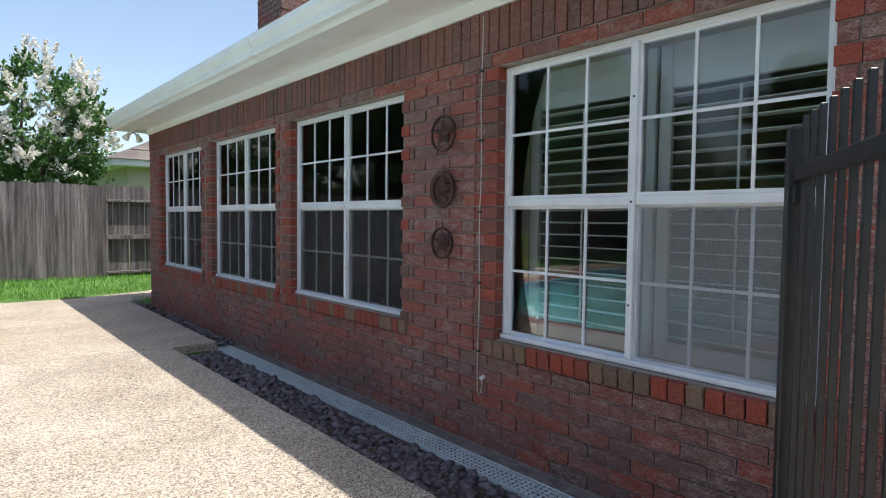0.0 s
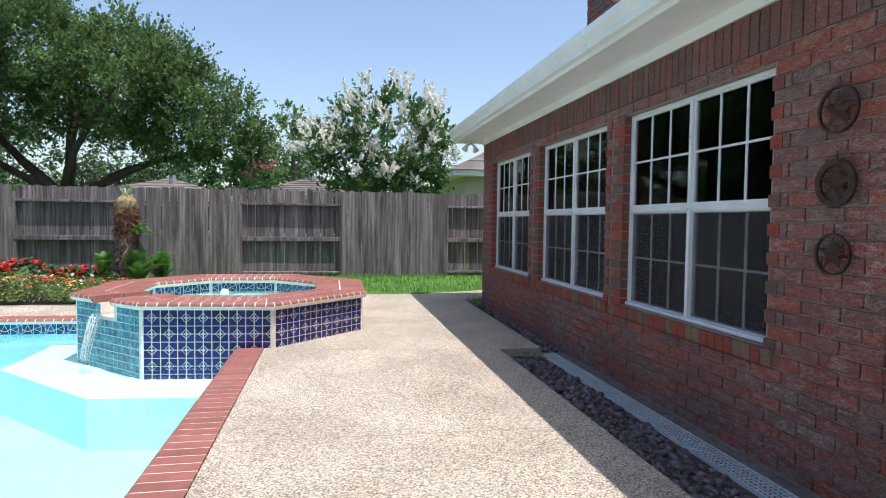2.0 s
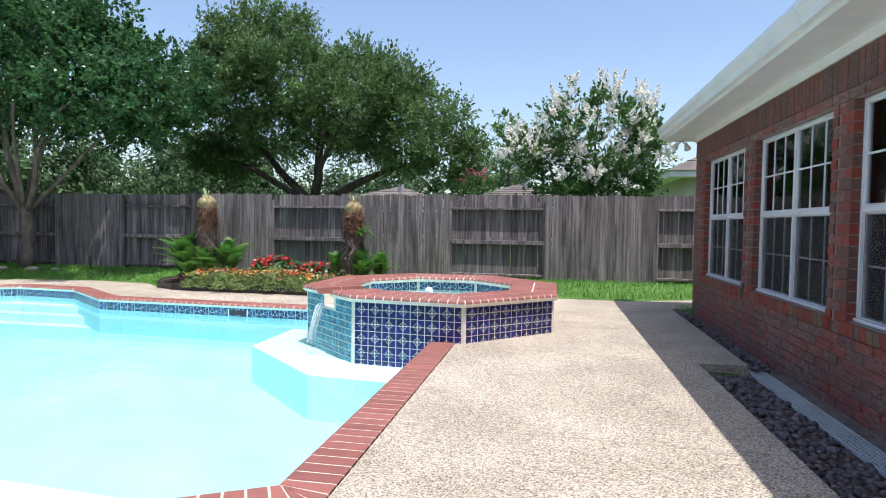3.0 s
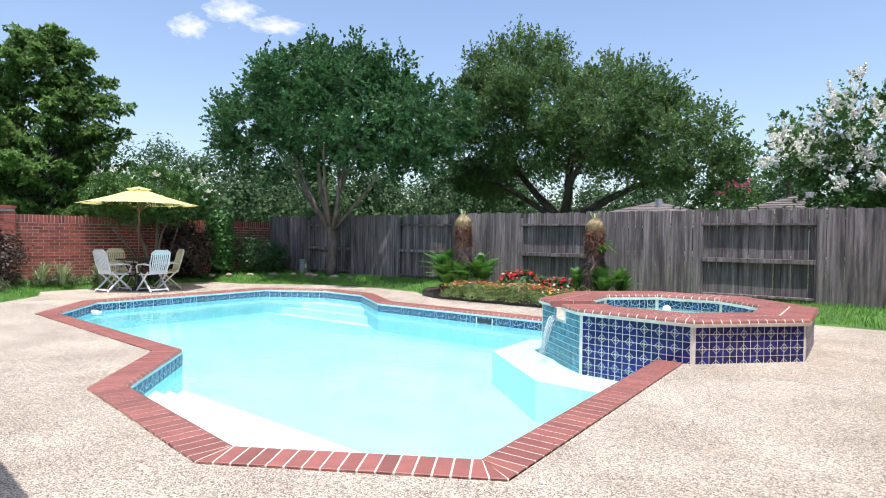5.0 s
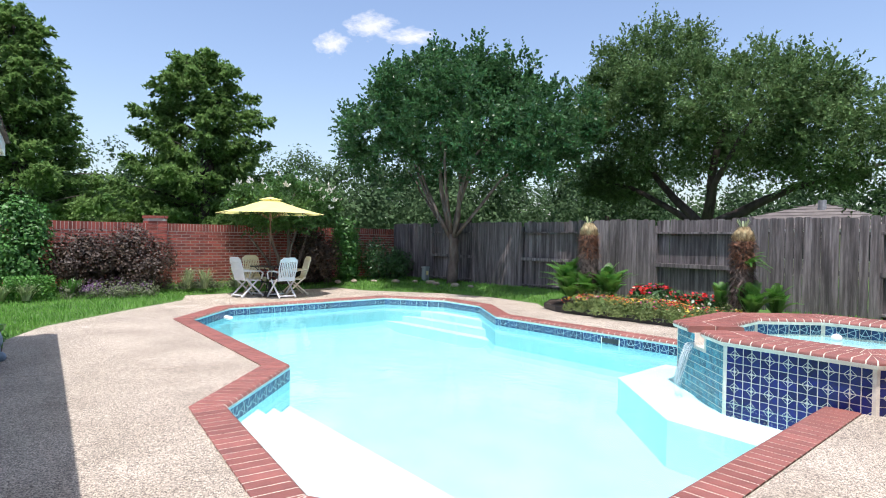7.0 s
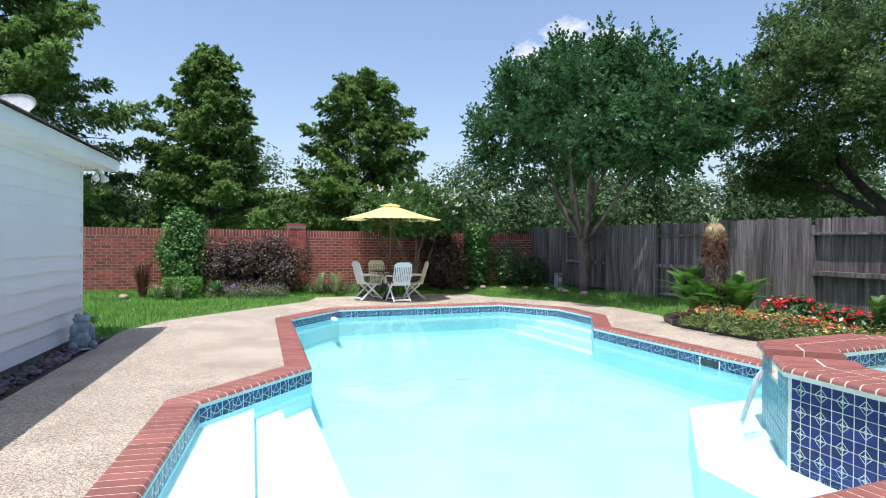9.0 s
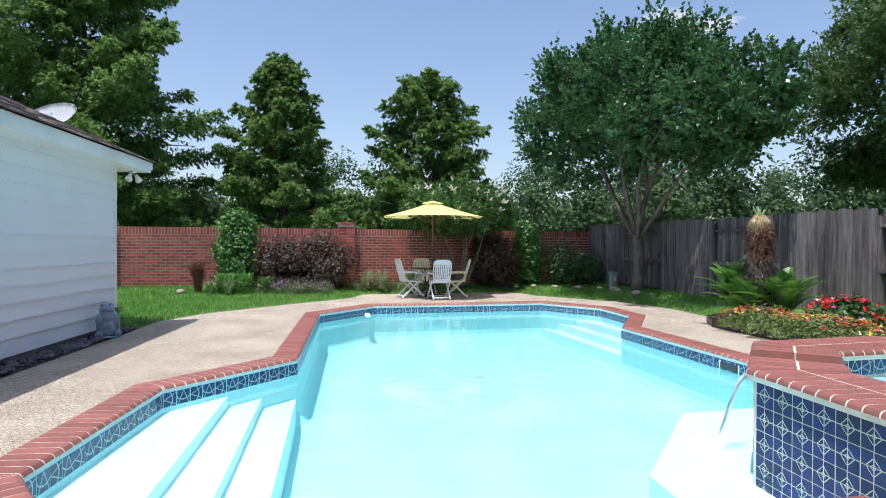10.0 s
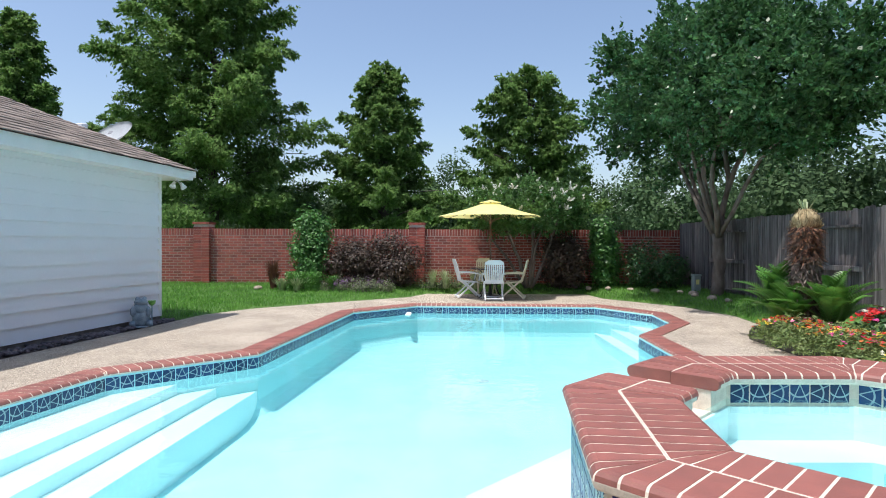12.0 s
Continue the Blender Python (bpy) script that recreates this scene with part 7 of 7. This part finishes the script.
V, F = [], []
count = 0
jambs = []
for r in range(-8, 27):
    z0 = WZ0 - 0.11 + r * COURSE
    z1 = z0 + COURSE
    if z0 < -0.11 or z1 > 2.357:
        continue
    holes = [(a, b) for a, b in WINS if z1 > WZ0 - 0.105 and z0 < WZ1 - 0.01]
    edges = [-0.8] + [v for h in holes for v in h] + [HOUSE_N]
    for a, b in zip(edges[::2], edges[1::2]):
        if a > 0:
            # return bricks of the reveal, long and short by turns
            w = 0.19 if r % 2 else 0.10
            jambs.append((a - 0.005, a + w, z0 + 0.005, z1 - 0.005))
            a += w + 0.005
        if b < HOUSE_N and r % 2:
            jambs.append((b - 0.085, b + 0.005, z0 + 0.005, z1 - 0.005))
            b -= 0.085
        y = -0.8 - (BLEN / 2 if r % 2 else 0)
        while y < b:
            ya, yb = max(y, a), min(y + BLEN, b)
            if yb - ya > 0.05:
                near = 1.3 < ya < 5.2 and count < 300
                count += near
                brick_at(ya + 0.005 * (ya > a), yb - 0.005, z0 + 0.005, z1 - 0.005, near)
            y += BLEN
tagged(part("bricks", raw_mesh("bricks", V, F, M_HB2), None, wall_east), kind="stuff")
V, F = [], []
for ya, yb, za, zb in jambs:
    push_box(WALL_X - 0.001 + rng.uniform(-0.002, 0.002), ya, za, WALL_X + 0.062, yb, zb)
tagged(part("jamb_bricks", raw_mesh("jamb_bricks", V, F, M_JAMB), None, wall_east, "red and tan bricks edging the windows"), kind="stuff")
# soldier course under the frieze
V, F = [], []
y = -0.8
while y < HOUSE_N - 0.02:
    push_box(WALL_X - 0.004 + rng.uniform(-0.002, 0.002), y + 0.005, 2.358, WALL_X + 0.03, min(y + 0.0835, HOUSE_N) - 0.004, 2.612)
    y += 0.0835
tagged(part("soldier_bricks", raw_mesh("soldier_bricks", V, F, M_SOLDIER), None, wall_east, "dark upright soldier course"), kind="stuff")
# sloping sill bricks
sill_me = mesh_of("sill_brick", box(-0.03, -0.039, -0.052, 0.07, 0.039, 0.048, 0.004), M_SILL)
for a, b in WINS:
    n = round((b - a + 0.16) / 0.0855)
    for k in range(n):
        ob = new("sill_brick", sill_me)
        ob.parent = wall_east
        ob.matrix_basis = pose(WALL_X + 0.008 + rng.uniform(-0.003, 0.003), a - 0.08 + (b - a + 0.16) * (k + 0.5) / n, WZ0 - 0.053, 0, -6, 0)
